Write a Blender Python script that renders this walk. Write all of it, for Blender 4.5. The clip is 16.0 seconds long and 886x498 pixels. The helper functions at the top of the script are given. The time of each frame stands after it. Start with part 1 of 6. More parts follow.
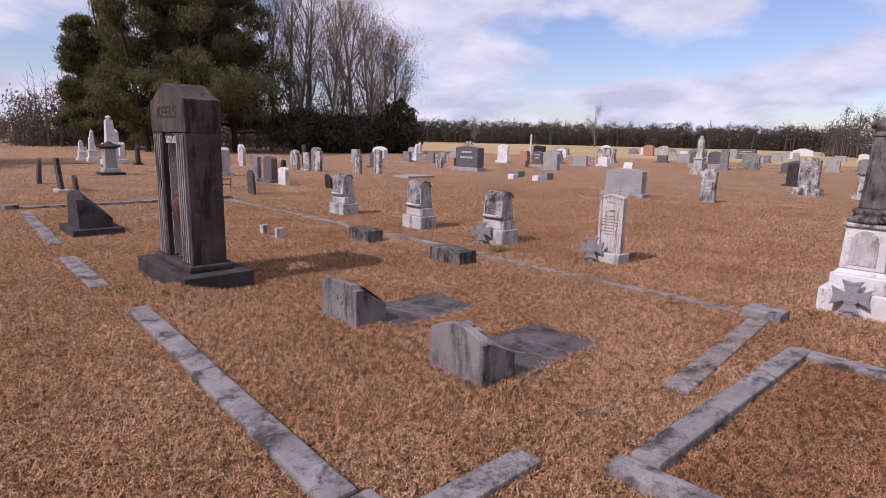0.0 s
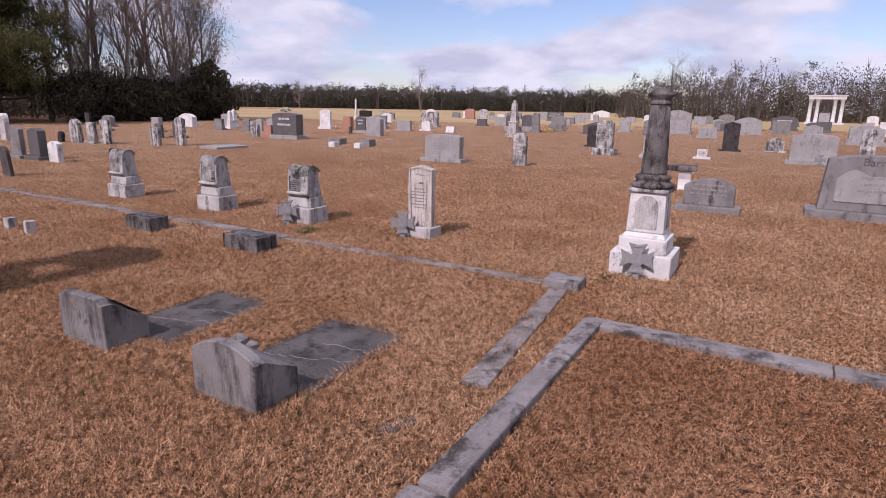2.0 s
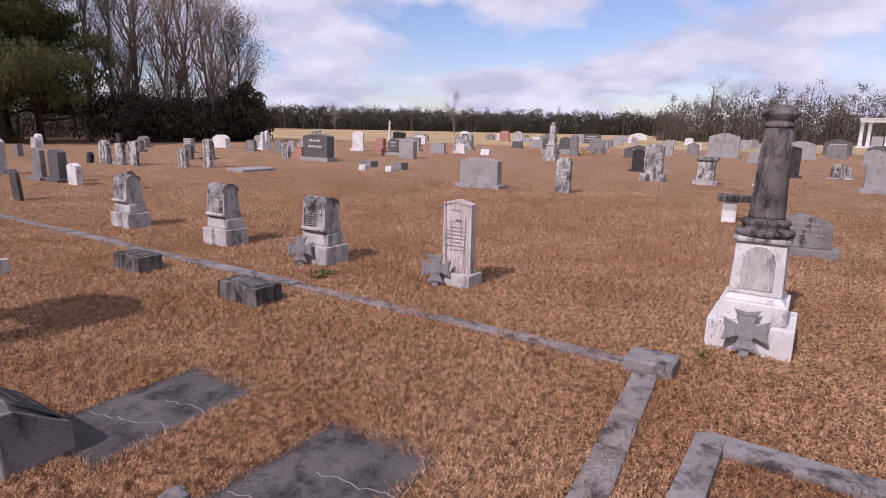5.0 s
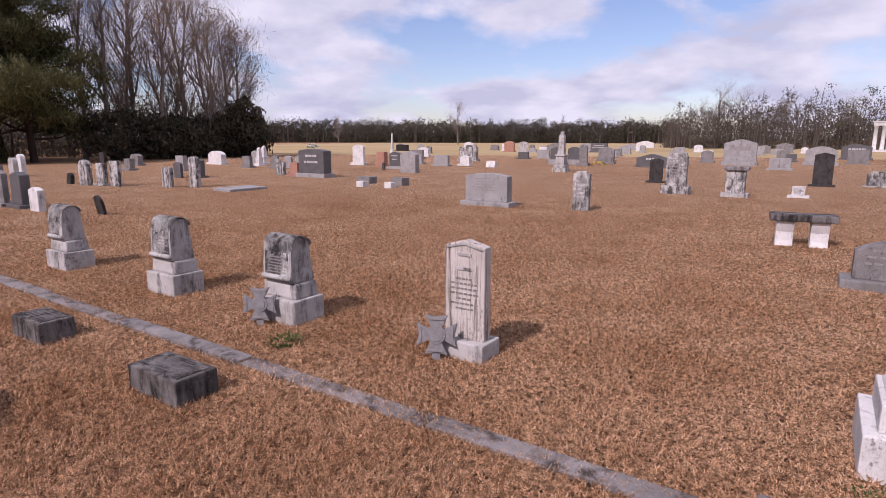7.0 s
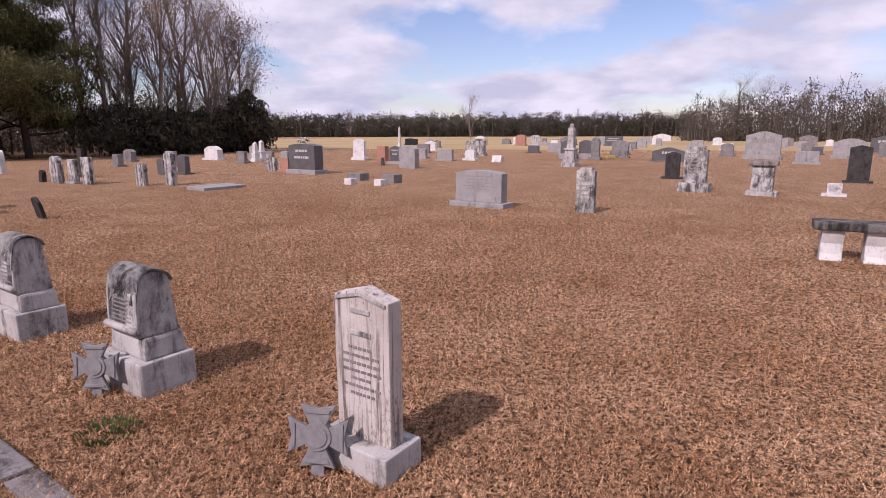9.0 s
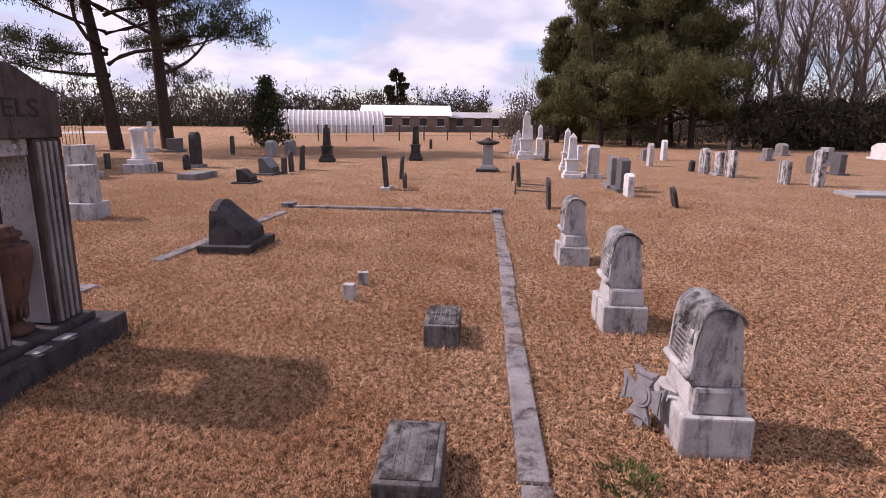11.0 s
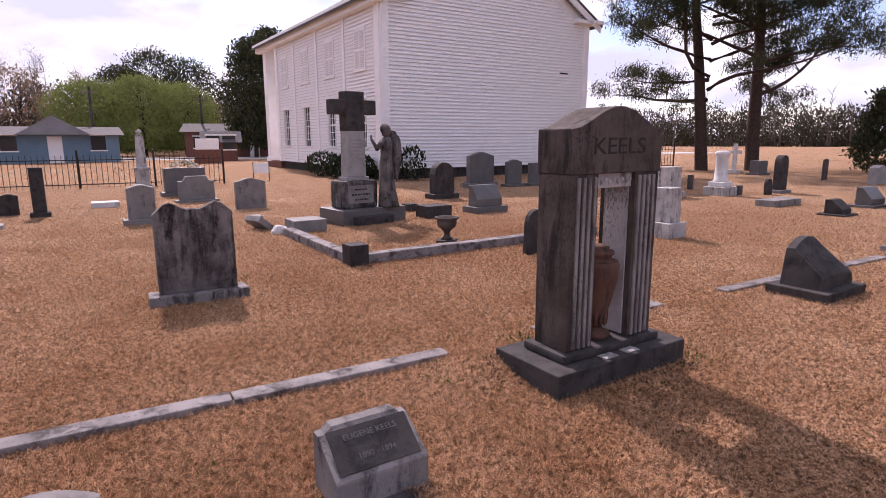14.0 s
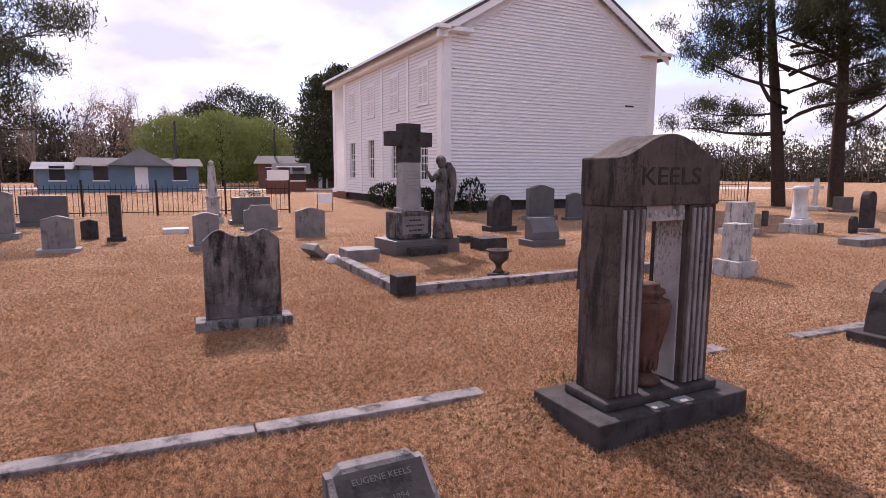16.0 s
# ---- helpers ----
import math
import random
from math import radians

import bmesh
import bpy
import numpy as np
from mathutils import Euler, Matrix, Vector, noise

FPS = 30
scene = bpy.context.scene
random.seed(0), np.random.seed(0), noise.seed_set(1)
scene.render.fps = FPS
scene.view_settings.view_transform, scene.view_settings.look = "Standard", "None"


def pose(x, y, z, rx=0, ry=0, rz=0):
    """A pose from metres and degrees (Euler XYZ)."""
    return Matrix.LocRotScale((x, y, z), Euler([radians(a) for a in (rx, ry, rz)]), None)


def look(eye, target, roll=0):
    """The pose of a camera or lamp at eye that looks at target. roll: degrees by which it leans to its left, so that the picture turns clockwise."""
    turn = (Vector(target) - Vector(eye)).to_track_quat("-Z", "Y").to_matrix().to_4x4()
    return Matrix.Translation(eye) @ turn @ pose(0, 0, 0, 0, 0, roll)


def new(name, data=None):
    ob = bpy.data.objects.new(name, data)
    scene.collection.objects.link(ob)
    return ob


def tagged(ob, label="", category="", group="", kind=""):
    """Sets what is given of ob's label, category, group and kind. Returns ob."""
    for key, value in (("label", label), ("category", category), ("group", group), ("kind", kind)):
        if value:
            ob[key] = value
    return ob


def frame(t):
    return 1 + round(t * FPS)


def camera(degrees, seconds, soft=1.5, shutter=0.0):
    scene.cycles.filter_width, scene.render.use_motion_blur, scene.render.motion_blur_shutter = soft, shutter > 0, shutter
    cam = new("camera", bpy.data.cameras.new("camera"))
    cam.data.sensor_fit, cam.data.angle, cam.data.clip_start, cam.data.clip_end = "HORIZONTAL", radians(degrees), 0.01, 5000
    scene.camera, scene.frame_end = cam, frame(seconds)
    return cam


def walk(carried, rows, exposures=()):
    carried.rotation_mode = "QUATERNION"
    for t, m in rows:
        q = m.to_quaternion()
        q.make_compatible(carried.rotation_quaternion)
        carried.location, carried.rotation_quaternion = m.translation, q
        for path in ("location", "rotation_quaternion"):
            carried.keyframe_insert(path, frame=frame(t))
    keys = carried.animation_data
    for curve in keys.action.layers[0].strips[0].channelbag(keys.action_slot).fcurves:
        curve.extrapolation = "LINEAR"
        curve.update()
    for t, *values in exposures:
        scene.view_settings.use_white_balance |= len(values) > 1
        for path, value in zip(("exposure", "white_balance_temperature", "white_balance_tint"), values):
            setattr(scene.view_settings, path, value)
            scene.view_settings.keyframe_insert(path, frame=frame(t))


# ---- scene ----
cam = camera(75.4, 16.0, soft=0.8)
PATH = [
    (0, (0.265, -0.331, 1.425), (0.237, 1.632, 1.046), 1.4),
    (0.5, (0.539, -0.072, 1.455), (0.769, 1.877, 1.072), 1.6),
    (1, (0.622, 0.057, 1.483), (1.011, 1.976, 1.079), 1.9),
    (1.5, (0.615, 0.109, 1.477), (1.029, 2.014, 1.028), 1.3),
    (2, (0.639, 0.131, 1.484), (1.169, 1.998, 1.0), 1.0),
    (2.5, (0.725, 0.085, 1.512), (1.57, 1.846, 1.083), 1.0),
    (3, (0.804, 0.078, 1.513), (1.824, 1.753, 1.121), 2.0),
    (3.5, (0.763, 0.288, 1.495), (1.658, 2.034, 1.107), 2.8),
    (4, (0.729, 0.603, 1.467), (1.447, 2.426, 1.068), 3.1),
    (4.5, (0.843, 0.964, 1.46), (1.352, 2.852, 1.042), 1.6),
    (4.7, (0.855, 1.093, 1.47), (1.303, 2.997, 1.051), 1.6),
    (6.8, (1.143, 2.64, 1.506), (1.534, 4.565, 1.126), 0.4),
    (7, (1.207, 2.747, 1.509), (1.615, 4.668, 1.131), 0.1),
    (7.5, (1.607, 3.142, 1.441), (2.091, 5.045, 1.064), -0.7),
    (8, (1.881, 3.539, 1.437), (2.443, 5.417, 1.04), -0.7),
    (8.2, (1.961, 3.674, 1.474), (2.52, 5.552, 1.074), -0.7),
    (10.3, (2.106, 4.649, 1.486), (1.364, 6.461, 1.078), 1.2),
    (10.5, (2.087, 4.746, 1.511), (1.113, 6.441, 1.09), 1.1),
    (11, (2.029, 4.883, 1.544), (0.572, 6.183, 1.111), 0.6),
    (11.5, (1.989, 4.888, 1.539), (0.198, 5.677, 1.122), 0.7),
    (12, (1.947, 4.884, 1.581), (0.012, 5.186, 1.176), 1.4),
    (12.5, (1.927, 4.879, 1.594), (-0.034, 4.857, 1.204), 1.4),
    (13, (1.902, 4.908, 1.618), (-0.047, 4.685, 1.228), 1.1),
    (13.5, (1.892, 4.896, 1.61), (-0.042, 4.554, 1.229), 0.6),
    (14, (1.896, 4.865, 1.643), (-0.028, 4.469, 1.269), -0.2),
    (14.5, (1.881, 4.88, 1.679), (-0.038, 4.458, 1.307), -0.3),
    (15, (1.872, 4.877, 1.65), (-0.028, 4.385, 1.269), -1.5),
    (15.5, (1.773, 4.911, 1.667), (-0.106, 4.32, 1.321), -0.9),
    (16, (1.68, 5.0, 1.615), (-0.206, 4.389, 1.352), 0.2),
]
walk(cam, [(t, look(eye, target, roll)) for t, eye, target, roll in PATH], exposures=((0.0, -0.25, 6000, 32), (4.7, -0.27, 6000, 32), (8.0, -0.24, 6130, 34), (11.0, 0.02, 6230, 36), (12.5, 0.31, 6300, 36), (16.0, 0.29, 6280, 36)))

# ---- world, sun ----
SUN_AZ, SUN_EL = 231.7, 44.0   # degrees clockwise from +y, degrees above the horizon
world = bpy.data.worlds.new("sky")
scene.world = world
world.use_nodes = True
wn, wl = world.node_tree.nodes, world.node_tree.links
wn.clear()
w_out = wn.new("ShaderNodeOutputWorld")
w_bg = wn.new("ShaderNodeBackground")
w_sky = wn.new("ShaderNodeTexSky")
w_sky.sky_type = "NISHITA"
w_sky.sun_disc = False
w_sky.sun_elevation, w_sky.sun_rotation = radians(SUN_EL), radians(SUN_AZ)
w_sky.air_density, w_sky.dust_density, w_sky.ozone_density = 1.0, 0.7, 1.5
w_tc = wn.new("ShaderNodeTexCoord")
w_sep = wn.new("ShaderNodeSeparateXYZ")
wl.new(w_tc.outputs["Generated"], w_sep.inputs[0])
# cloud deck: the view direction dropped onto a plane overhead
w_h = wn.new("ShaderNodeMath"); w_h.operation = "MAXIMUM"; w_h.inputs[1].default_value = 0.0
wl.new(w_sep.outputs["Z"], w_h.inputs[0])
w_add = wn.new("ShaderNodeMath"); w_add.operation = "ADD"; w_add.inputs[1].default_value = 0.30
wl.new(w_h.outputs[0], w_add.inputs[0])
w_div = wn.new("ShaderNodeVectorMath"); w_div.operation = "DIVIDE"
w_cmb = wn.new("ShaderNodeCombineXYZ")
for i in range(3):
    wl.new(w_add.outputs[0], w_cmb.inputs[i])
wl.new(w_tc.outputs["Generated"], w_div.inputs[0])
wl.new(w_cmb.outputs[0], w_div.inputs[1])
w_map = wn.new("ShaderNodeMapping")
w_map.inputs["Scale"].default_value = (1.0, 1.0, 0.0)
w_map.inputs["Location"].default_value = (3.3, 1.2, 0.0)
wl.new(w_div.outputs[0], w_map.inputs[0])
w_n = wn.new("ShaderNodeTexNoise")
w_n.inputs["Scale"].default_value, w_n.inputs["Detail"].default_value, w_n.inputs["Roughness"].default_value = 1.7, 8.0, 0.5
w_n.inputs["Distortion"].default_value = 0.25
wl.new(w_map.outputs[0], w_n.inputs["Vector"])
w_ramp = wn.new("ShaderNodeValToRGB")
w_ramp.color_ramp.elements[0].position, w_ramp.color_ramp.elements[1].position = 0.415, 0.52
wl.new(w_n.outputs["Fac"], w_ramp.inputs[0])
w_n2 = wn.new("ShaderNodeTexNoise")
w_n2.inputs["Scale"].default_value, w_n2.inputs["Detail"].default_value = 2.6, 7.0
wl.new(w_map.outputs[0], w_n2.inputs["Vector"])
w_col = wn.new("ShaderNodeMix"); w_col.data_type = "RGBA"
w_col.inputs["A"].default_value = (0.64, 0.69, 0.77, 1)
w_col.inputs["B"].default_value = (0.93, 0.96, 0.97, 1)
w_r2 = wn.new("ShaderNodeValToRGB")
w_r2.color_ramp.elements[0].position, w_r2.color_ramp.elements[1].position = 0.40, 0.60
wl.new(w_n2.outputs["Fac"], w_r2.inputs[0])
wl.new(w_r2.outputs[0], w_col.inputs["Factor"])
w_dim = wn.new("ShaderNodeMix"); w_dim.data_type = "RGBA"; w_dim.blend_type = "MULTIPLY"; w_dim.inputs["Factor"].default_value = 1.0
SKY = 0.14
w_dim.inputs["B"].default_value = (SKY, SKY, SKY, 1)
wl.new(w_sky.outputs[0], w_dim.inputs["A"])
w_mix = wn.new("ShaderNodeMix"); w_mix.data_type = "RGBA"
wl.new(w_ramp.outputs[0], w_mix.inputs["Factor"])
wl.new(w_dim.outputs["Result"], w_mix.inputs["A"])
wl.new(w_col.outputs["Result"], w_mix.inputs["B"])
wl.new(w_mix.outputs["Result"], w_bg.inputs["Color"])
w_bg.inputs["Strength"].default_value = 1.0
wl.new(w_bg.outputs[0], w_out.inputs[0])

sun_data = bpy.data.lights.new("sun", "SUN")
sun_data.energy, sun_data.angle, sun_data.color = 4.6, radians(0.6), (1.0, 0.93, 0.83)
sun = new("sun", sun_data)
_a, _e = radians(SUN_AZ), radians(SUN_EL)
sun.matrix_world = look((math.sin(_a) * math.cos(_e) * 60, math.cos(_a) * math.cos(_e) * 60, math.sin(_e) * 60), (0, 0, 0))

# ---- the lots' frame ----
U = Vector((-0.702, 0.712))     # along the rows, north-west
V = Vector((0.712, 0.702))      # across the rows, north-east
lot_a = Vector((3.0, 4.36))     # east corner of the first lot
lot_b = Vector((2.72, 3.49))    # north corner of the second lot

# ---- materials ----
def material(name, rough=0.8, metal=0.0, spec=0.3):
    m = bpy.data.materials.new(name)
    m.use_nodes = True
    b = m.node_tree.nodes["Principled BSDF"]
    b.inputs["Roughness"].default_value, b.inputs["Metallic"].default_value = rough, metal
    b.inputs["Specular IOR Level"].default_value = spec
    return m, m.node_tree.nodes, m.node_tree.links, b


def coords(n, l, scale=(1, 1, 1), own=True, world=False):
    """Object coordinates in metres, shifted for each object by its random number."""
    mp = n.new("ShaderNodeMapping")
    mp.inputs["Scale"].default_value = scale
    if world:
        g = n.new("ShaderNodeNewGeometry")
        l.new(g.outputs["Position"], mp.inputs[0])
        return mp.outputs[0]
    tc = n.new("ShaderNodeTexCoord")
    if own:
        oi = n.new("ShaderNodeObjectInfo")
        mul = n.new("ShaderNodeMath"); mul.operation = "MULTIPLY"; mul.inputs[1].default_value = 37.0
        l.new(oi.outputs["Random"], mul.inputs[0])
        ad = n.new("ShaderNodeVectorMath"); ad.operation = "ADD"
        l.new(tc.outputs["Object"], ad.inputs[0])
        l.new(mul.outputs[0], ad.inputs[1])
        l.new(ad.outputs[0], mp.inputs[0])
    else:
        l.new(tc.outputs["Object"], mp.inputs[0])
    return mp.outputs[0]


def noise_tex(n, l, vec, scale, detail=5.0, rough=0.6, dist=0.0):
    t = n.new("ShaderNodeTexNoise")
    t.inputs["Scale"].default_value, t.inputs["Detail"].default_value = scale, detail
    t.inputs["Roughness"].default_value, t.inputs["Distortion"].default_value = rough, dist
    l.new(vec, t.inputs["Vector"])
    return t.outputs["Fac"]


def ramp(n, l, fac, lo, hi, a=(0, 0, 0, 1), b=(1, 1, 1, 1)):
    r = n.new("ShaderNodeValToRGB")
    e = r.color_ramp.elements
    e[0].position, e[1].position, e[0].color, e[1].color = lo, hi, a, b
    l.new(fac, r.inputs[0])
    return r.outputs[0]


def mixc(n, l, fac, a, b, mode="MIX"):
    m = n.new("ShaderNodeMix"); m.data_type = "RGBA"; m.blend_type = mode
    for sock, v in (("Factor", fac), ("A", a), ("B", b)):
        if isinstance(v, (int, float)):
            m.inputs[sock].default_value = v
        elif isinstance(v, tuple):
            m.inputs[sock].default_value = (*v[:3], 1)
        else:
            l.new(v, m.inputs[sock])
    return m.outputs["Result"]


def bump(n, l, b, height, strength=0.4, dist=0.01):
    bp = n.new("ShaderNodeBump")
    bp.inputs["Strength"].default_value, bp.inputs["Distance"].default_value = strength, dist
    l.new(height, bp.inputs["Height"])
    l.new(bp.outputs[0], b.inputs["Normal"])


def stone_mat(name, base, second, stain, amount=0.5, streak=0.5, grain=90.0, rough=0.85, spec=0.25, relief=0.35, run=(8, 8, 1.6)):
    """Weathered stone: two tones, fine grain, black lichen in blotches and in runs down the face."""
    m, n, l, b = material(name, rough, 0.0, spec)
    v = coords(n, l)
    big = noise_tex(n, l, v, 3.5, 4)
    c = mixc(n, l, ramp(n, l, big, 0.35, 0.68), base, second)
    fine = noise_tex(n, l, v, grain, 3, 0.7)
    c = mixc(n, l, 0.35, c, ramp(n, l, fine, 0.3, 0.7, (0.45, 0.45, 0.45, 1), (1, 1, 1, 1)), "MULTIPLY")
    runs = noise_tex(n, l, coords(n, l, run), 1.0, 8, 0.68, 0.35)
    blot = noise_tex(n, l, v, 6.0, 8, 0.68, 0.3)
    both = n.new("ShaderNodeMath"); both.operation = "ADD"
    s1 = n.new("ShaderNodeMath"); s1.operation = "MULTIPLY"; s1.inputs[1].default_value = streak
    s2 = n.new("ShaderNodeMath"); s2.operation = "MULTIPLY"; s2.inputs[1].default_value = 1.0 - streak
    l.new(runs, s1.inputs[0]); l.new(blot, s2.inputs[0])
    l.new(s1.outputs[0], both.inputs[0]); l.new(s2.outputs[0], both.inputs[1])
    mask = ramp(n, l, both.outputs[0], 0.62 - 0.24 * amount, 0.74 - 0.24 * amount)
    c = mixc(n, l, mask, c, stain)
    # fine lichen crust, thicker where its own broad patches lie, with pale scrubbed flecks between
    crust = noise_tex(n, l, coords(n, l, (1, 1, 0.5)), 58.0, 6, 0.72)
    where = noise_tex(n, l, v, 2.3, 3, 0.5)
    wsum = n.new("ShaderNodeMath"); wsum.operation = "MULTIPLY_ADD"; wsum.inputs[1].default_value = 0.55
    l.new(where, wsum.inputs[0]); l.new(crust, wsum.inputs[2])
    c = mixc(n, l, ramp(n, l, wsum.outputs[0], 0.93 - 0.14 * amount, 1.06 - 0.14 * amount, (0, 0, 0, 1), (0.85, 0.85, 0.85, 1)), c, stain)
    fleck = noise_tex(n, l, v, 55.0, 5, 0.7)
    c = mixc(n, l, ramp(n, l, fleck, 0.56, 0.70, (0, 0, 0, 1), (0.55, 0.55, 0.55, 1)), c, base)
    l.new(c, b.inputs["Base Color"])
    hsum = n.new("ShaderNodeMath"); hsum.operation = "ADD"
    l.new(fine, hsum.inputs[0]); l.new(blot, hsum.inputs[1])
    bump(n, l, b, hsum.outputs[0], relief, 0.006)
    return m


def plain_mat(name, a, c2, scale=8.0, rough=0.7, metal=0.0, spec=0.3, relief=0.15, grain=60.0, own=True):
    m, n, l, b = material(name, rough, metal, spec)
    v = coords(n, l, own=own)
    c = mixc(n, l, ramp(n, l, noise_tex(n, l, v, scale, 6, 0.65), 0.32, 0.68), a, c2)
    f = noise_tex(n, l, v, grain, 3, 0.6)
    c = mixc(n, l, 0.25, c, ramp(n, l, f, 0.3, 0.7, (0.5, 0.5, 0.5, 1), (1, 1, 1, 1)), "MULTIPLY")
    l.new(c, b.inputs["Base Color"])
    bump(n, l, b, f, relief, 0.004)
    return m


M = {}
M["weather"] = stone_mat("weathered_grey_stone", (0.27, 0.25, 0.24), (0.16, 0.147, 0.14), (0.036, 0.032, 0.031), 0.50, 0.75)
M["marble"] = stone_mat("old_white_marble", (0.54, 0.515, 0.49), (0.36, 0.34, 0.32), (0.085, 0.078, 0.073), 0.48, 0.7)
M["marble_clean"] = stone_mat("white_marble", (0.72, 0.70, 0.675), (0.55, 0.53, 0.51), (0.17, 0.155, 0.145), 0.32, 0.5)
M["marble_black"] = stone_mat("lichen_black_marble", (0.60, 0.58, 0.55), (0.40, 0.38, 0.36), (0.055, 0.05, 0.048), 0.72, 0.55)
M["grey"] = stone_mat("grey_granite", (0.25, 0.235, 0.225), (0.175, 0.165, 0.155), (0.07, 0.064, 0.06), 0.40, 0.6, 220.0, 0.7)
M["lightgrey"] = stone_mat("light_grey_granite", (0.36, 0.345, 0.335), (0.27, 0.26, 0.25), (0.11, 0.102, 0.096), 0.34, 0.6, 220.0, 0.75)
M["slate"] = stone_mat("dark_grey_granite", (0.12, 0.115, 0.114), (0.085, 0.081, 0.08), (0.05, 0.047, 0.046), 0.25, 0.4, 240.0, 0.45, 0.5)
M["dark"] = stone_mat("near_black_stone", (0.066, 0.059, 0.056), (0.040, 0.035, 0.033), (0.019, 0.017, 0.016), 0.55, 0.35)
M["pitted"] = stone_mat("pitted_dark_marble", (0.21, 0.19, 0.18), (0.078, 0.069, 0.064), (0.022, 0.019, 0.017), 0.68, 0.7, 45.0, 0.9, 0.2, 0.8)
M["monument"] = stone_mat("brown_black_stained_stone", (0.110, 0.087, 0.076), (0.056, 0.041, 0.034), (0.024, 0.019, 0.017), 0.55, 0.8, 130.0)
M["monument_inner"] = stone_mat("pale_grey_stone", (0.50, 0.47, 0.46), (0.34, 0.31, 0.30), (0.10, 0.09, 0.085), 0.38, 0.95)
M["flute"] = stone_mat("paler_fluted_stone", (0.30, 0.275, 0.265), (0.18, 0.16, 0.15), (0.06, 0.05, 0.046), 0.45, 0.9, 120.0)
M["tablet"] = stone_mat("streaked_white_marble", (0.62, 0.57, 0.525), (0.45, 0.395, 0.35), (0.15, 0.115, 0.095), 0.50, 0.95, 120.0, run=(34, 34, 2.0))
M["urn"] = stone_mat("red_brown_stained_stone", (0.15, 0.075, 0.05), (0.085, 0.042, 0.03), (0.035, 0.024, 0.021), 0.5, 0.7)
M["pink"] = stone_mat("pink_granite", (0.42, 0.22, 0.16), (0.34, 0.17, 0.12), (0.14, 0.09, 0.07), 0.3, 0.6, 160.0)
M["curb"] = stone_mat("weathered_granite_coping", (0.30, 0.275, 0.265), (0.17, 0.154, 0.148), (0.055, 0.047, 0.044), 0.55, 0.05, 120.0, 0.9, 0.2, 0.7)
M["slab"] = stone_mat("dark_cement_slab", (0.125, 0.112, 0.107), (0.072, 0.063, 0.060), (0.03, 0.026, 0.025), 0.5, 0.1, 70.0, 0.85, 0.25, 0.6)
M["board"] = stone_mat("dark_weathered_board", (0.10, 0.09, 0.085), (0.07, 0.06, 0.055), (0.03, 0.028, 0.026), 0.5, 0.9)
M["letters"] = plain_mat("inscription_shadow_grey", (0.22, 0.203, 0.192), (0.30, 0.28, 0.265), 30.0, 0.95)
M["letters_light"] = plain_mat("inscription_pale_grey", (0.52, 0.51, 0.50), (0.42, 0.41, 0.40), 30.0, 0.9)
M["incised"] = plain_mat("shadowed_incised_letter", (0.030, 0.025, 0.022), (0.042, 0.034, 0.030), 30.0, 0.95)
M["iron"] = plain_mat("grey_rusted_iron", (0.25, 0.24, 0.24), (0.17, 0.16, 0.16), 25.0, 0.7, 0.0)
M["fence"] = plain_mat("black_painted_iron", (0.025, 0.022, 0.02), (0.05, 0.035, 0.025), 20.0, 0.6, 0.3)
M["white_wood"] = plain_mat("white_painted_wood", (0.88, 0.87, 0.865), (0.80, 0.79, 0.785), 2.2, 0.6, 0.0, 0.3, 0.1, 40.0)
# darker tone standing for the shadow line under each clapboard lap
M["lap_shade"] = plain_mat("shaded_white_paint", (0.56, 0.55, 0.56), (0.68, 0.67, 0.67), 1.5, 0.7)
M["roof"] = plain_mat("dark_shingle", (0.07, 0.065, 0.065), (0.11, 0.10, 0.10), 3.0, 0.9)
M["shutter"] = plain_mat("louvred_white_wood", (0.66, 0.66, 0.66), (0.56, 0.56, 0.56), 4.0, 0.7)
M["brick"] = plain_mat("red_brown_brick", (0.20, 0.085, 0.06), (0.13, 0.06, 0.045), 6.0, 0.9)
M["blue_wall"] = plain_mat("blue_painted_siding", (0.16, 0.25, 0.33), (0.12, 0.20, 0.27), 1.0, 0.8)
M["grey_roof"] = plain_mat("grey_shingle", (0.24, 0.25, 0.27), (0.18, 0.19, 0.20), 1.0, 0.9)
M["metal_roof"] = plain_mat("pale_rusted_metal_sheet", (0.55, 0.53, 0.52), (0.42, 0.36, 0.32), 0.5, 0.5, 0.3)
M["bright_roof"] = plain_mat("white_metal_roof", (0.82, 0.82, 0.82), (0.75, 0.75, 0.75), 0.5, 0.5)
M["barn"] = plain_mat("weathered_brown_boards", (0.16, 0.10, 0.07), (0.25, 0.22, 0.20), 0.4, 0.9)
M["road"] = plain_mat("pale_worn_asphalt", (0.50, 0.49, 0.48), (0.42, 0.41, 0.40), 0.3, 0.9)
M["bark"] = plain_mat("dark_pine_bark", (0.042, 0.029, 0.024), (0.075, 0.052, 0.042), 7.0, 0.95, 0.0, 0.1, 0.8, 18.0)
M["twig"] = plain_mat("grey_bare_bark", (0.28, 0.23, 0.19), (0.18, 0.145, 0.12), 3.0, 0.95, 0.0, 0.1)
M["stem"] = plain_mat("dull_brown_bark", (0.15, 0.12, 0.098), (0.095, 0.077, 0.063), 3.0, 0.95, 0.0, 0.1)
M["petal_white"] = plain_mat("white_silk_petals", (0.80, 0.80, 0.76), (0.65, 0.66, 0.58), 30.0, 0.8)
M["petal_yellow"] = plain_mat("yellow_silk_petals", (0.75, 0.55, 0.08), (0.6, 0.4, 0.05), 30.0, 0.8)
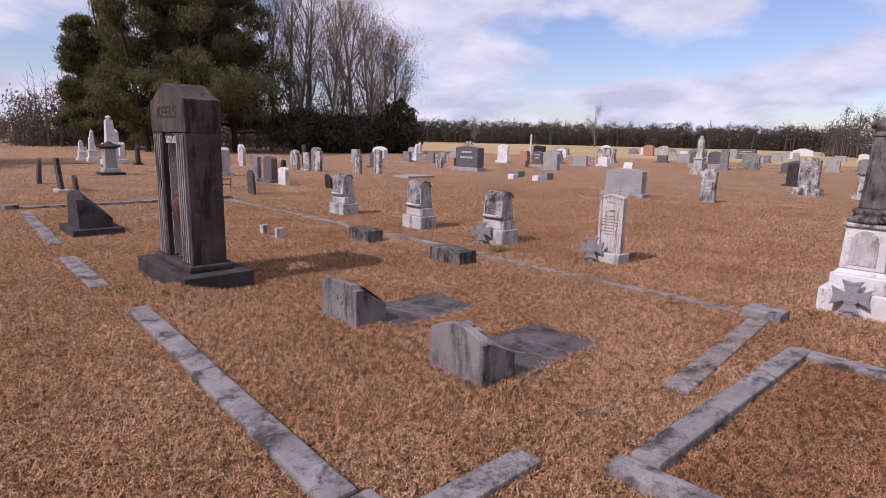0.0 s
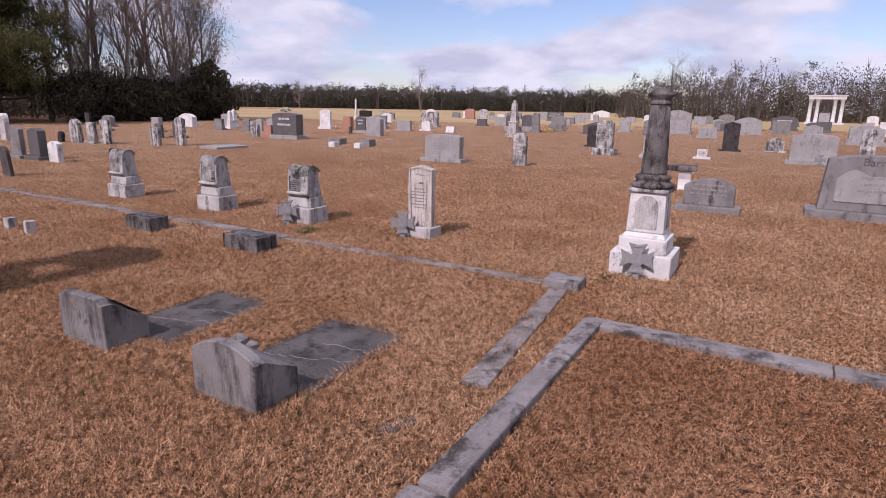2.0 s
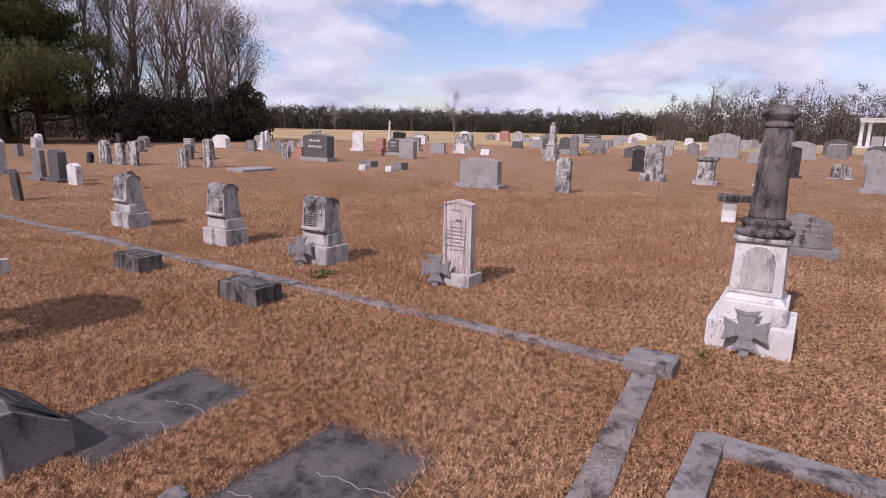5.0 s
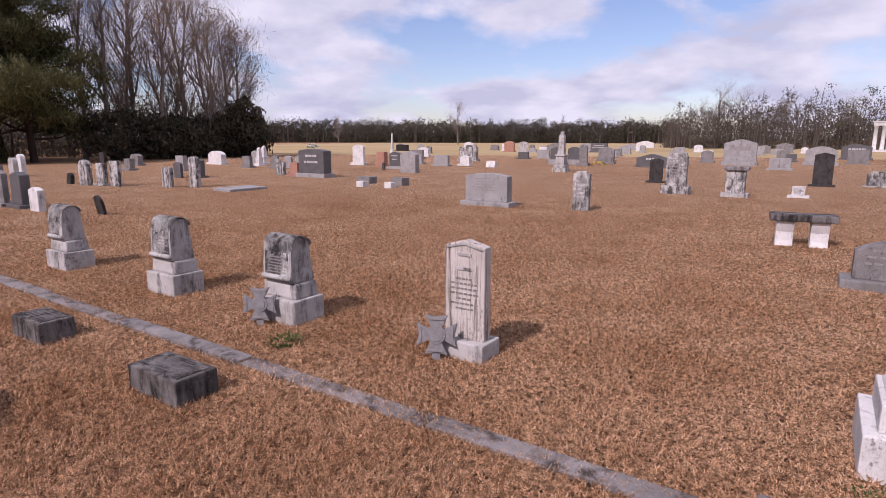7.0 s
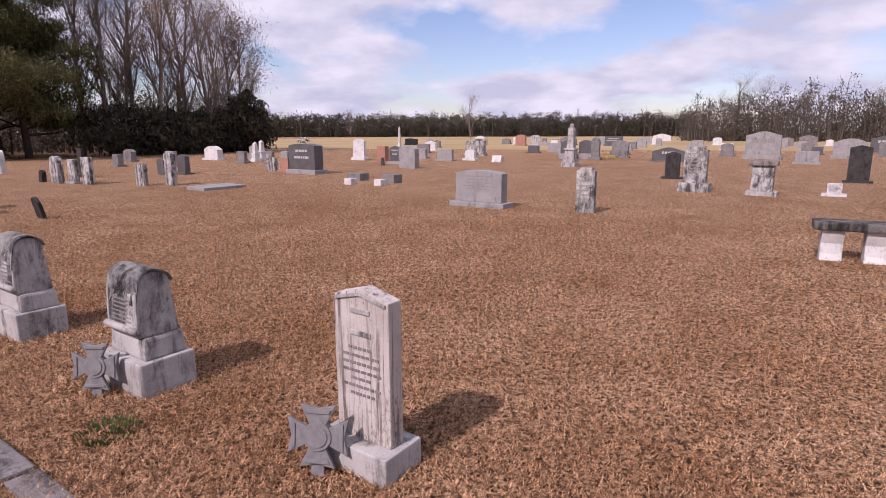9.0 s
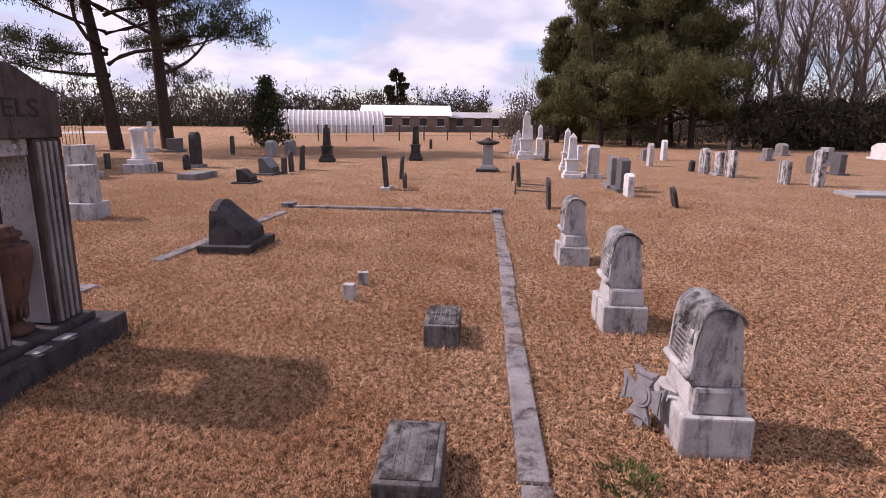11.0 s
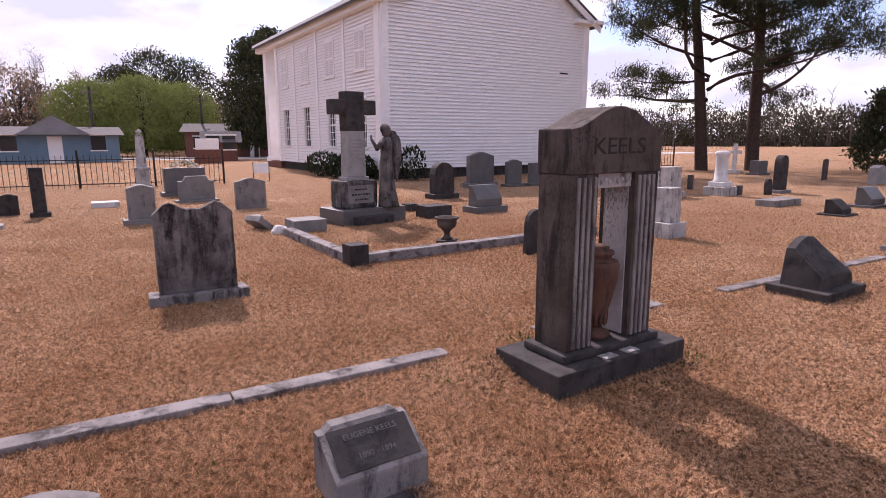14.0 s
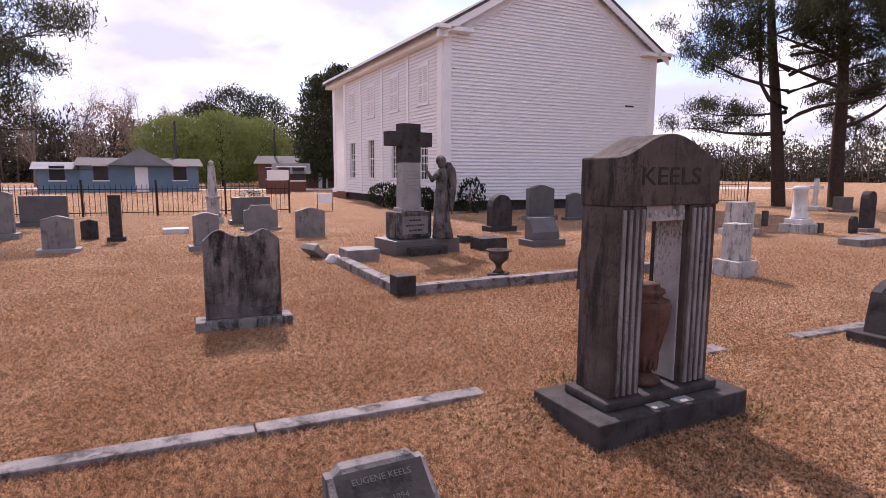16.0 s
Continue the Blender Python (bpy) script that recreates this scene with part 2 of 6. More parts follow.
M["black"] = plain_mat("polished_black_granite", (0.015, 0.015, 0.016), (0.03, 0.03, 0.03), 40.0, 0.25, 0.0, 0.5)
M["straw_pile"] = plain_mat("matted_dead_grass", (0.36, 0.22, 0.10), (0.27, 0.16, 0.07), 14.0, 1.0, 0.0, 0.1, 0.9, 90.0)


def leaf_mat(name, a, c2, back=0.25):
    m, n, l, b = material(name, 0.75, 0.0, 0.2)
    g = n.new("ShaderNodeNewGeometry")
    c = mixc(n, l, g.outputs["Random Per Island"], a, c2)
    l.new(c, b.inputs["Base Color"])
    tr = n.new("ShaderNodeBsdfTranslucent")
    l.new(c, tr.inputs[0])
    mx = n.new("ShaderNodeMixShader"); mx.inputs[0].default_value = back
    out = n["Material Output"]
    l.new(b.outputs[0], mx.inputs[1]); l.new(tr.outputs[0], mx.inputs[2]); l.new(mx.outputs[0], out.inputs[0])
    return m


M["needle"] = leaf_mat("pine_needles", (0.022, 0.030, 0.013), (0.066, 0.070, 0.030))
M["cedar"] = leaf_mat("cedar_foliage", (0.055, 0.066, 0.026), (0.17, 0.155, 0.065), 0.3)
M["bush"] = leaf_mat("dark_shrub_leaves", (0.012, 0.02, 0.01), (0.04, 0.05, 0.02), 0.15)
M["willow"] = leaf_mat("young_willow_leaves", (0.13, 0.17, 0.045), (0.20, 0.23, 0.07), 0.35)
M["bud"] = leaf_mat("reddish_spring_buds", (0.22, 0.15, 0.10), (0.28, 0.20, 0.13), 0.3)
M["weed"] = leaf_mat("green_weed_leaves", (0.05, 0.09, 0.02), (0.10, 0.13, 0.04), 0.3)
M["brownwood"] = leaf_mat("brown_leafless_thicket", (0.060, 0.052, 0.036), (0.17, 0.137, 0.103), 0.2)
M["farwood"] = leaf_mat("distant_woods", (0.034, 0.036, 0.022), (0.105, 0.085, 0.058), 0.2)


def lawn_mat(name, leaf):
    m, n, l, b = material(name, 1.0, 0.0, 0.05)
    v = coords(n, l, world=True)
    big = noise_tex(n, l, v, 0.09, 4)
    mid = noise_tex(n, l, v, 0.9, 6, 0.65)
    fine = noise_tex(n, l, v, 38.0, 4, 0.7)
    tiny = noise_tex(n, l, v, 160.0, 2, 0.6)
    c = mixc(n, l, ramp(n, l, mid, 0.33, 0.66), (0.335, 0.190, 0.100), (0.475, 0.310, 0.190))
    c = mixc(n, l, ramp(n, l, big, 0.52, 0.66), c, (0.33, 0.185, 0.10))
    # bare sandy earth
    bare = ramp(n, l, noise_tex(n, l, v, 0.32, 7, 0.7), 0.64, 0.72)
    c = mixc(n, l, bare, c, (0.27, 0.185, 0.135))
    # a little living green
    c = mixc(n, l, ramp(n, l, noise_tex(n, l, v, 1.6, 5, 0.7), 0.70, 0.82), c, (0.16, 0.155, 0.05))
    # matted darker thatch inside the second lot
    inside = None
    for axis, lo, hi in ((U, -4.3, -0.02), (V, -2.2, -0.06)):
        dot = n.new("ShaderNodeVectorMath"); dot.operation = "DOT_PRODUCT"
        l.new(v, dot.inputs[0]); dot.inputs[1].default_value = (axis.x, axis.y, 0)
        o = axis.dot(lot_b)
        for edge, sign in ((o + lo, 1), (o + hi, -1)):
            e = n.new("ShaderNodeMath"); e.operation = "SUBTRACT"
            l.new(dot.outputs["Value"], e.inputs[0 if sign > 0 else 1]); e.inputs[1 if sign > 0 else 0].default_value = edge
            k = ramp(n, l, e.outputs[0], 0.0, 0.10)
            inside = k if inside is None else mixc(n, l, 1.0, inside, k, "MULTIPLY")
    c = mixc(n, l, inside, c, mixc(n, l, 1.0, c, (0.74, 0.66, 0.62), "MULTIPLY"))
    mix7 = noise_tex(n, l, v, 17.0, 7, 0.72)
    both = n.new("ShaderNodeMath"); both.operation = "MULTIPLY_ADD"; both.inputs[1].default_value = 0.45
    l.new(mix7, both.inputs[0])
    half = n.new("ShaderNodeMath"); half.operation = "MULTIPLY"; half.inputs[1].default_value = 0.55
    l.new(fine, half.inputs[0]); l.new(half.outputs[0], both.inputs[2])
    light = mixc(n, l, 1.0, c, (1.66, 1.66, 1.66), "MULTIPLY")
    if leaf:
        tuft = ramp(n, l, noise_tex(n, l, v, 26.0, 5, 0.7), 0.42, 0.54, (0.36, 0.33, 0.30, 1), (1.30, 1.31, 1.32, 1))
        c = mixc(n, l, ramp(n, l, tiny, 0.40, 0.55), (0.12, 0.060, 0.032), mixc(n, l, 1.0, light, tuft, "MULTIPLY"))
    else:
        c = mixc(n, l, ramp(n, l, both.outputs[0], 0.455, 0.56), (0.070, 0.040, 0.024), light)
        h = n.new("ShaderNodeMath"); h.operation = "ADD"
        l.new(fine, h.inputs[0]); l.new(tiny, h.inputs[1])
        bump(n, l, b, h.outputs[0], 0.8, 0.03)
    l.new(c, b.inputs["Base Color"])
    if leaf:
        # thin dry blades let part of the light through
        tr = n.new("ShaderNodeBsdfTranslucent")
        l.new(c, tr.inputs[0])
        mx = n.new("ShaderNodeMixShader"); mx.inputs[0].default_value = 0.28
        l.new(b.outputs[0], mx.inputs[1]); l.new(tr.outputs[0], mx.inputs[2]); l.new(mx.outputs[0], n["Material Output"].inputs[0])
    return m


M["lawn"] = lawn_mat("dormant_bermuda_lawn", False)
M["blade"] = lawn_mat("dry_grass_blades", True)


def field_mat():
    m, n, l, b = material("straw_field", 1.0, 0.0, 0.05)
    v = coords(n, l, world=True)
    c = mixc(n, l, ramp(n, l, noise_tex(n, l, v, 0.05, 6), 0.35, 0.65), (0.34, 0.25, 0.125), (0.42, 0.32, 0.18))
    l.new(c, b.inputs["Base Color"])
    return m


M["field"] = field_mat()
_m, _n, _l, _b = material("dark_window_glass", 0.08, 0.0, 0.6)
_v = coords(_n, _l)
_l.new(mixc(_n, _l, noise_tex(_n, _l, _v, 1.5), (0.012, 0.013, 0.015), (0.03, 0.03, 0.033)), _b.inputs["Base Color"])
M["pane"] = _m

# ---- building helpers ----
def mesh_of(bm, name, mat, smooth=False):
    me = bpy.data.meshes.new(name)
    bm.to_mesh(me)
    bm.free()
    me.materials.append(mat)
    if smooth:
        for p in me.polygons:
            p.use_smooth = True
    return me


def part(name, bm, mat, parent=None, label="", smooth=False):
    ob = new(name, mesh_of(bm, name, mat, smooth))
    if parent is not None:
        ob.parent = parent
    return tagged(ob, label)


def thing(name, x, y, rz, label, category, group="", z=0.0, lean=0.0, tip=0.0):
    """An Empty at the thing's base. lean, tip: degrees about its own width and depth."""
    ob = new(name)
    ob.empty_display_size = 0.2
    ob.matrix_world = pose(x, y, z, 0, 0, rz) @ pose(0, 0, 0, lean, tip, 0)
    return tagged(ob, label, category, group)


def box(bm, cx, cy, z0, sx, sy, sz, bevel=0.0, taper=0.0):
    """A box standing on z0; taper: how much the top is narrower all round."""
    m = Matrix.Translation((cx, cy, z0 + sz / 2)) @ Matrix.Diagonal((sx, sy, sz, 1))
    vs = bmesh.ops.create_cube(bm, size=1.0, matrix=m)["verts"]
    if taper:
        for v in vs:
            if v.co.z > z0 + sz / 2:
                v.co.x -= math.copysign(taper, v.co.x - cx)
                v.co.y -= math.copysign(taper, v.co.y - cy)
    if bevel:
        es = list({e for v in vs for e in v.link_edges})
        bmesh.ops.bevel(bm, geom=es, offset=bevel, segments=2, profile=0.6, affect="EDGES")
    return bm


def boxed(*args, **kw):
    return box(bmesh.new(), *args, **kw)


def prism(outline, depth, bevel=0.0, y0=None, bm=None):
    """An outline in x and z, drawn out along y."""
    bm = bm or bmesh.new()
    y0 = -depth / 2 if y0 is None else y0
    a = [bm.verts.new((x, y0, z)) for x, z in outline]
    f = bm.faces.new(a)
    r = bmesh.ops.extrude_face_region(bm, geom=[f])
    vs = [g for g in r["geom"] if isinstance(g, bmesh.types.BMVert)]
    bmesh.ops.translate(bm, verts=vs, vec=(0, depth, 0))
    if bevel:
        es = [e for e in {e for v in a + vs for e in v.link_edges} if len(e.link_faces) == 2 and e.calc_face_angle(0) > 0.7]
        bmesh.ops.bevel(bm, geom=es, offset=bevel, segments=2, profile=0.6, affect="EDGES")
    bmesh.ops.recalc_face_normals(bm, faces=bm.faces)
    return bm


def lathe(profile, seg=20, bm=None, cx=0, cy=0):
    """A turned shape: radii and heights from the foot up."""
    bm = bm or bmesh.new()
    rings = []
    for r, z in profile:
        rings.append([bm.verts.new((cx + r * math.cos(2 * math.pi * i / seg), cy + r * math.sin(2 * math.pi * i / seg), z)) for i in range(seg)])
    for a, b in zip(rings, rings[1:]):
        for i in range(seg):
            bm.faces.new((a[i], a[(i + 1) % seg], b[(i + 1) % seg], b[i]))
    bm.faces.new(rings[0][::-1])
    bm.faces.new(rings[-1])
    return bm


def top_outline(w, h, top):
    """Front outline of a tablet from its foot, by the shape of its head."""
    a = w / 2
    if top == "flat":
        return [(-a, 0), (a, 0), (a, h), (-a, h)]
    pts = [(-a, 0), (a, 0)]
    n = 14
    for i in range(n + 1):
        u = 1 - 2 * i / n
        if top == "arch":
            z = h - 0.16 * w * u * u
        elif top == "low":
            z = h - 0.055 * w * abs(u) ** 2.2
        elif top == "lowshoulder":
            z = h - (0.0 if abs(u) < 0.84 else 0.07 * w)
        elif top == "round":
            z = h - a + math.sqrt(max(0, 1 - u * u)) * a
        elif top == "serp":
            z = h - 0.055 * w * (1 - math.cos(math.pi * u)) - 0.02 * w * (abs(u) > 0.93)
        elif top == "peak":
            z = h - 0.30 * w * abs(u)
        elif top == "gable":
            z = h - 0.13 * w * abs(u)
        elif top == "shoulder":
            z = h - (0.0 if abs(u) < 0.62 else 0.13 * w + 0.05 * w * (abs(u) - 0.62))
        elif top == "wave":
            z = h - 0.05 * w - 0.05 * w * math.cos(2 * math.pi * (abs(u) - 0.12)) - (0.16 * w * (abs(u) - 0.62) if abs(u) > 0.62 else 0)
        else:
            z = h
        pts.append((u * a, z))
    return pts


def bars(ob, w, h0, h1, y, mat, rows, seed=0, label="worn unreadable lettering"):
    """Unreadable writing: rows of short bars on a face at depth y."""
    rnd = random.Random(seed)
    bm = bmesh.new()
    step = (h1 - h0) / rows
    for r in range(rows):
        z = h1 - (r + 0.7) * step
        ww = w * rnd.uniform(0.5, 1.0)
        x = -ww / 2
        while x < ww / 2:
            k = min(rnd.uniform(0.06, 0.16) * w, ww / 2 - x)
            if k > 0.01:
                box(bm, x + k / 2, y, z, k, 0.004, step * 0.34)
            x += k + 0.035 * w
    tagged(part("inscription", bm, mat, ob, label), kind="stuff")


def letters(text, size, parent, m, mat, depth=0.004, name="lettering", label=""):
    cu = bpy.data.curves.new(name, "FONT")
    cu.body, cu.size, cu.extrude, cu.align_x, cu.align_y = text, size, depth, "CENTER", "CENTER"
    tmp = bpy.data.objects.new(name, cu)
    scene.collection.objects.link(tmp)
    me = bpy.data.meshes.new_from_object(tmp.evaluated_get(bpy.context.evaluated_depsgraph_get()))
    bpy.data.objects.remove(tmp)
    me.materials.clear()
    me.materials.append(mat)
    ob = new(name, me)
    ob.parent = parent
    ob.matrix_local = m
    return tagged(ob, label)


RZ = -45.4    # the rows of graves: fronts face south-west
KIND = {"marble": "lichen-stained white marble", "marble_clean": "white marble", "marble_black": "black-streaked white marble", "grey": "grey granite",
        "lightgrey": "light grey granite", "slate": "dark grey granite", "dark": "near-black stone", "pitted": "pitted dark marble", "pink": "pink granite",
        "board": "dark weathered stone", "black": "black granite", "monument": "brown-black stone"}
HEAD = {"flat": "flat-topped", "arch": "segment-topped", "round": "round-topped", "low": "gently curved", "lowshoulder": "shouldered", "serp": "curved-top", "peak": "pointed", "gable": "gabled", "shoulder": "shouldered", "wave": "scroll-topped"}
count = [0]


def tablet(x, y, w, d, h, mat="lightgrey", top="serp", base=0.0, rz=RZ, rows=0, tip=0.0, lean=0.0, foot="", name="gravestone", front=-1, group="graveyard stones", label=""):
    """An upright stone, on a low plinth where base (its height) is given. front -1: lettering on the south-west face."""
    count[0] += 1
    on = "on a low plinth" if base else "standing in dry grass"
    t = thing(name, x, y, rz, label or f"{HEAD[top]} {KIND[mat]} gravestone {on}", "gravestone", group, lean=lean, tip=tip)
    bm = prism([(px, pz + base) if pz else (px, base - (0.0 if base else 0.04)) for px, pz in top_outline(w, h - base, top)], d, min(0.012, d * 0.12))
    part("tablet", bm, M[mat], t)
    if base:
        e = min(0.10, 0.25 * w)
        part("plinth", boxed(0, 0, -0.03, w + 2 * e, d + 2 * e, base + 0.03, min(0.015, base * 0.2)), M[foot or mat], t)
    if rows:
        bars(t, w * 0.78, base + (h - base) * 0.35, base + (h - base) * 0.86, front * (d / 2 + 0.001), M["letters_light" if mat in ("slate", "dark", "black") else "letters"], rows, count[0])
    return t


def slant(x, y, w, d, h, mat="grey", rz=RZ, base=0.12, front=1, rows=3, name="slant_marker"):
    """A marker with an upright back and a sloping face, on a plinth."""
    count[0] += 1
    t = thing(name, x, y, rz, f"{KIND[mat]} slant marker with sloping face", "grave marker", "graveyard stones")
    s = front
    out = [(-d / 2, base), (d / 2, base), (d / 2, base + (h - base) * 0.35), (-d / 2 + d * 0.35, h), (-d / 2, h)]
    bm = prism([(s * px, pz) for px, pz in out], w, 0.012)
    bmesh.ops.rotate(bm, verts=bm.verts, cent=(0, 0, 0), matrix=Matrix.Rotation(radians(90), 3, "Z"))
    part("marker", bm, M[mat], t)
    if base:
        part("plinth", boxed(0, 0, -0.03, w + 0.2, d + 0.2, base + 0.03, 0.012), M[mat], t)
    return t


def ledger(x, y, w, d, h=0.12, mat="lightgrey", rz=RZ, tip=0.0, name="ledger_slab", label=""):
    t = thing(name, x, y, rz, label or f"low flat {KIND[mat]} ledger slab lying in dry grass", "grave slab", "graveyard stones", tip=tip)
    part("slab", boxed(0, 0, -0.03, w, d, h + 0.03, 0.015), M[mat], t)
    return t


def obelisk(x, y, w, h, mat="marble_clean", rz=RZ, tip=0.0, cap="point", name="obelisk"):
    t = thing(name, x, y, rz, f"tall {KIND[mat]} obelisk on a stepped pedestal", "obelisk", "graveyard stones", tip=tip)
    part("plinth", boxed(0, 0, -0.03, w, w, 0.10 * h + 0.03, 0.02), M[mat], t)
    part("step", boxed(0, 0, 0.10 * h, w * 0.84, w * 0.84, 0.07 * h, 0.02), M[mat], t)
    part("die", boxed(0, 0, 0.17 * h, w * 0.66, w * 0.66, 0.22 * h, 0.015), M[mat], t)
    part("cornice", boxed(0, 0, 0.39 * h, w * 0.8, w * 0.8, 0.04 * h, 0.02), M[mat], t)
    bm = boxed(0, 0, 0.43 * h, w * 0.5, w * 0.5, 0.47 * h, 0.01, w * 0.06)
    part("shaft", bm, M[mat], t)
    if cap == "urn":
        part("finial", lathe([(w * 0.12, 0.9 * h), (w * 0.2, 0.91 * h), (w * 0.08, 0.93 * h), (w * 0.17, 0.955 * h), (w * 0.13, 0.975 * h), (w * 0.05, 0.985 * h), (0.01, h)], 12), M[mat], t, smooth=True)
    else:
        bm = bmesh.new()
        bmesh.ops.create_cone(bm, cap_ends=True, segments=4, radius1=w * 0.27, radius2=0.005, depth=0.1 * h, matrix=Matrix.Translation((0, 0, 0.95 * h)) @ Matrix.Rotation(radians(45), 4, "Z"))
        part("cap", bm, M[mat], t)
    return t

# ---- ground, field, road ----
def sheet(name, x0, y0, x1, y1, z, mat, n=1, label="", kind="structure"):
    bm = bmesh.new()
    bmesh.ops.create_grid(bm, x_segments=n, y_segments=n, size=0.5, matrix=Matrix.Translation(((x0 + x1) / 2, (y0 + y1) / 2, z)) @ Matrix.Diagonal((x1 - x0, y1 - y0, 1, 1)))
    ob = part(name, bm, mat)
    return tagged(ob, label, "ground", "", kind)


def strip(name, a, b, width, z0, z1, mat, label, category="road"):
    """A long flat band from a to b."""
    d = Vector((b[0] - a[0], b[1] - a[1], 0))
    ob = part(name, boxed(d.length / 2, 0, z0, d.length, width, z1 - z0), mat)
    ob.matrix_world = pose(a[0], a[1], 0, 0, 0, math.degrees(math.atan2(d.y, d.x)))
    return tagged(ob, label, category, "", "structure")


sheet("ground", -1500, -1500, 1500, 1500, 0.0, M["lawn"], 1, "brown dormant lawn of short dry grass")
strip("field", (-10, 150), (120, 87), 150, -0.05, 0.012, M["field"], "straw-yellow open field beyond the graves", "field")
strip("road", (-75, 22), (-24, -70), 7.0, -0.05, 0.02, M["road"], "pale worn asphalt road beyond the iron fence")

# ---- grave lots with stone coping ----


def at(o, u, v):
    p = o + U * u + V * v
    return p.x, p.y


def coping(name, o, u0, v0, u1, v1, width=0.14, height=0.055, pieces=3, label="", tilt=0.0):
    """A run of coping stones; each stone is a part, with a small joint."""
    a, b = Vector(at(o, u0, v0)), Vector(at(o, u1, v1))
    d = b - a
    t = thing(name, a.x, a.y, math.degrees(math.atan2(d.y, d.x)), label or "lichen-stained granite coping sunk in dry grass", "coping", "lot coping")
    ln = d.length / pieces
    rnd = random.Random(int(a.x * 100) + pieces)
    for i in range(pieces):
        ob = part("coping_stone", boxed(ln / 2, 0, -0.12, ln - 0.008, width * rnd.uniform(0.95, 1.04), height + 0.12 + rnd.uniform(-0.012, 0.01), 0.014), M["curb"], t)
        ob.matrix_local = pose(ln * i, rnd.uniform(-0.012, 0.012), 0, tilt + rnd.uniform(-1.5, 1.5), rnd.uniform(-0.25, 0.25), rnd.uniform(-0.4, 0.4))
    return t


LU, LV = 10.95, 3.7             # the first lot's length and depth
coping("coping", lot_a, 0.20, -0.06, LU, -0.02, 0.14, 0.03, 7)
coping("coping", lot_a, LU, 0.0, LU + 0.25, -LV - 0.1, 0.15, 0.045, 3)
coping("coping", lot_a, 0.04, -0.20, -0.11, -2.09, 0.16, 0.035, 2)
coping("coping", lot_a, 0.01, -3.30, 0.03, -3.98, 0.15, 0.045, 1)
coping("coping", lot_a, 0.28, -4.12, 3.44, -3.94, 0.15, 0.055, 2)
coping("coping", lot_a, 4.4, -3.98, 6.0, -3.93, 0.17, 0.024, 1)
coping("coping", lot_a, 7.0, -3.88, 10.6, -3.68, 0.16, 0.026, 3)
for cu, cv, sz in ((0.05, -0.05, 0.30), (LU, -0.02, 0.24), (LU + 0.3, -LV - 0.1, 0.26), (0.12, -4.12, 0.2)):
    cx, cy = at(lot_a, cu, cv)
    t = thing("corner_stone", cx, cy, RZ, "square granite corner block of a lot coping", "coping", "lot coping")
    part("block", boxed(0, 0, -0.1, sz, sz * 0.86, 0.185, 0.015), M["curb"], t)
# second lot
coping("coping", lot_b, 0, 0, 0.02, -2.18, 0.14, 0.06, 2)
coping("coping", lot_b, 0.05, -0.02, -4.3, -0.10, 0.15, 0.05, 3)
coping("coping", lot_b, 0.14, -2.28, -1.6, -2.24, 0.15, 0.06, 1)
# third lot, round the cross
lot_c = Vector((-5.27, 2.19))
coping("coping", lot_c, 0.14, 0, 4.6, 0.0, 0.18, 0.13, 3, "dark granite coping with pale top edge")
coping("coping", lot_c, 0, -0.16, 0, -2.85, 0.18, 0.13, 2, "dark granite coping with pale top edge")
t = thing("corner_post", lot_c.x, lot_c.y, RZ, "squat dark granite corner post of a lot coping", "corner post", "lot coping")
part("post", boxed(0, 0, -0.05, 0.27, 0.27, 0.33, 0.012), M["dark"], t)

# cement slabs over two graves, cracked, with their headstones at the south-west end
def grave_slab(x, y, w, ln, rz, label):
    t = thing("grave_slab", x, y, rz, label, "grave slab", "lot graves")
    out = [(-w / 2, 0), (w / 2, 0), (w / 2, ln * 0.93), (w * 0.1, ln), (-w / 2, ln * 0.95)]
    bm = bmesh.new()
    f = bm.faces.new([bm.verts.new((px, py, -0.04)) for px, py in out])
    r = bmesh.ops.extrude_face_region(bm, geom=[f])
    bmesh.ops.translate(bm, verts=[g for g in r["geom"] if isinstance(g, bmesh.types.BMVert)], vec=(0, 0, 0.058))
    bmesh.ops.recalc_face_normals(bm, faces=bm.faces)
    bmesh.ops.bevel(bm, geom=bm.edges[:], offset=0.008, segments=2, affect="EDGES")
    part("slab", bm, M["slab"], t)
    rnd = random.Random(ln * 10)
    bm = bmesh.new()
    for k in range(2):
        px, py = -w / 2 * 0.8 + k * 0.2, ln * (0.25 + 0.3 * k)
        while px < w / 2 * 0.9:
            nx, ny = px + rnd.uniform(0.015, 0.04), py + rnd.uniform(-0.012, 0.034)
            vs = [bm.verts.new((a, b + c, 0.0195)) for a, b, c in ((px, py, -0.0025), (nx, ny, -0.0025), (nx, ny, 0.0025), (px, py, 0.0025))]
            bm.faces.new(vs)
            px, py = nx, ny
    part("crack", bm, M["lightgrey"], t, "pale filled crack")
    return t


grave_slab(*at(lot_a, 2.05, -2.625), 0.62, 1.0, RZ, "low dark cement slab over a grave")
grave_slab(*at(lot_a, 0.90, -2.64), 0.66, 1.0, RZ, "low dark cement slab with pale cracks over a grave")


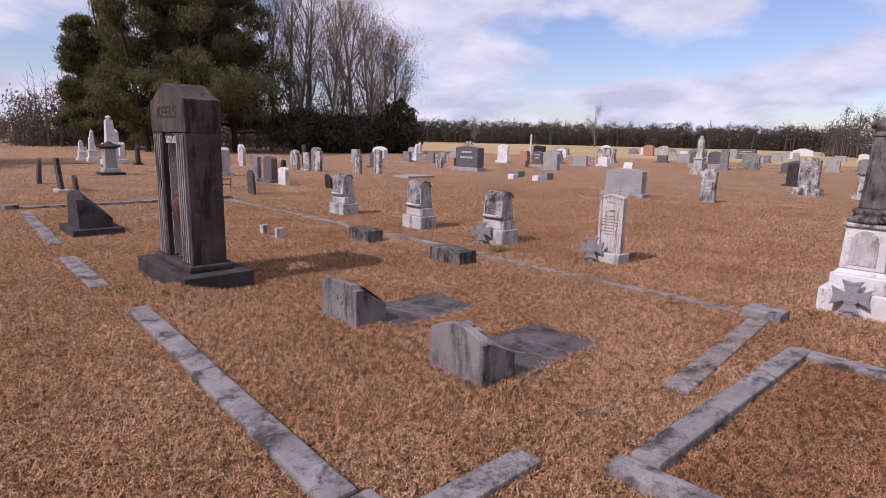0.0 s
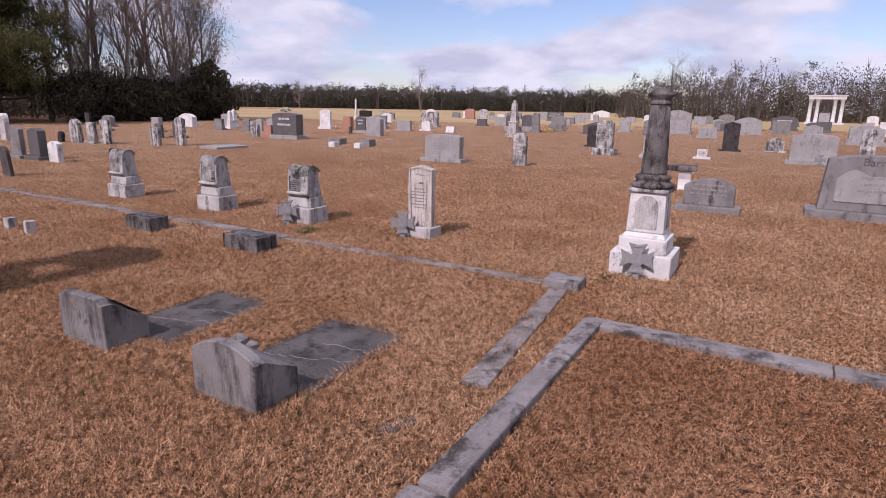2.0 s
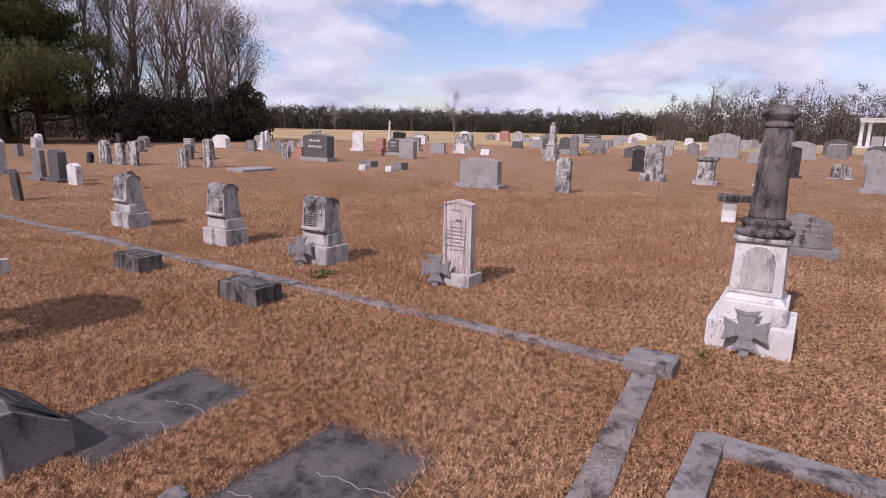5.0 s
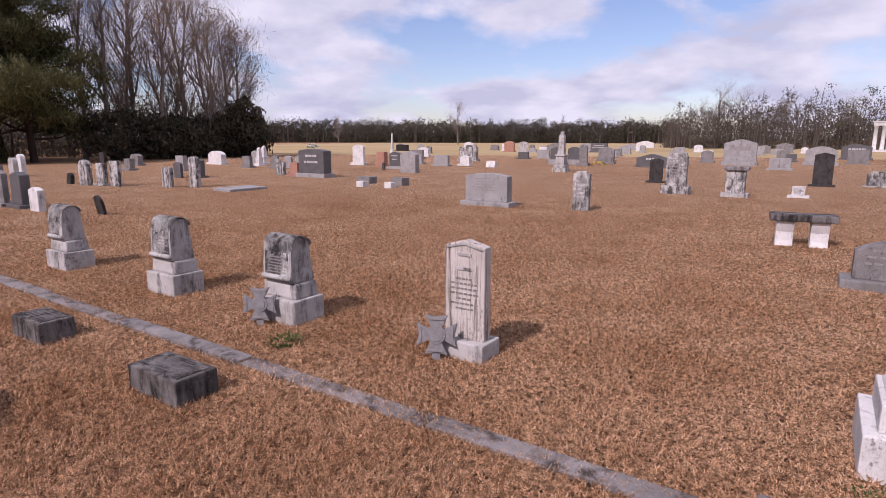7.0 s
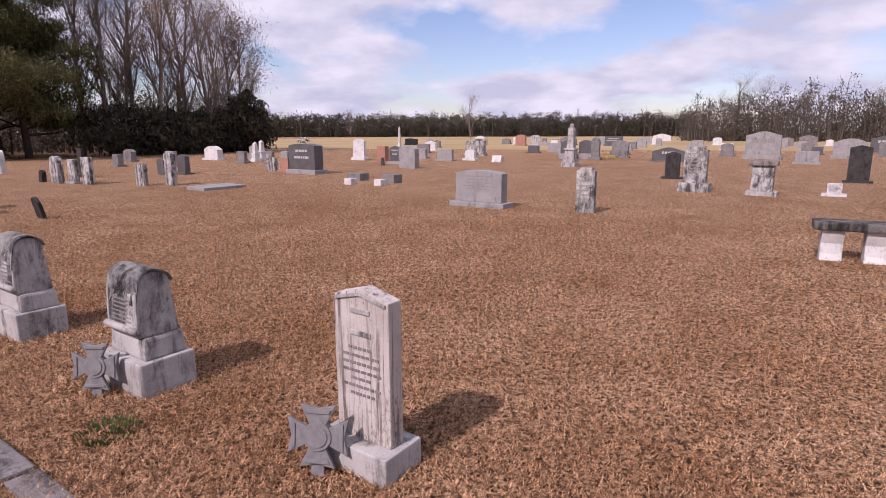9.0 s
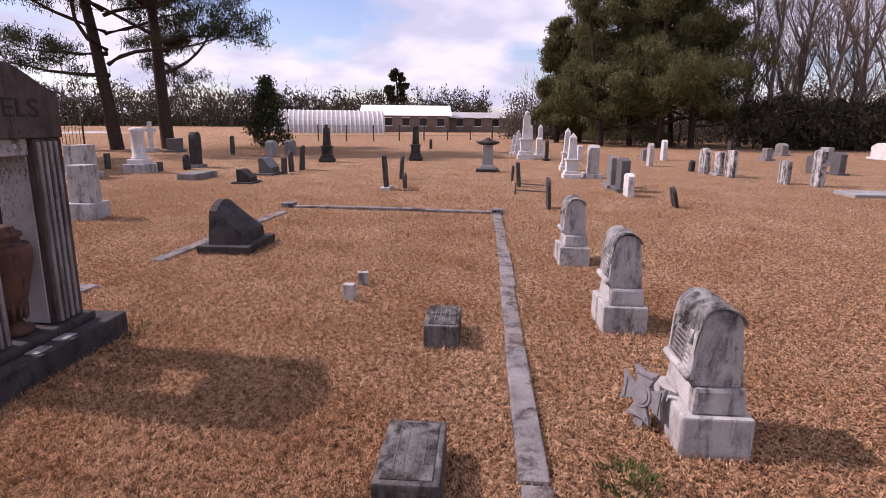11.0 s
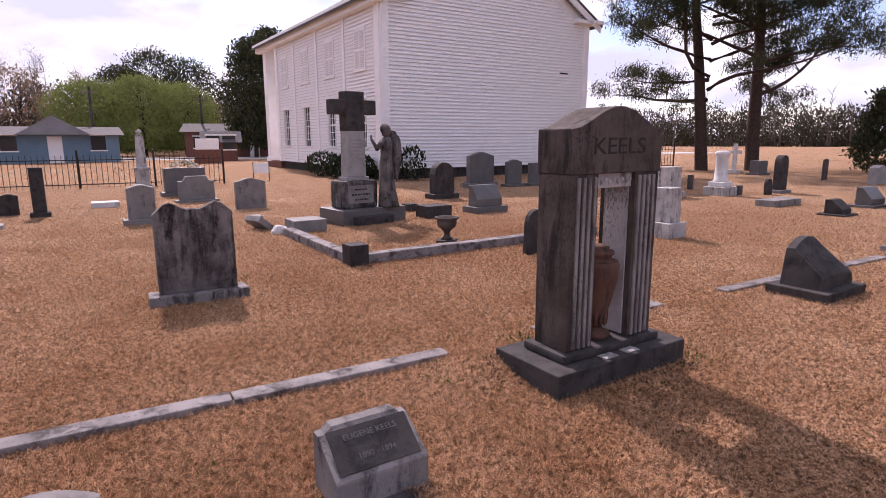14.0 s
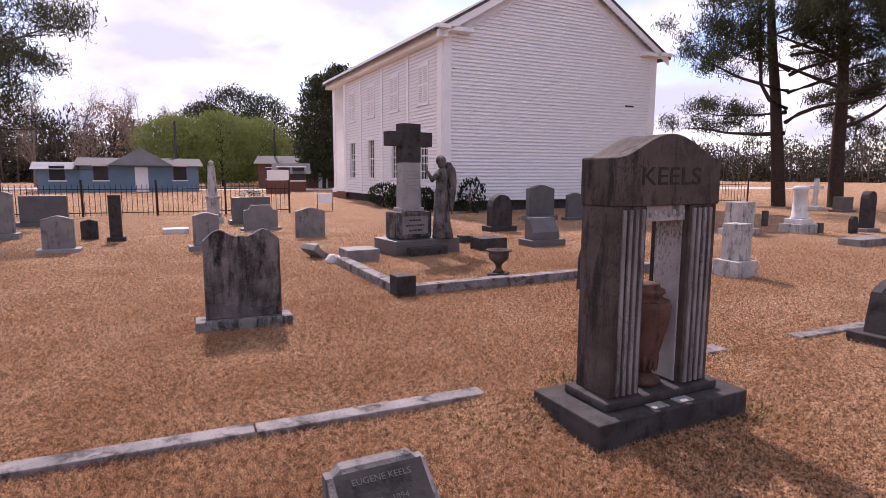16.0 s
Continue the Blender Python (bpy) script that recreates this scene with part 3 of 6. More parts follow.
def low_stone(x, y, w, h, top, lines, label):
    """A low headstone: upright back to the south-west, a sloping face over a short upright front."""
    t = thing("headstone", x, y, RZ, label, "gravestone", "lot graves")
    d, thick, low = 0.28, 0.065, 0.50
    bm = bmesh.new()
    rings = []
    for y0, f, inset in ((-d / 2, 0.985, 0.006), (-d / 2 + 0.008, 1.0, 0.0), (-d / 2 + thick, 0.99, 0.0), (-d / 2 + thick + 0.01, 0.965, 0.002), (d / 2 - 0.012, low + 0.012, 0.0), (d / 2 - 0.002, low - 0.02, 0.002), (d / 2, low - 0.05, 0.006)):
        flat = 1.0 - max(0.0, (0.965 - f)) * 1.6
        ring = []
        for px, pz in top_outline(w, h, top):
            z = pz * f if pz else -0.03
            ring.append(bm.verts.new((px * (1 - inset / w), y0, z + (h * f - z) * (1 - flat) * (pz > 0))))
        rings.append(ring)
    n = len(rings[0])
    for a, b in zip(rings, rings[1:]):
        for i in range(n):
            bm.faces.new((a[i], a[(i + 1) % n], b[(i + 1) % n], b[i]))
    bm.faces.new(rings[0][::-1])
    bm.faces.new(rings[-1])
    bmesh.ops.recalc_face_normals(bm, faces=bm.faces)
    part("stone", bm, M["weather"], t)
    part("footing", boxed(0, 0.0, -0.04, w + 0.05, d + 0.06, 0.048, 0.006), M["slab"], t)
    run, drop = d - thick - 0.022, h * (0.965 - low - 0.012)
    slope = math.degrees(math.atan2(drop, run))
    ln = math.hypot(run, drop)
    mid = (0, -d / 2 + thick + 0.01 + run / 2, low * h + 0.012 * h + drop / 2)
    if not lines:
        return t
    # dark plate: the front's shade goes into this colour, along with lichen
    face = part("face", boxed(0, 0, 0, w * 0.88, ln * 0.90, 0.005, 0.002), M["dark"], t, "sloping face darkened for lichen and for its shaded side")
    face.matrix_local = pose(*mid, slope, 0, 180)
    for i, (txt, s) in enumerate(lines):
        f = 0.24 - 0.42 * i
        letters(txt, s, t, pose(0, mid[1] - run * f + 0.006, mid[2] + drop * f + 0.006, slope, 0, 180), M["slate"], 0.0008, "lettering", "worn incised name")
    return t


low_stone(*at(lot_a, 2.21, -2.725), 0.47, 0.33, "lowshoulder", (("EUGENE KEELS", 0.042), ("1890 - 1894", 0.040)), "low dark stone marker with a sloping inscribed face and shouldered top")
low_stone(*at(lot_a, 0.876, -2.774), 0.46, 0.34, "arch", (), "low grey-brown stone headstone with an arched top and sloping face")

# broken bits of carved stone left on the arched headstone's sloping face
for bu, bv, bz, br in ((0.96, -2.735, 0.262, 0.052), (0.90, -2.70, 0.238, 0.040), (1.02, -2.68, 0.225, 0.034)):
    bm = bmesh.new()
    bmesh.ops.create_icosphere(bm, subdivisions=2, radius=br)
    for bvert in bm.verts:
        bvert.co *= 1 + 0.45 * noise.noise(bvert.co * 26 + Vector((bu * 9, 0, 0)))
        bvert.co.z *= 0.75
    chip = part("stone_fragment", bm, M["weather"])
    bx, by = at(lot_a, bu, bv)
    chip.matrix_world = pose(bx, by, bz, 0, 0, bu * 300)
    tagged(chip, "small broken lump of carved stone lying on a headstone", "stone fragment", "stone fragments")

# ---- the large monument with the urn ----
MOUND = (3.62, -3.60)


def mound_height(dx, dy):
    return 0.115 * np.exp(-(dx * dx + dy * dy) / 0.085)


def keels_monument():
    x, y = at(lot_a, 4.244, -3.208)
    t = thing("family_monument", x, y, RZ, "brown-black stone monument with fluted piers and open niche", "monument")
    L, D = 1.30, 0.64
    part("base", boxed(0, 0, -0.03, L, D, 0.20, 0.012), M["dark"], t)
    part("plinth", boxed(0, 0, 0.17, 0.98, 0.41, 0.06, 0.02), M["dark"], t)
    W, d, z0, z1 = 0.86, 0.31, 0.23, 1.42
    pier = 0.245
    for s in (-1, 1):
        cx = s * (W / 2 - pier / 2)
        p = part("pier", boxed(cx, 0, z0, pier, d, z1 - z0, 0.008), M["monument"], t)
        for f in (-1, 1):
            for k in range(4):
                # raised fillets between the flutes
                part("flute", boxed(cx - s * 0.012 + (k - 1.5) * 0.05, f * (d / 2 + 0.004), z0 + 0.01, 0.026, 0.02, z1 - z0 - 0.03, 0.006), M["flute"], p)
        part("jamb", boxed(s * (W / 2 - pier - 0.006), 0, z0 + 0.01, 0.012, d - 0.10, z1 - z0 - 0.02), M["monument_inner"], t, "pale grey inner face of the niche")
    out = [(-W / 2 - 0.01, z1), (W / 2 + 0.01, z1), (W / 2 + 0.01, z1 + 0.29)]
    for i in range(1, 16):
        u = 1 - 2 * i / 16
        out.append((u * W / 2, z1 + 0.29 + 0.15 * (0.5 + 0.5 * math.cos(math.pi * u)) ** 0.8))
    out.append((-W / 2 - 0.01, z1 + 0.29))
    part("head", prism(out, d + 0.016, 0.01), M["monument"], t, "stained head block with a curved top")
    for f in (-1, 1):
        fr = part("frieze", boxed(0, f * (d / 2 - 0.06), z1 - 0.10, W - 2 * pier, 0.05, 0.099, 0.006), M["monument_inner"], t, "pale carved scroll band")
        for k in range(9):
            b = bmesh.new()
            bmesh.ops.create_uvsphere(b, u_segments=8, v_segments=5, radius=0.017, matrix=Matrix.Translation(((k - 4) * 0.041, f * (d / 2 - 0.032), z1 - 0.052 + 0.008 * (-1) ** k)) @ Matrix.Diagonal((1, 0.4, 1, 1)))
            part("scroll", b, M["monument_inner"], fr)
        letters("KEELS", 0.155, t, pose(0, f * (d / 2 + 0.0085), z1 + 0.175, 90, 0, 0 if f < 0 else 180) @ Matrix.Diagonal((1.3, 1, 1, 1)), M["incised"], 0.003, "lettering", "incised family name")
    for k in (-1, 1):
        part("tile", boxed(k * 0.11, 0.245, 0.168, 0.13, 0.08, 0.008, 0.002), M["lightgrey"], t, "small pale square inset")
    u = thing("urn", x, y, RZ, "red-brown stained stone vase standing in the monument niche", "urn", z=0.23)
    part("foot", lathe([(0.115, 0), (0.12, 0.03), (0.08, 0.05), (0.06, 0.08)], 20), M["urn"], u, smooth=True)
    part("bowl", lathe([(0.06, 0.08), (0.075, 0.11), (0.11, 0.24), (0.155, 0.44), (0.165, 0.53), (0.15, 0.565)], 24), M["urn"], u, smooth=True)
    for k in range(14):
        a = 2 * math.pi * k / 14
        b = bmesh.new()
        bmesh.ops.create_uvsphere(b, u_segments=6, v_segments=5, radius=1, matrix=Matrix.Translation((0.088 * math.cos(a), 0.088 * math.sin(a), 0.17)) @ Matrix.Rotation(a, 4, "Z") @ Matrix.Diagonal((0.016, 0.016, 0.085, 1)))
        part("gadroon", b, M["urn"], u, smooth=True)
    part("neck", lathe([(0.15, 0.565), (0.11, 0.58), (0.105, 0.60), (0.125, 0.615), (0.12, 0.635), (0.085, 0.65), (0.09, 0.665), (0.05, 0.68)], 24), M["urn"], u, smooth=True)
    # mound of matted grass against the base's south corner
    mx, my = at(lot_a, *MOUND)
    bm = bmesh.new()
    bmesh.ops.create_grid(bm, x_segments=30, y_segments=30, size=0.7)
    for v in bm.verts:
        v.co.z = mound_height(v.co.x, v.co.y) - 0.004
    m = part("grass_mound", bm, M["lawn"], None, smooth=True)
    m.matrix_world = pose(mx, my, 0)
    tagged(m, "low mound of matted dead grass beside the monument base", "grass mound", "", "stuff")


keels_monument()


# ---- draped stones outside the lot ----
def drape_stone(u, v, h, mirror=False, group="draped stones"):
    """Two white blocks, a narrowing die and a scroll with a fringed cloth hung over its head."""
    x, y = at(lot_a, u, v)
    t = thing("draped_gravestone", x, y, RZ, "white marble gravestone with carved cloth and scroll, black with lichen", "gravestone", group)
    w, d = 0.46, 0.33
    part("plinth", boxed(0, 0, -0.04, w, d, 0.25, 0.012), M["marble"], t)
    part("die", boxed(0, 0.01, 0.21, 0.40, 0.26, 0.13, 0.02, 0.012), M["marble"], t)
    # body with a rounded head, narrowing upwards
    n = 10
    out = [(-0.12, 0.34), (0.12, 0.34), (0.095, h - 0.07)]
    for i in range(1, n):
        a = math.pi * i / n
        out.append((0.095 * math.cos(a), h - 0.07 + 0.07 * math.sin(a)))
    out.append((-0.095, h - 0.07))
    bm = prism(out, 0.34, 0.012)
    bmesh.ops.rotate(bm, verts=bm.verts, cent=(0, 0, 0), matrix=Matrix.Rotation(radians(90), 3, "Z"))
    for vv in bm.verts:
        vv.co.x *= 1.0 - 0.14 * (vv.co.z - 0.34) / (h - 0.34)
    part("body", bm, M["marble"], t)
    # cloth: a rippled sheet lying over the head, hanging down the front with folds
    bm = bmesh.new()
    nu, nv = 28, 22
    grid = []
    for j in range(nv + 1):
        s = j / nv
        row = []
        for i in range(nu + 1):
            a = i / nu - 0.5
            fold = 0.006 * math.sin(38 * a + 5 * s) + 0.004 * math.sin(71 * a)
            if s < 0.5:      # over the head, back to front
                yy = 0.102 * math.cos(math.pi * s / 0.5) * 1.0
                zz = h - 0.07 + (0.082 + fold) * math.sin(math.pi * s / 0.5 * 0.98)
            else:
                q = (s - 0.5) / 0.5
                yy = -0.104 - 0.018 * q + fold
                zz = h - 0.07 - q * (0.07 + 0.10 * abs(2 * a) ** 2.5 + 0.015 * math.sin(9 * a))
            row.append(bm.verts.new((a * 0.345, yy, zz)))
        grid.append(row)
    for j in range(nv):
        for i in range(nu):
            bm.faces.new((grid[j][i], grid[j][i + 1], grid[j + 1][i + 1], grid[j + 1][i]))
    bmesh.ops.solidify(bm, geom=bm.faces[:], thickness=0.010)
    part("cloth", bm, M["marble_black"], t, "carved fringed cloth dark with lichen", smooth=True)
    # inscribed scroll on the front with rolled foot
    sc = part("scroll", boxed(0, 0, 0, 0.305, 0.016, h - 0.50, 0.005), M["marble_black"], t, "inscribed scroll panel dark with lichen")
    sc.matrix_local = pose(0, -0.120, 0.385, -3.4)
    b = bmesh.new()
    bmesh.ops.create_cone(b, cap_ends=True, segments=14, radius1=0.022, radius2=0.022, depth=0.33, matrix=Matrix.Translation((0, -0.135, 0.385)) @ Matrix.Rotation(radians(90), 4, "Y"))
    part("roll", b, M["marble"], t, smooth=True)
    for s in (-1, 1):
        cord = part("tassel_cord", boxed(0, 0, 0, 0.018, 0.02, h - 0.47, 0.007), M["marble"], t)
        cord.matrix_local = pose(s * 0.160, -0.122, 0.37, -3.4, -s * 1.2)
    bars(sc, 0.24, 0.03, h - 0.53, -0.0085, M["letters"], 6, int(u * 10))
    return t


drape_stone(3.79, 0.81, 0.71)
drape_stone(5.43, 0.78, 0.74)
drape_stone(7.50, 0.73, 0.73)


# iron crosses set before some graves
def iron_cross(x, y, rz, lean=-8.0, size=0.28):
    t = thing("iron_cross_marker", x, y, rz, "grey cast-iron cross-shaped grave marker on a short spike", "grave marker", "iron cross markers", lean=lean)
    zc, r = 0.04 + size / 2, size / 2
    for k in range(4):
        out = [(-0.030, 0.035), (0.030, 0.035), (0.082, r), (0.0, r - 0.018), (-0.082, r)]
        bm = prism(out, 0.022, 0.004)
        bmesh.ops.rotate(bm, verts=bm.verts, cent=(0, 0, 0), matrix=Matrix.Rotation(k * math.pi / 2, 3, "Y"))
        bmesh.ops.translate(bm, verts=bm.verts, vec=(0, 0, zc))
        arm = part("arm", bm, M["iron"], t)
        rim = prism([(-0.052, r * 0.72), (0.052, r * 0.72), (0.062, r * 0.85), (-0.062, r * 0.85)], 0.008, 0.002, y0=-0.017)
        bmesh.ops.rotate(rim, verts=rim.verts, cent=(0, 0, 0), matrix=Matrix.Rotation(k * math.pi / 2, 3, "Y"))
        bmesh.ops.translate(rim, verts=rim.verts, vec=(0, 0, zc))
        part("raised_band", rim, M["iron"], arm)
    for rad, dep in ((0.068, 0.034), (0.050, 0.044)):
        b = bmesh.new()
        bmesh.ops.create_cone(b, cap_ends=True, segments=24, radius1=rad, radius2=rad * 0.94, depth=dep, matrix=Matrix.Translation((0, 0, zc)) @ Matrix.Rotation(radians(90), 4, "X"))
        part("medallion", b, M["iron"], t, smooth=False)
    part("spike", boxed(0, 0.01, -0.08, 0.06, 0.02, 0.26, 0.004), M["iron"], t)
    return t


iron_cross(*at(lot_a, 3.84, 0.52), RZ + 32)
iron_cross(*at(lot_a, 2.22, 0.70), RZ + 26, -10)
iron_cross(*at(lot_a, -0.42, 0.50), RZ + 10, -14, 0.29)
iron_cross(15.3, 12.95, RZ, -6, 0.30)


# tall white tablet with a gabled head
def tall_tablet():
    x, y = at(lot_a, 2.10, 0.92)
    t = thing("tall_gravestone", x, y, RZ, "tall weathered white marble tablet with gabled head", "gravestone")
    w, d, h = 0.315, 0.085, 0.83
    part("tablet", prism([(a, b + 0.13 if b else 0.13) for a, b in top_outline(w, h - 0.13, "gable")], d, 0.006), M["tablet"], t)
    part("moulding", prism([(-0.145, h - 0.062), (0.0, h - 0.028), (0.145, h - 0.062), (0.145, h - 0.049), (0.0, h - 0.014), (-0.145, h - 0.049)], 0.008, 0.0, y0=-d / 2 - 0.008), M["marble"], t)
    for k, (cz, cw) in enumerate(((h - 0.11, 0.11), (h - 0.21, 0.12))):
        part("emblem", boxed(0.0, -d / 2 - 0.002, cz, cw, 0.008, 0.022, 0.003), M["marble"], t, "small carved emblem")
    bars(t, 0.24, 0.33, h - 0.25, -d / 2 - 0.0015, M["flute"], 7, 4)
    part("plinth", boxed(-0.02, 0, -0.04, 0.43, 0.25, 0.17, 0.01), M["marble"], t)


tall_tablet()


# column monument
def column_monument():
    x, y = at(lot_a, -0.425, 0.86)
    t = thing("column_monument", x, y, RZ, "white marble pedestal carrying a dark tapering column", "monument")
    t.scale = (0.96, 0.96, 0.918)
    part("plinth", boxed(0, 0, -0.03, 0.56, 0.56, 0.26, 0.012), M["marble_clean"], t)
    part("step", boxed(0, 0, 0.23, 0.44, 0.44, 0.15, 0.012), M["marble_clean"], t)
    part("ogee", boxed(0, 0, 0.38, 0.40, 0.40, 0.05, 0.015, 0.03), M["marble_clean"], t)
    part("die", boxed(0, 0, 0.43, 0.345, 0.345, 0.40, 0.012, 0.012), M["marble_clean"], t)
    for rz in range(4):
        p = part("panel", prism([(a * 0.95, b) for a, b in top_outline(0.22, 0.33, "round")], 0.012, 0.004), M["marble"], t, "round-headed carved panel")
        p.matrix_local = pose(0, 0, 0, 0, 0, 90 * rz) @ pose(0, -0.172, 0.47, -1.7)
    part("cornice", boxed(0, 0, 0.83, 0.37, 0.37, 0.035, 0.012), M["marble_black"], t)
    part("base_ring", lathe([(0.185, 0.865), (0.195, 0.885), (0.19, 0.91), (0.155, 0.925), (0.15, 0.945), (0.165, 0.96), (0.16, 0.985), (0.125, 1.0)], 28), M["pitted"], t, smooth=True)
    part("shaft", lathe([(0.122, 1.0), (0.118, 1.02), (0.104, 1.35), (0.088, 1.66)], 28), M["pitted"], t, "dark lichen-covered round shaft", smooth=True)
    part("capital", lathe([(0.088, 1.66), (0.098, 1.67), (0.098, 1.69), (0.088, 1.70), (0.09, 1.72), (0.125, 1.75), (0.128, 1.77), (0.10, 1.785), (0.095, 1.80), (0.06, 1.815), (0.05, 1.825)], 28), M["pitted"], t, smooth=True)


column_monument()

# low blocks and footstones inside the lot
def block_marker(u, v, w, d, h, mat, label, rz=RZ, top=True, name="block_marker", tip=0.0):
    t = thing(name, *at(lot_a, u, v), rz, label, "grave marker", "lot blocks", tip=tip)
    part("block", boxed(0, 0, -0.04, w, d, h + 0.04, 0.01), M[mat], t)
    if top:
        part("panel", boxed(0, 0, h - 0.003, w - 0.06, d - 0.06, 0.008, 0.003), M["pitted"], t)
        bm = bmesh.new()
        for k in range(4):
            box(bm, 0.0, -d / 2 + 0.07 + k * (d - 0.14) / 3.2, h + 0.004, (w - 0.14) * (0.9 - 0.12 * (k % 2)), 0.006, 0.0025)
        tagged(part("inscription", bm, M["slate"], t, "worn unreadable lettering"), kind="stuff")


block_marker(3.265, -0.59, 0.50, 0.27, 0.165, "pitted", "low rectangular dark stone block with inscribed top")
block_marker(5.02, -0.57, 0.46, 0.25, 0.17, "pitted", "low rectangular dark stone block with inscribed top")
block_marker(6.325, -1.43, 0.085, 0.10, 0.13, "marble", "small square white stub of a footstone", RZ + 10, False, "footstone")
block_marker(5.837, -1.45, 0.085, 0.10, 0.15, "marble", "small square white stub of a footstone", RZ - 8, False, "footstone")


def big_slant():
    x, y = at(lot_a, 7.82, -3.30)
    t = thing("slant_marker", x, y, RZ, "dark stone slant marker with arched head on dark plinth", "grave marker", "lot graves")
    part("plinth", boxed(0, 0, -0.03, 0.88, 0.62, 0.13, 0.012), M["dark"], t)
    bm = bmesh.new()
    rings = []
    for y0, f in ((-0.21, 0.98), (-0.20, 1.0), (-0.12, 1.0), (-0.11, 0.97), (0.19, 0.34), (0.20, 0.31), (0.205, 0.28)):
        rings.append([bm.verts.new((px * (1.0 - 0.20 * f * (pz > 0)), y0, 0.10 + pz * f)) for px, pz in top_outline(0.68, 0.50, "arch")])
    n = len(rings[0])
    for a, b in zip(rings, rings[1:]):
        for i in range(n):
            bm.faces.new((a[i], a[(i + 1) % n], b[(i + 1) % n], b[i]))
    bm.faces.new(rings[0][::-1])
    bm.faces.new(rings[-1])
    bmesh.ops.recalc_face_normals(bm, faces=bm.faces)
    part("marker", bm, M["dark"], t)


big_slant()

# flat stone fragment sunk in the path between the lots
t = thing("sunken_stone", 1.12, 2.54, RZ + 60, "flat broken stone sunk flush in the path", "stone")
part("stone", boxed(0, 0, -0.05, 0.20, 0.085, 0.062, 0.010), M["slab"], t)

# ---- gravestones, space by space ----
# the wide field of graves to the north-east
tablet(1.0, 26.2, 1.38, 0.42, 1.10, "slate", "low", 0.16, rows=2, foot="lightgrey", label="wide dark grey granite family stone on light plinth")
ledger(-1.15, 20.75, 0.8, 1.3, 0.08, "lightgrey", tip=1)
tablet(3.41, 36.64, 0.82, 0.15, 1.16, "marble_clean", "arch", 0.15)
tablet(-0.37, 28.26, 0.36, 0.10, 0.52, "marble_black", "flat")
tablet(-1.02, 33.21, 0.5, 0.14, 0.66, "grey", "serp", 0.10)
tablet(-0.40, 34.18, 0.5, 0.14, 0.62, "lightgrey", "serp", 0.10)
tablet(0.32, 32.44, 0.75, 0.14, 0.72, "lightgrey", "serp", 0.10)
tablet(-2.53, 34.64, 0.6, 0.20, 0.60, "grey", "flat", 0.10)
obelisk(-2.00, 38.34, 0.5, 1.10, "marble_clean")
tablet(-2.60, 39.63, 0.6, 0.20, 0.78, "lightgrey", "arch", 0.1)
tablet(0.2, 27.2, 0.45, 0.20, 0.54, "pink", "flat", 0.08)
tablet(5.15, 28.6, 0.86, 0.30, 0.95, "lightgrey", "arch")
tablet(4.96, 32.02, 0.66, 0.20, 0.86, "slate", "serp", 0.14, rows=2, foot="lightgrey")
tablet(4.55, 34.68, 0.55, 0.30, 0.80, "pink", "flat", 0.1)
tablet(4.23, 30.98, 0.16, 0.08, 0.36, "board", "flat")
obelisk(8.22, 60.0, 0.35, 2.1, "marble_clean")
tablet(9.93, 51.90, 1.09, 0.20, 0.80, "marble_clean", "serp", 0.12)
ledger(2.77, 22.68, 0.55, 0.42, 0.23, "grey", name="footstone_block")
ledger(2.50, 21.20, 0.28, 0.28, 0.18, "marble_clean", name="footstone_block")
ledger(3.74, 21.45, 0.45, 0.40, 0.26, "grey", name="footstone_block")
ledger(3.31, 20.57, 0.26, 0.26, 0.18, "marble_clean", name="footstone_block")
tablet(11.29, 74.6, 1.7, 0.4, 0.75, "black", "flat", 0.1)
tablet(4.97, 15.45, 1.08, 0.24, 0.74, "lightgrey", "low", 0.10, rows=5, label="light grey granite double headstone with a gently curved top")
tablet(6.65, 14.12, 0.36, 0.12, 0.84, "marble_black", "shoulder", rows=5)
tablet(7.87, 34.56, 0.94, 0.20, 0.60, "lightgrey", "flat", 0.08)
tablet(11.24, 41.57, 1.38, 0.30, 0.95, "marble_black", "flat", 0.15)
tablet(23.68, 89.6, 1.62, 0.3, 1.0, "marble_clean", "serp", 0.15)
tablet(23.88, 76.6, 1.16, 0.3, 0.75, "grey", "serp", 0.12)
tablet(22.76, 67.2, 1.23, 0.3, 1.25, "pink", "arch", 0.15)
t = tablet(15.08, 35.2, 0.83, 0.22, 1.05, "slate", "arch", 0.30, foot="lightgrey")
tablet(16.10, 35.0, 0.83, 0.22, 1.05, "slate", "arch", 0.30, foot="lightgrey")
tablet(10.18, 32.56, 0.53, 0.30, 0.32, "marble_clean", "flat", lean=-18)
obelisk(12.2, 28.0, 0.62, 1.86, "marble", cap="urn")
tablet(15.96, 33.53, 0.45, 0.20, 1.2, "grey", "round", 0.15)
tablet(29.6, 70.0, 2.0, 0.3, 1.0, "grey", "serp", 0.15)
tablet(33.55, 69.6, 1.7, 0.3, 1.0, "lightgrey", "serp", 0.15)
tablet(31.85, 62.9, 1.9, 0.3, 1.05, "slate", "flat", 0.15, rows=2)
tablet(27.35, 51.35, 1.5, 0.3, 0.62, "grey", "flat", 0.1)
tablet(18.82, 31.09, 1.65, 0.26, 0.72, "slate", "serp", 0.06, rows=1)
tablet(12.75, 21.05, 0.44, 0.12, 0.85, "dark", "arch", 0.06)


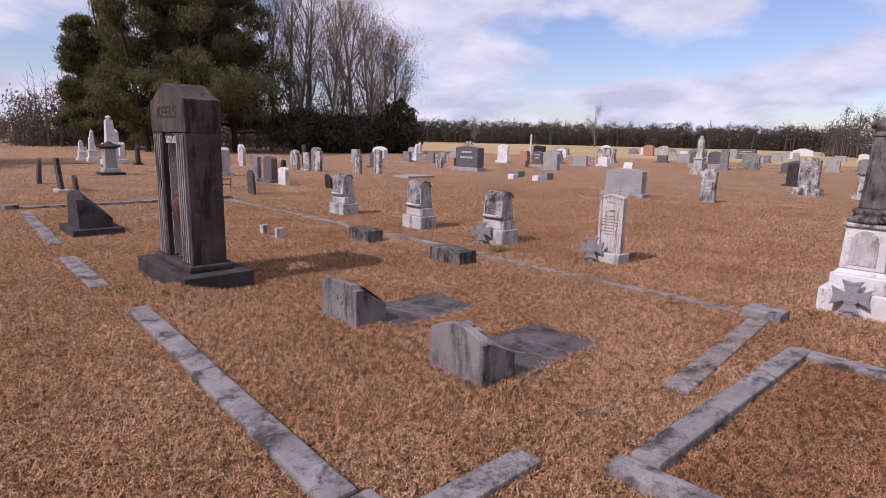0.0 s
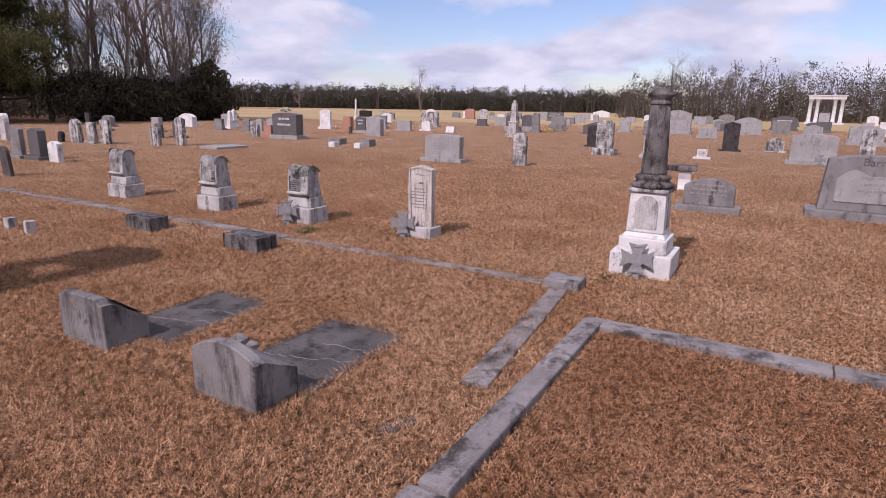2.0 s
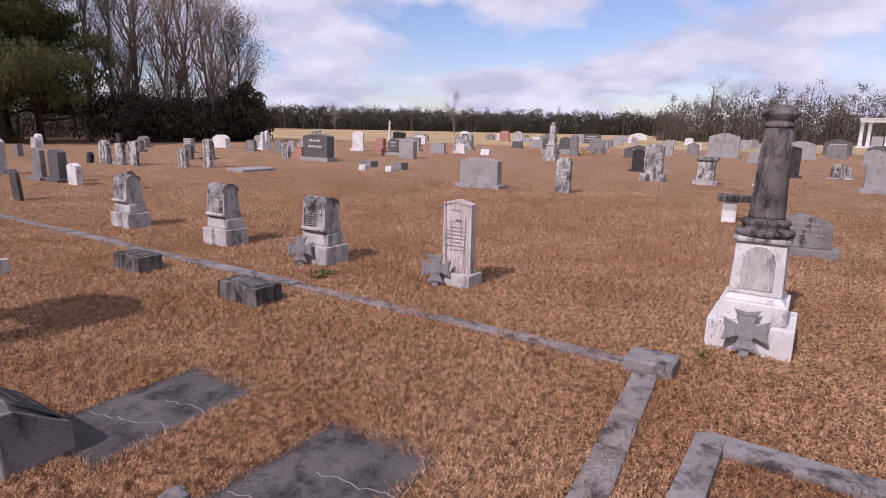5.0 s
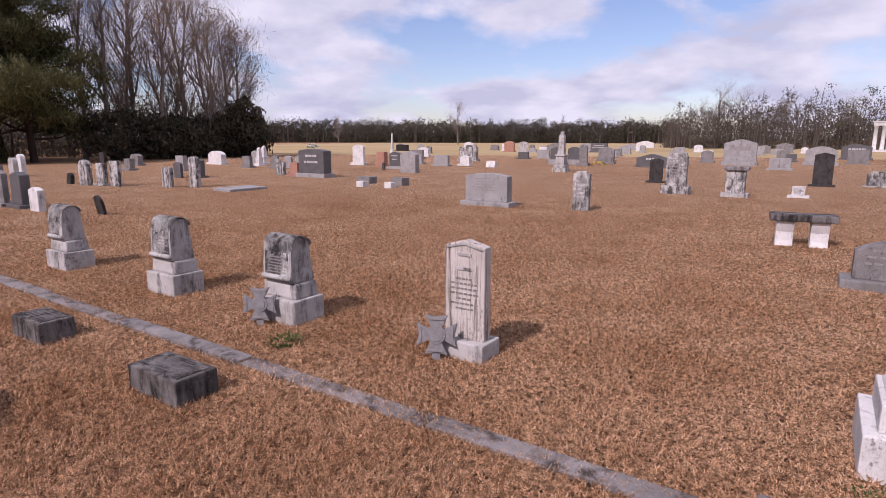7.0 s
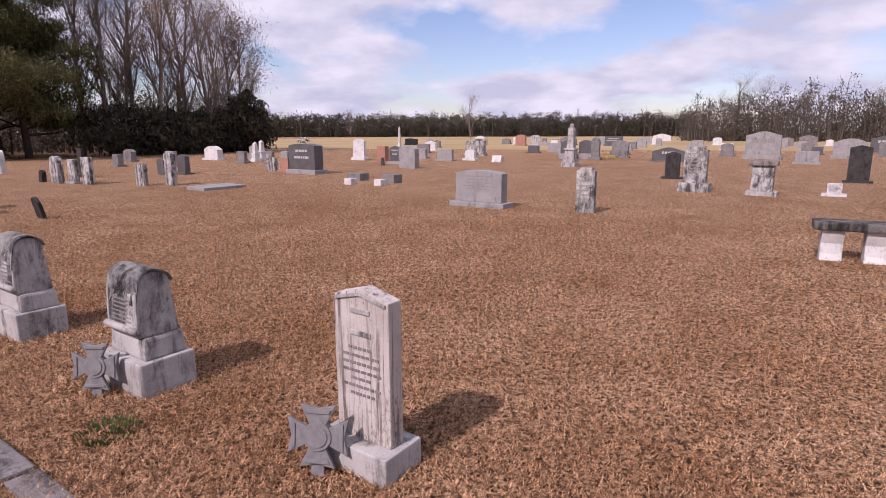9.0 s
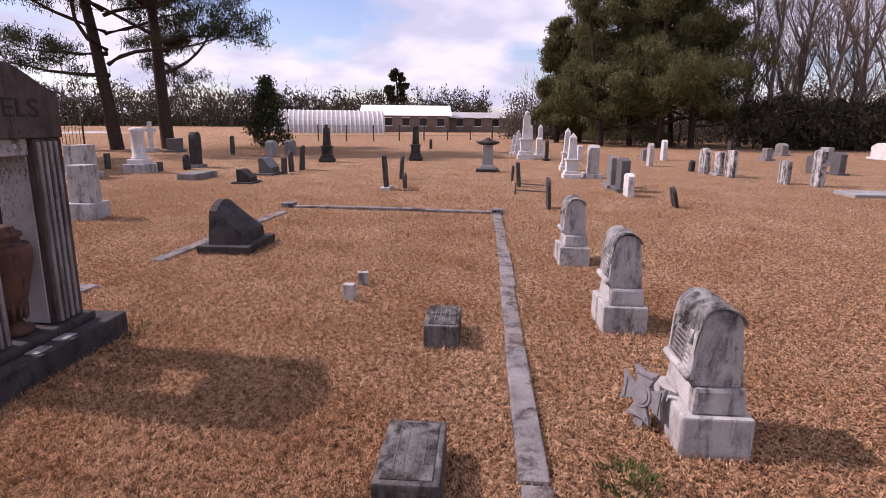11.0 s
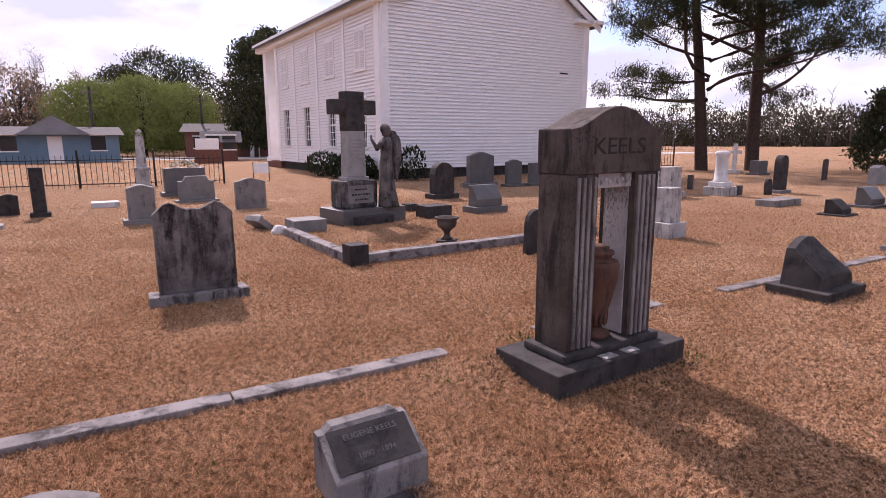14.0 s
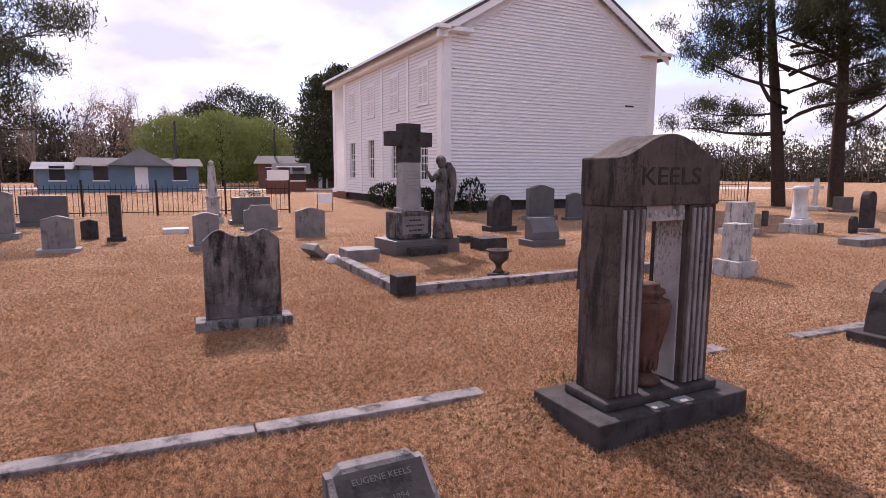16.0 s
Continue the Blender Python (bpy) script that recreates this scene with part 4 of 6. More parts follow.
def capped_stone():
    t = thing("capped_gravestone", 12.0, 16.1, RZ, "stained white marble pedestal stone under a flat overhanging cap", "gravestone", "graveyard stones")
    part("plinth", boxed(0, 0, -0.03, 0.66, 0.46, 0.13, 0.012), M["marble"], t)
    part("die", boxed(0, 0, 0.10, 0.46, 0.28, 0.60, 0.012), M["marble_black"], t)
    part("cap", boxed(0, 0, 0.70, 0.60, 0.40, 0.10, 0.025), M["weather"], t, "dark weathered cap slab")


capped_stone()
tablet(11.0, 17.25, 0.54, 0.22, 1.12, "marble_black", "shoulder", 0.22, rows=5, label="black-streaked white marble gravestone on stepped plinths")
tablet(42.8, 75.4, 2.6, 0.3, 0.85, "lightgrey", "serp", 0.15)
tablet(57.1, 95.3, 3.0, 0.3, 1.2, "marble_clean", "serp", 0.15)
tablet(16.32, 44.53, 0.82, 0.20, 0.55, "slate", "flat", 0.1)
tablet(24.32, 66.8, 1.15, 0.2, 1.2, "marble", "arch", 0.15)
tablet(25.2, 32.3, 1.72, 0.34, 1.50, "lightgrey", "serp", 0.22, rows=1, label="large light grey granite family stone on a wide plinth")
tablet(47.5, 56.2, 1.16, 0.2, 0.92, "grey", "serp", 0.1)
tablet(52.2, 58.6, 1.67, 0.2, 1.1, "grey", "serp", 0.1)
tablet(30.19, 31.67, 1.6, 0.3, 1.1, "lightgrey", "arch", 0.15)
tablet(17.15, 18.5, 0.55, 0.14, 1.09, "dark", "gable", 0.06)
tablet(90.0, 98.0, 1.7, 0.4, 1.9, "grey", "flat", 0.3)
tablet(40.67, 39.03, 1.9, 0.25, 1.18, "slate", "serp", 0.15, rows=1)
tablet(18.72, 17.95, 0.60, 0.15, 0.50, "marble_black", "shoulder", 0.04)
h = tablet(15.58, 13.48, 1.16, 0.20, 0.88, "lightgrey", "low", 0.10, label="pale granite family stone with a curved top on a low plinth")
letters("HAWKINS", 0.21, h, pose(0, -0.104, 0.60, 90), M["letters"], 0.003, "lettering", "incised family name")
tablet(29.25, 25.93, 0.92, 0.20, 0.80, "lightgrey", "serp", 0.1)
tablet(27.55, 21.46, 1.39, 0.25, 0.94, "lightgrey", "serp", 0.12)
tablet(70.8, 55.3, 1.2, 0.2, 1.2, "marble_clean", "arch", 0.1)
tablet(20.0, 15.35, 0.44, 0.12, 0.98, "marble_black", "shoulder")
tablet(19.35, 13.42, 0.50, 0.26, 1.15, "grey", "arch", 0.26)
tablet(33.24, 24.09, 1.02, 0.20, 0.98, "slate", "serp", 0.12, rows=1)
tablet(54.66, 37.75, 1.75, 0.2, 1.38, "slate", "flat", 0.15)
tablet(44.27, 28.85, 1.24, 0.15, 1.18, "marble", "flat", 0.1)
tablet(29.34, 16.71, 0.6, 0.20, 0.84, "grey", "arch", 0.1)
tablet(31.24, 17.01, 0.7, 0.20, 0.60, "lightgrey", "flat", 0.1)
tablet(59.4, 31.3, 0.7, 0.2, 0.5, "marble_clean", "arch", 0.1)
tablet(43.73, 21.67, 0.75, 0.20, 1.18, "grey", "flat", 0.1)
tablet(36.11, 16.70, 1.35, 0.30, 1.38, "marble_black", "serp", 0.15)
slant(24.86, 12.23, 0.80, 0.35, 0.66, "slate", front=-1)
slant(26.73, 12.02, 0.6, 0.35, 0.62, "slate", front=-1)
tablet(15.3, 7.5, 1.15, 0.25, 0.70, "lightgrey", "serp", 0.14, rows=3)
tablet(36.96, 14.65, 0.65, 0.20, 1.15, "marble", "flat", 0.12)
tablet(6.84, 7.32, 0.70, 0.20, 0.50, "weather", "arch", 0.10, rows=3, foot="grey", label="mottled grey granite headstone on a pale plinth")
tablet(5.73, 3.21, 0.34, 0.13, 0.58, "pitted", "flat", 0.13, foot="weather", label="dark stained square-topped gravestone on a grey plinth")
slant(10.05, 4.75, 0.50, 0.34, 0.46, "grey", front=-1, base=0.13)
obelisk(42.0, 24.6, 0.95, 3.2, "marble_black", tip=5)
# the two stones before the far trees in the north-west
slant(13.53, 15.61, 0.3, 0.2, 0.3, "marble_clean", base=0.05, rows=0)


def carved_family_stone():
    t = thing("family_gravestone", 8.70, 6.24, RZ, "grey granite family stone with pale carved panel", "gravestone", "graveyard stones")
    part("plinth", boxed(0, 0, -0.03, 1.62, 0.52, 0.15, 0.012), M["grey"], t)
    bm = prism([(a, b + 0.12 if b else 0.12) for a, b in top_outline(1.26, 0.80, "low")], 0.26, 0.012)
    for v in bm.verts:
        v.co.x *= 1.06 - 0.10 * (v.co.z - 0.12) / 0.8
    part("tablet", bm, M["grey"], t)
    part("panel", prism([(a * 0.92, b * 0.9 + 0.25) for a, b in top_outline(1.05, 0.52, "wave")], 0.012, 0.004, y0=-0.142), M["lightgrey"], t, "pale recessed panel with floral corners")
    bars(t, 0.62, 0.38, 0.66, -0.144, M["letters"], 3, 3)
    letters("Barron", 0.15, t, pose(0, -0.1325, 0.82, 90, 0, 0), M["slate"], 0.004, "lettering", "carved family name in dark letters")
    part("vase_block", boxed(0.70, -0.02, 0.12, 0.10, 0.30, 0.36, 0.03, 0.02), M["grey"], t)


carved_family_stone()


def gabled_tomb():
    t = thing("gabled_monument", 6.64, 2.38, RZ, "large pale marble gabled monument with stepped base and carved cornice", "monument", "graveyard stones")
    t.scale = (0.98, 0.98, 1.03)
    part("plinth", boxed(0, 0, -0.03, 0.85, 0.85, 0.25, 0.02), M["marble_black"], t)
    part("step", boxed(0, 0, 0.22, 0.72, 0.72, 0.20, 0.03, 0.04), M["lightgrey"], t)
    part("die", boxed(0, 0, 0.42, 0.54, 0.54, 0.48, 0.012), M["lightgrey"], t)
    part("cornice", boxed(0, 0, 0.90, 0.64, 0.64, 0.06, 0.02), M["weather"], t)
    for k in range(2):
        bm = prism([(-0.31, 0.96), (0.31, 0.96), (0, 1.13)], 0.60, 0.008)
        bmesh.ops.rotate(bm, verts=bm.verts, cent=(0, 0, 0), matrix=Matrix.Rotation(radians(90 * k), 3, "Z"))
        part("gable", bm, M["weather"], t)
    bars(t, 0.36, 0.50, 0.84, -0.271, M["letters"], 4, 12)


gabled_tomb()


def bench():
    t = thing("stone_bench", 7.95, 9.65, RZ + 6, "low stone bench, dark weathered seat on pale scrolled legs", "bench")
    t.scale = (0.86, 0.95, 1.0)
    part("seat", boxed(0, 0, 0.36, 0.98, 0.38, 0.10, 0.02), M["pitted"], t, "dark lichen-covered seat slab")
    for s in (-1, 1):
        out = [(-0.14, -0.03), (0.14, -0.03), (0.10, 0.08), (0.09, 0.2), (0.13, 0.3), (0.15, 0.36), (-0.15, 0.36), (-0.13, 0.3), (-0.09, 0.2), (-0.10, 0.08)]
        bm = prism(out, 0.26, 0.012)
        bmesh.ops.rotate(bm, verts=bm.verts, cent=(0, 0, 0), matrix=Matrix.Rotation(radians(90), 3, "Z"))
        leg = part("leg", bm, M["marble_clean"], t, "pale scrolled leg")
        leg.location.x = s * 0.25


bench()


def stump_stone():
    t = thing("tree_stump_monument", 16.45, 7.25, RZ, "tall red-brown stone monument carved as a tree trunk", "monument", "graveyard stones")
    part("foot", boxed(0, 0, -0.03, 0.55, 0.5, 0.13, 0.02), M["pink"], t)
    part("trunk", lathe([(0.15, 0.1), (0.17, 0.25), (0.20, 0.6), (0.235, 1.0), (0.25, 1.2), (0.235, 1.28), (0.245, 1.38), (0.19, 1.42)], 18), M["urn"], t, smooth=True)
    t = thing("pillar_monument", 17.98, 11.5, RZ, "pink granite pillar monument with a rounded head on a stepped plinth", "monument", "graveyard stones", tip=2)
    part("plinth", boxed(0, 0, -0.03, 0.62, 0.55, 0.17, 0.015), M["pink"], t)
    part("step", boxed(0, 0, 0.14, 0.48, 0.42, 0.16, 0.015), M["pink"], t)
    part("shaft", boxed(0, 0, 0.30, 0.40, 0.36, 0.85, 0.01, 0.02), M["pink"], t)
    part("head", prism([(a, b + 1.15) for a, b in top_outline(0.44, 0.32, "arch")], 0.38, 0.01), M["pink"], t)


stump_stone()


def pergola():
    """Four white columns under a square lintel, open in the middle."""
    t = thing("columned_monument", 69.4, 60.8, RZ, "white marble monument of four columns under a flat lintel", "monument")
    part("plinth", boxed(0, 0, -0.03, 4.3, 1.6, 0.25, 0.03), M["marble_clean"], t)
    for x in (-1.75, -0.95, 0.95, 1.75):
        part("column", lathe([(0.28, 0.22), (0.28, 0.34), (0.23, 0.38), (0.20, 3.0), (0.27, 3.06), (0.27, 3.16)], 14, cx=x), M["marble_clean"], t, smooth=True)
    part("lintel", boxed(0, 0, 3.16, 4.1, 0.7, 0.42, 0.03), M["marble_clean"], t)
    part("cornice", boxed(0, 0, 3.58, 4.4, 0.9, 0.14, 0.03), M["marble_clean"], t)
    part("tablet", boxed(0, 0.1, 0.22, 1.2, 0.25, 1.25, 0.03), M["lightgrey"], t)


pergola()

# graves to the north and north-west
tablet(-8.74, 12.73, 0.34, 0.07, 0.78, "board", "flat", 0.07, tip=0, lean=4, foot="marble")
tablet(-10.60, 14.58, 0.30, 0.08, 0.66, "board", "round", lean=-4)
tablet(-8.78, 13.3, 0.30, 0.07, 0.36, "board", "round", lean=3)
obelisk(-16.26, 19.67, 0.52, 1.5, "dark")
tablet(-23.8, 26.9, 0.30, 0.15, 0.55, "dark", "round")


def pedestal_tomb():
    t = thing("pedestal_monument", -10.9, 18.3, RZ, "grey stone pedestal with a wide dark moulded cap and small finial", "monument", "graveyard stones")
    part("plinth", boxed(0, 0, -0.03, 0.72, 0.72, 0.12, 0.015), M["dark"], t)
    part("step", boxed(0, 0, 0.09, 0.52, 0.52, 0.13, 0.02, 0.04), M["lightgrey"], t)
    part("shaft", boxed(0, 0, 0.22, 0.36, 0.36, 0.62, 0.01, -0.02), M["lightgrey"], t)
    part("cap", lathe([(0.22, 0.84), (0.36, 0.90), (0.37, 0.94), (0.20, 0.98), (0.10, 1.03), (0.03, 1.08)], 4), M["dark"], t)


pedestal_tomb()
obelisk(-17.36, 26.87, 0.42, 0.95, "marble_clean", cap="urn")
obelisk(-16.24, 25.90, 0.46, 1.2, "marble_clean", cap="urn")
obelisk(-14.42, 24.31, 0.72, 2.05, "marble_clean", cap="urn")
obelisk(-18.4, 29.4, 0.40, 1.45, "marble_clean")
obelisk(-15.51, 26.61, 0.48, 1.5, "marble_clean")
tablet(-14.6, 25.4, 0.40, 0.21, 0.9, "marble_clean", "arch", 0.15)
tablet(-13.27, 24.3, 0.30, 0.13, 0.85, "dark", "round", 0.08)
tablet(-8.50, 16.79, 0.28, 0.06, 0.40, "board", "flat", lean=-3)
tablet(-7.33, 15.73, 0.30, 0.09, 0.60, "board", "flat", lean=5)
tablet(-4.54, 13.35, 0.30, 0.065, 0.58, "board", "round", lean=3)


def rail():
    t = thing("low_grave_rail", -5.9, 14.5, 20, "low rusty pipe rail round an old grave", "rail", "graveyard stones")
    for z in (0.10, 0.24):
        part("pipe", boxed(0, 0, z, 0.75, 0.025, 0.025, 0.006), M["board"], t)
    for s in (-1, 1):
        part("post", boxed(s * 0.375, 0, -0.05, 0.03, 0.03, 0.32, 0.006), M["board"], t)


rail()
obelisk(-9.73, 20.88, 0.44, 1.4, "marble_clean")
obelisk(-7.91, 18.67, 0.50, 1.28, "marble_clean")
tablet(-7.56, 19.19, 0.50, 0.28, 0.95, "marble", "arch", 0.13)
tablet(-5.86, 17.49, 0.50, 0.12, 0.80, "grey", "serp", 0.08)
tablet(-5.24, 16.99, 0.50, 0.20, 0.78, "slate", "serp", 0.08)
tablet(-4.62, 16.23, 0.42, 0.14, 0.50, "marble_clean", "serp")
tablet(-12.4, 25.4, 0.3, 0.18, 0.65, "marble_clean", "arch")
tablet(-9.06, 25.14, 0.40, 0.16, 0.85, "marble", "round")
tablet(-10.49, 28.9, 0.40, 0.18, 0.88, "marble_clean", "round")
tablet(-10.9, 28.0, 0.40, 0.2, 0.48, "grey", "flat")
tablet(-6.96, 24.1, 0.25, 0.13, 0.38, "dark", "round", tip=12)
tablet(-6.28, 23.53, 0.52, 0.18, 0.82, "marble_black", "round")
tablet(-5.72, 23.29, 0.42, 0.14, 0.72, "marble_black", "flat", 0.06)
tablet(-5.18, 22.9, 0.5, 0.13, 0.80, "marble_black", "flat")
tablet(-6.54, 26.0, 0.3, 0.08, 1.0, "dark", "flat")
tablet(-7.69, 32.84, 0.5, 0.25, 0.55, "grey", "flat", 0.1)
tablet(-8.85, 38.1, 0.8, 0.3, 0.65, "grey", "arch", 0.1)
tablet(-3.47, 22.14, 0.42, 0.14, 0.62, "marble_black", "flat")
tablet(-2.65, 22.05, 0.36, 0.16, 0.95, "marble_black", "arch")
tablet(-4.20, 26.86, 0.45, 0.12, 0.60, "slate", "serp")
tablet(-3.45, 26.9, 0.5, 0.2, 0.72, "slate", "serp", 0.06)
tablet(-5.21, 32.1, 0.6, 0.22, 0.70, "lightgrey", "flat", 0.08)
tablet(-3.12, 15.4, 0.30, 0.06, 0.42, "dark", "round", tip=14, lean=16)
tablet(-4.73, 39.0, 1.25, 0.35, 0.78, "marble_clean", "arch", 0.1)
obelisk(-2.06, 36.1, 0.45, 1.05, "marble_clean")
tablet(-0.49, 27.84, 0.30, 0.06, 0.68, "marble_black", "flat")

# graves between the monument and the church
tablet(-3.32, 1.17, 0.76, 0.13, 1.03, "pitted", "wave", 0.10, rz=RZ - 4, foot="weather", lean=2, label="pitted dark marble headstone with double-curved top")
tablet(-8.16, -3.41, 0.50, 0.16, 0.78, "grey", "serp", 0.10, foot="grey")
tablet(-13.76, -6.41, 1.15, 0.32, 0.84, "slate", "flat", 0.12, label="wide dark grey granite family stone bearing a flower spray")
tablet(-12.16, -4.92, 0.92, 0.16, 0.70, "grey", "shoulder", 0.06)
obelisk(-13.56, -7.70, 0.55, 2.0, "marble", cap="urn")
tablet(-10.96, -2.61, 0.72, 0.16, 0.75, "grey", "serp")
ledger(-10.62, -6.48, 0.62, 0.5, 0.13, "marble_clean")
ledger(-8.60, -1.18, 0.28, 0.28, 0.16, "grey", name="footstone_block")
ledger(-7.93, 0.24, 0.62, 0.55, 0.22, "grey")
tablet(-14.2, 1.53, 0.66, 0.30, 1.02, "dark", "round", 0.14, label="dark round-headed gravestone on a dark plinth")
tablet(-18.3, 2.06, 1.05, 0.22, 1.22, "slate", "serp", 0.16, rows=5)
tablet(-18.8, 3.18, 0.66, 0.16, 0.95, "slate", "serp", 0.1, rows=3)
tablet(-19.3, 3.9, 0.5, 0.16, 0.82, "slate", "flat", 0.1, rows=2)
slant(-11.32, 3.15, 0.72, 0.34, 0.62, "slate", front=1, base=0.14)
ledger(-10.22, 2.17, 0.62, 0.5, 0.26, "dark", name="grave_block")
ledger(-11.17, 1.38, 0.3, 0.28, 0.17, "dark", name="footstone_block")
tablet(-6.45, 4.5, 0.36, 0.09, 0.66, "dark", "round", rz=RZ + 3, lean=-3)
tablet(-8.38, 6.65, 0.31, 0.31, 0.84, "marble", "flat", 0.26, foot="marble", label="square-topped grey-white marble pedestal stone")
tablet(-15.74, 7.89, 0.7, 0.4, 0.86, "marble", "flat", 0.14)


def drum_monument():
    t = thing("drum_monument", -16.58, 9.52, RZ, "white marble drum on a stepped square pedestal", "monument", "graveyard stones")
    part("plinth", boxed(0, 0, -0.03, 0.68, 0.68, 0.28, 0.02), M["marble"], t)
    part("step", boxed(0, 0, 0.25, 0.5, 0.5, 0.14, 0.02), M["marble_clean"], t)
    part("drum", lathe([(0.22, 0.39), (0.22, 0.43), (0.19, 0.46), (0.17, 1.15), (0.21, 1.2), (0.21, 1.26), (0.12, 1.3)], 18), M["marble_clean"], t, smooth=True)


drum_monument()
tablet(-17.58, 11.47, 0.42, 0.22, 1.15, "dark", "round", 0.1, foot="grey")
tablet(-16.83, 10.92, 0.3, 0.1, 0.48, "dark", "round", tip=5)
tablet(-18.45, 9.06, 0.2, 0.1, 0.48, "board", "flat")
tablet(-16.67, 10.08, 0.2, 0.1, 0.28, "board", "flat")
ledger(-13.92, 10.24, 1.25, 0.5, 0.16, "grey")
slant(-13.93, 12.29, 0.75, 0.35, 0.48, "slate", front=1, base=0.06)
slant(-12.03, 10.80, 0.45, 0.35, 0.34, "dark", front=1, base=0.04)
tablet(-13.7, 12.65, 0.3, 0.08, 0.48, "board", "flat")
tablet(-14.32, 13.2, 0.3, 0.08, 0.62, "board", "round", lean=3)
tablet(-14.70, 13.75, 0.34, 0.08, 0.78, "board", "arch", lean=-4)
tablet(-22.0, 16.2, 0.75, 0.3, 0.68, "lightgrey", "serp")
tablet(-22.5, 17.35, 0.75, 0.3, 0.68, "grey", "serp")
obelisk(-17.47, 16.3, 0.52, 1.42, "dark", cap="urn")
tablet(-24.1, 15.3, 0.3, 0.1, 0.84, "board", "round")
tablet(-27.3, 13.8, 0.8, 0.4, 0.65, "slate", "flat", 0.1)
tablet(-6.83, -5.88, 0.56, 0.16, 0.74, "grey", "serp", 0.08, foot="lightgrey")
tablet(-8.3, -3.52, 0.5, 0.15, 0.78, "grey", "serp", 0.08)
tablet(-11.0, -11.7, 1.2, 0.3, 0.90, "slate", "flat", 0.12)
tablet(-8.74, -7.3, 0.36, 0.15, 0.48, "dark", "serp")
tablet(-8.07, -9.17, 0.4, 0.2, 1.14, "grey", "arch", 0.15)
tablet(-8.69, -6.42, 0.26, 0.2, 1.08, "dark", "flat", 0.1)


def white_cross(x, y, h):
    t = thing("cross_gravestone", x, y, RZ + 90, "plain white stone cross on a small plinth", "gravestone", "graveyard stones")
    part("plinth", boxed(0, 0, -0.03, 0.5, 0.4, 0.2, 0.02), M["marble_clean"], t)
    part("upright", boxed(0, 0, 0.17, 0.16, 0.14, h - 0.17, 0.01), M["marble_clean"], t)
    part("crossbar", boxed(0, 0.002, h * 0.66, 0.6, 0.142, 0.16, 0.01), M["marble_clean"], t)


white_cross(-28.5, 13.07, 1.42)


# the great cross with the angel
def cross_monument():
    t = thing("cross_monument", -9.72, 1.02, 20, "dark weathered stone cross on a pale shaft and dark inscribed pedestal", "monument")
    t.matrix_world = pose(-9.33, 0.87, 0, 0, 0, RZ + 188)
    part("base", boxed(0, 0, -0.03, 1.50, 0.92, 0.33, 0.012), M["slate"], t)
    part("step", boxed(-0.10, -0.54, -0.03, 0.85, 0.20, 0.20, 0.012), M["dark"], t)
    part("die", boxed(-0.20, 0, 0.30, 0.80, 0.52, 0.55, 0.05), M["pitted"], t, "dark pedestal with worn raised lettering")
    ins = new("lettering_panel", mesh_of(boxed(0, 0, 0, 0.6, 0.006, 0.36), "lettering_panel", M["grey"])); ins.parent = t; ins.location = (-0.20, -0.262, 0.40)
    bars(ins, 0.5, 0.03, 0.33, -0.004, M["dark"], 3, 21)
    part("shaft_foot", boxed(-0.20, 0, 0.85, 0.52, 0.34, 0.07, 0.012), M["lightgrey"], t)
    part("shaft", boxed(-0.20, 0, 0.92, 0.42, 0.28, 0.90, 0.012, 0.01), M["lightgrey"], t, "pale inscribed shaft")
    ins = new("lettering_panel", mesh_of(boxed(0, 0, 0, 0.32, 0.006, 0.4), "lettering_panel", M["lightgrey"])); ins.parent = t; ins.location = (-0.20, -0.139, 1.3)
    bars(ins, 0.30, 0.03, 0.38, -0.004, M["letters"], 5, 22)
    part("cross", boxed(-0.20, 0, 1.82, 0.42, 0.27, 0.76, 0.012), M["dark"], t)
    part("crossbar", boxed(-0.20, 0.003, 2.14, 0.98, 0.268, 0.28, 0.012), M["dark"], t)


cross_monument()


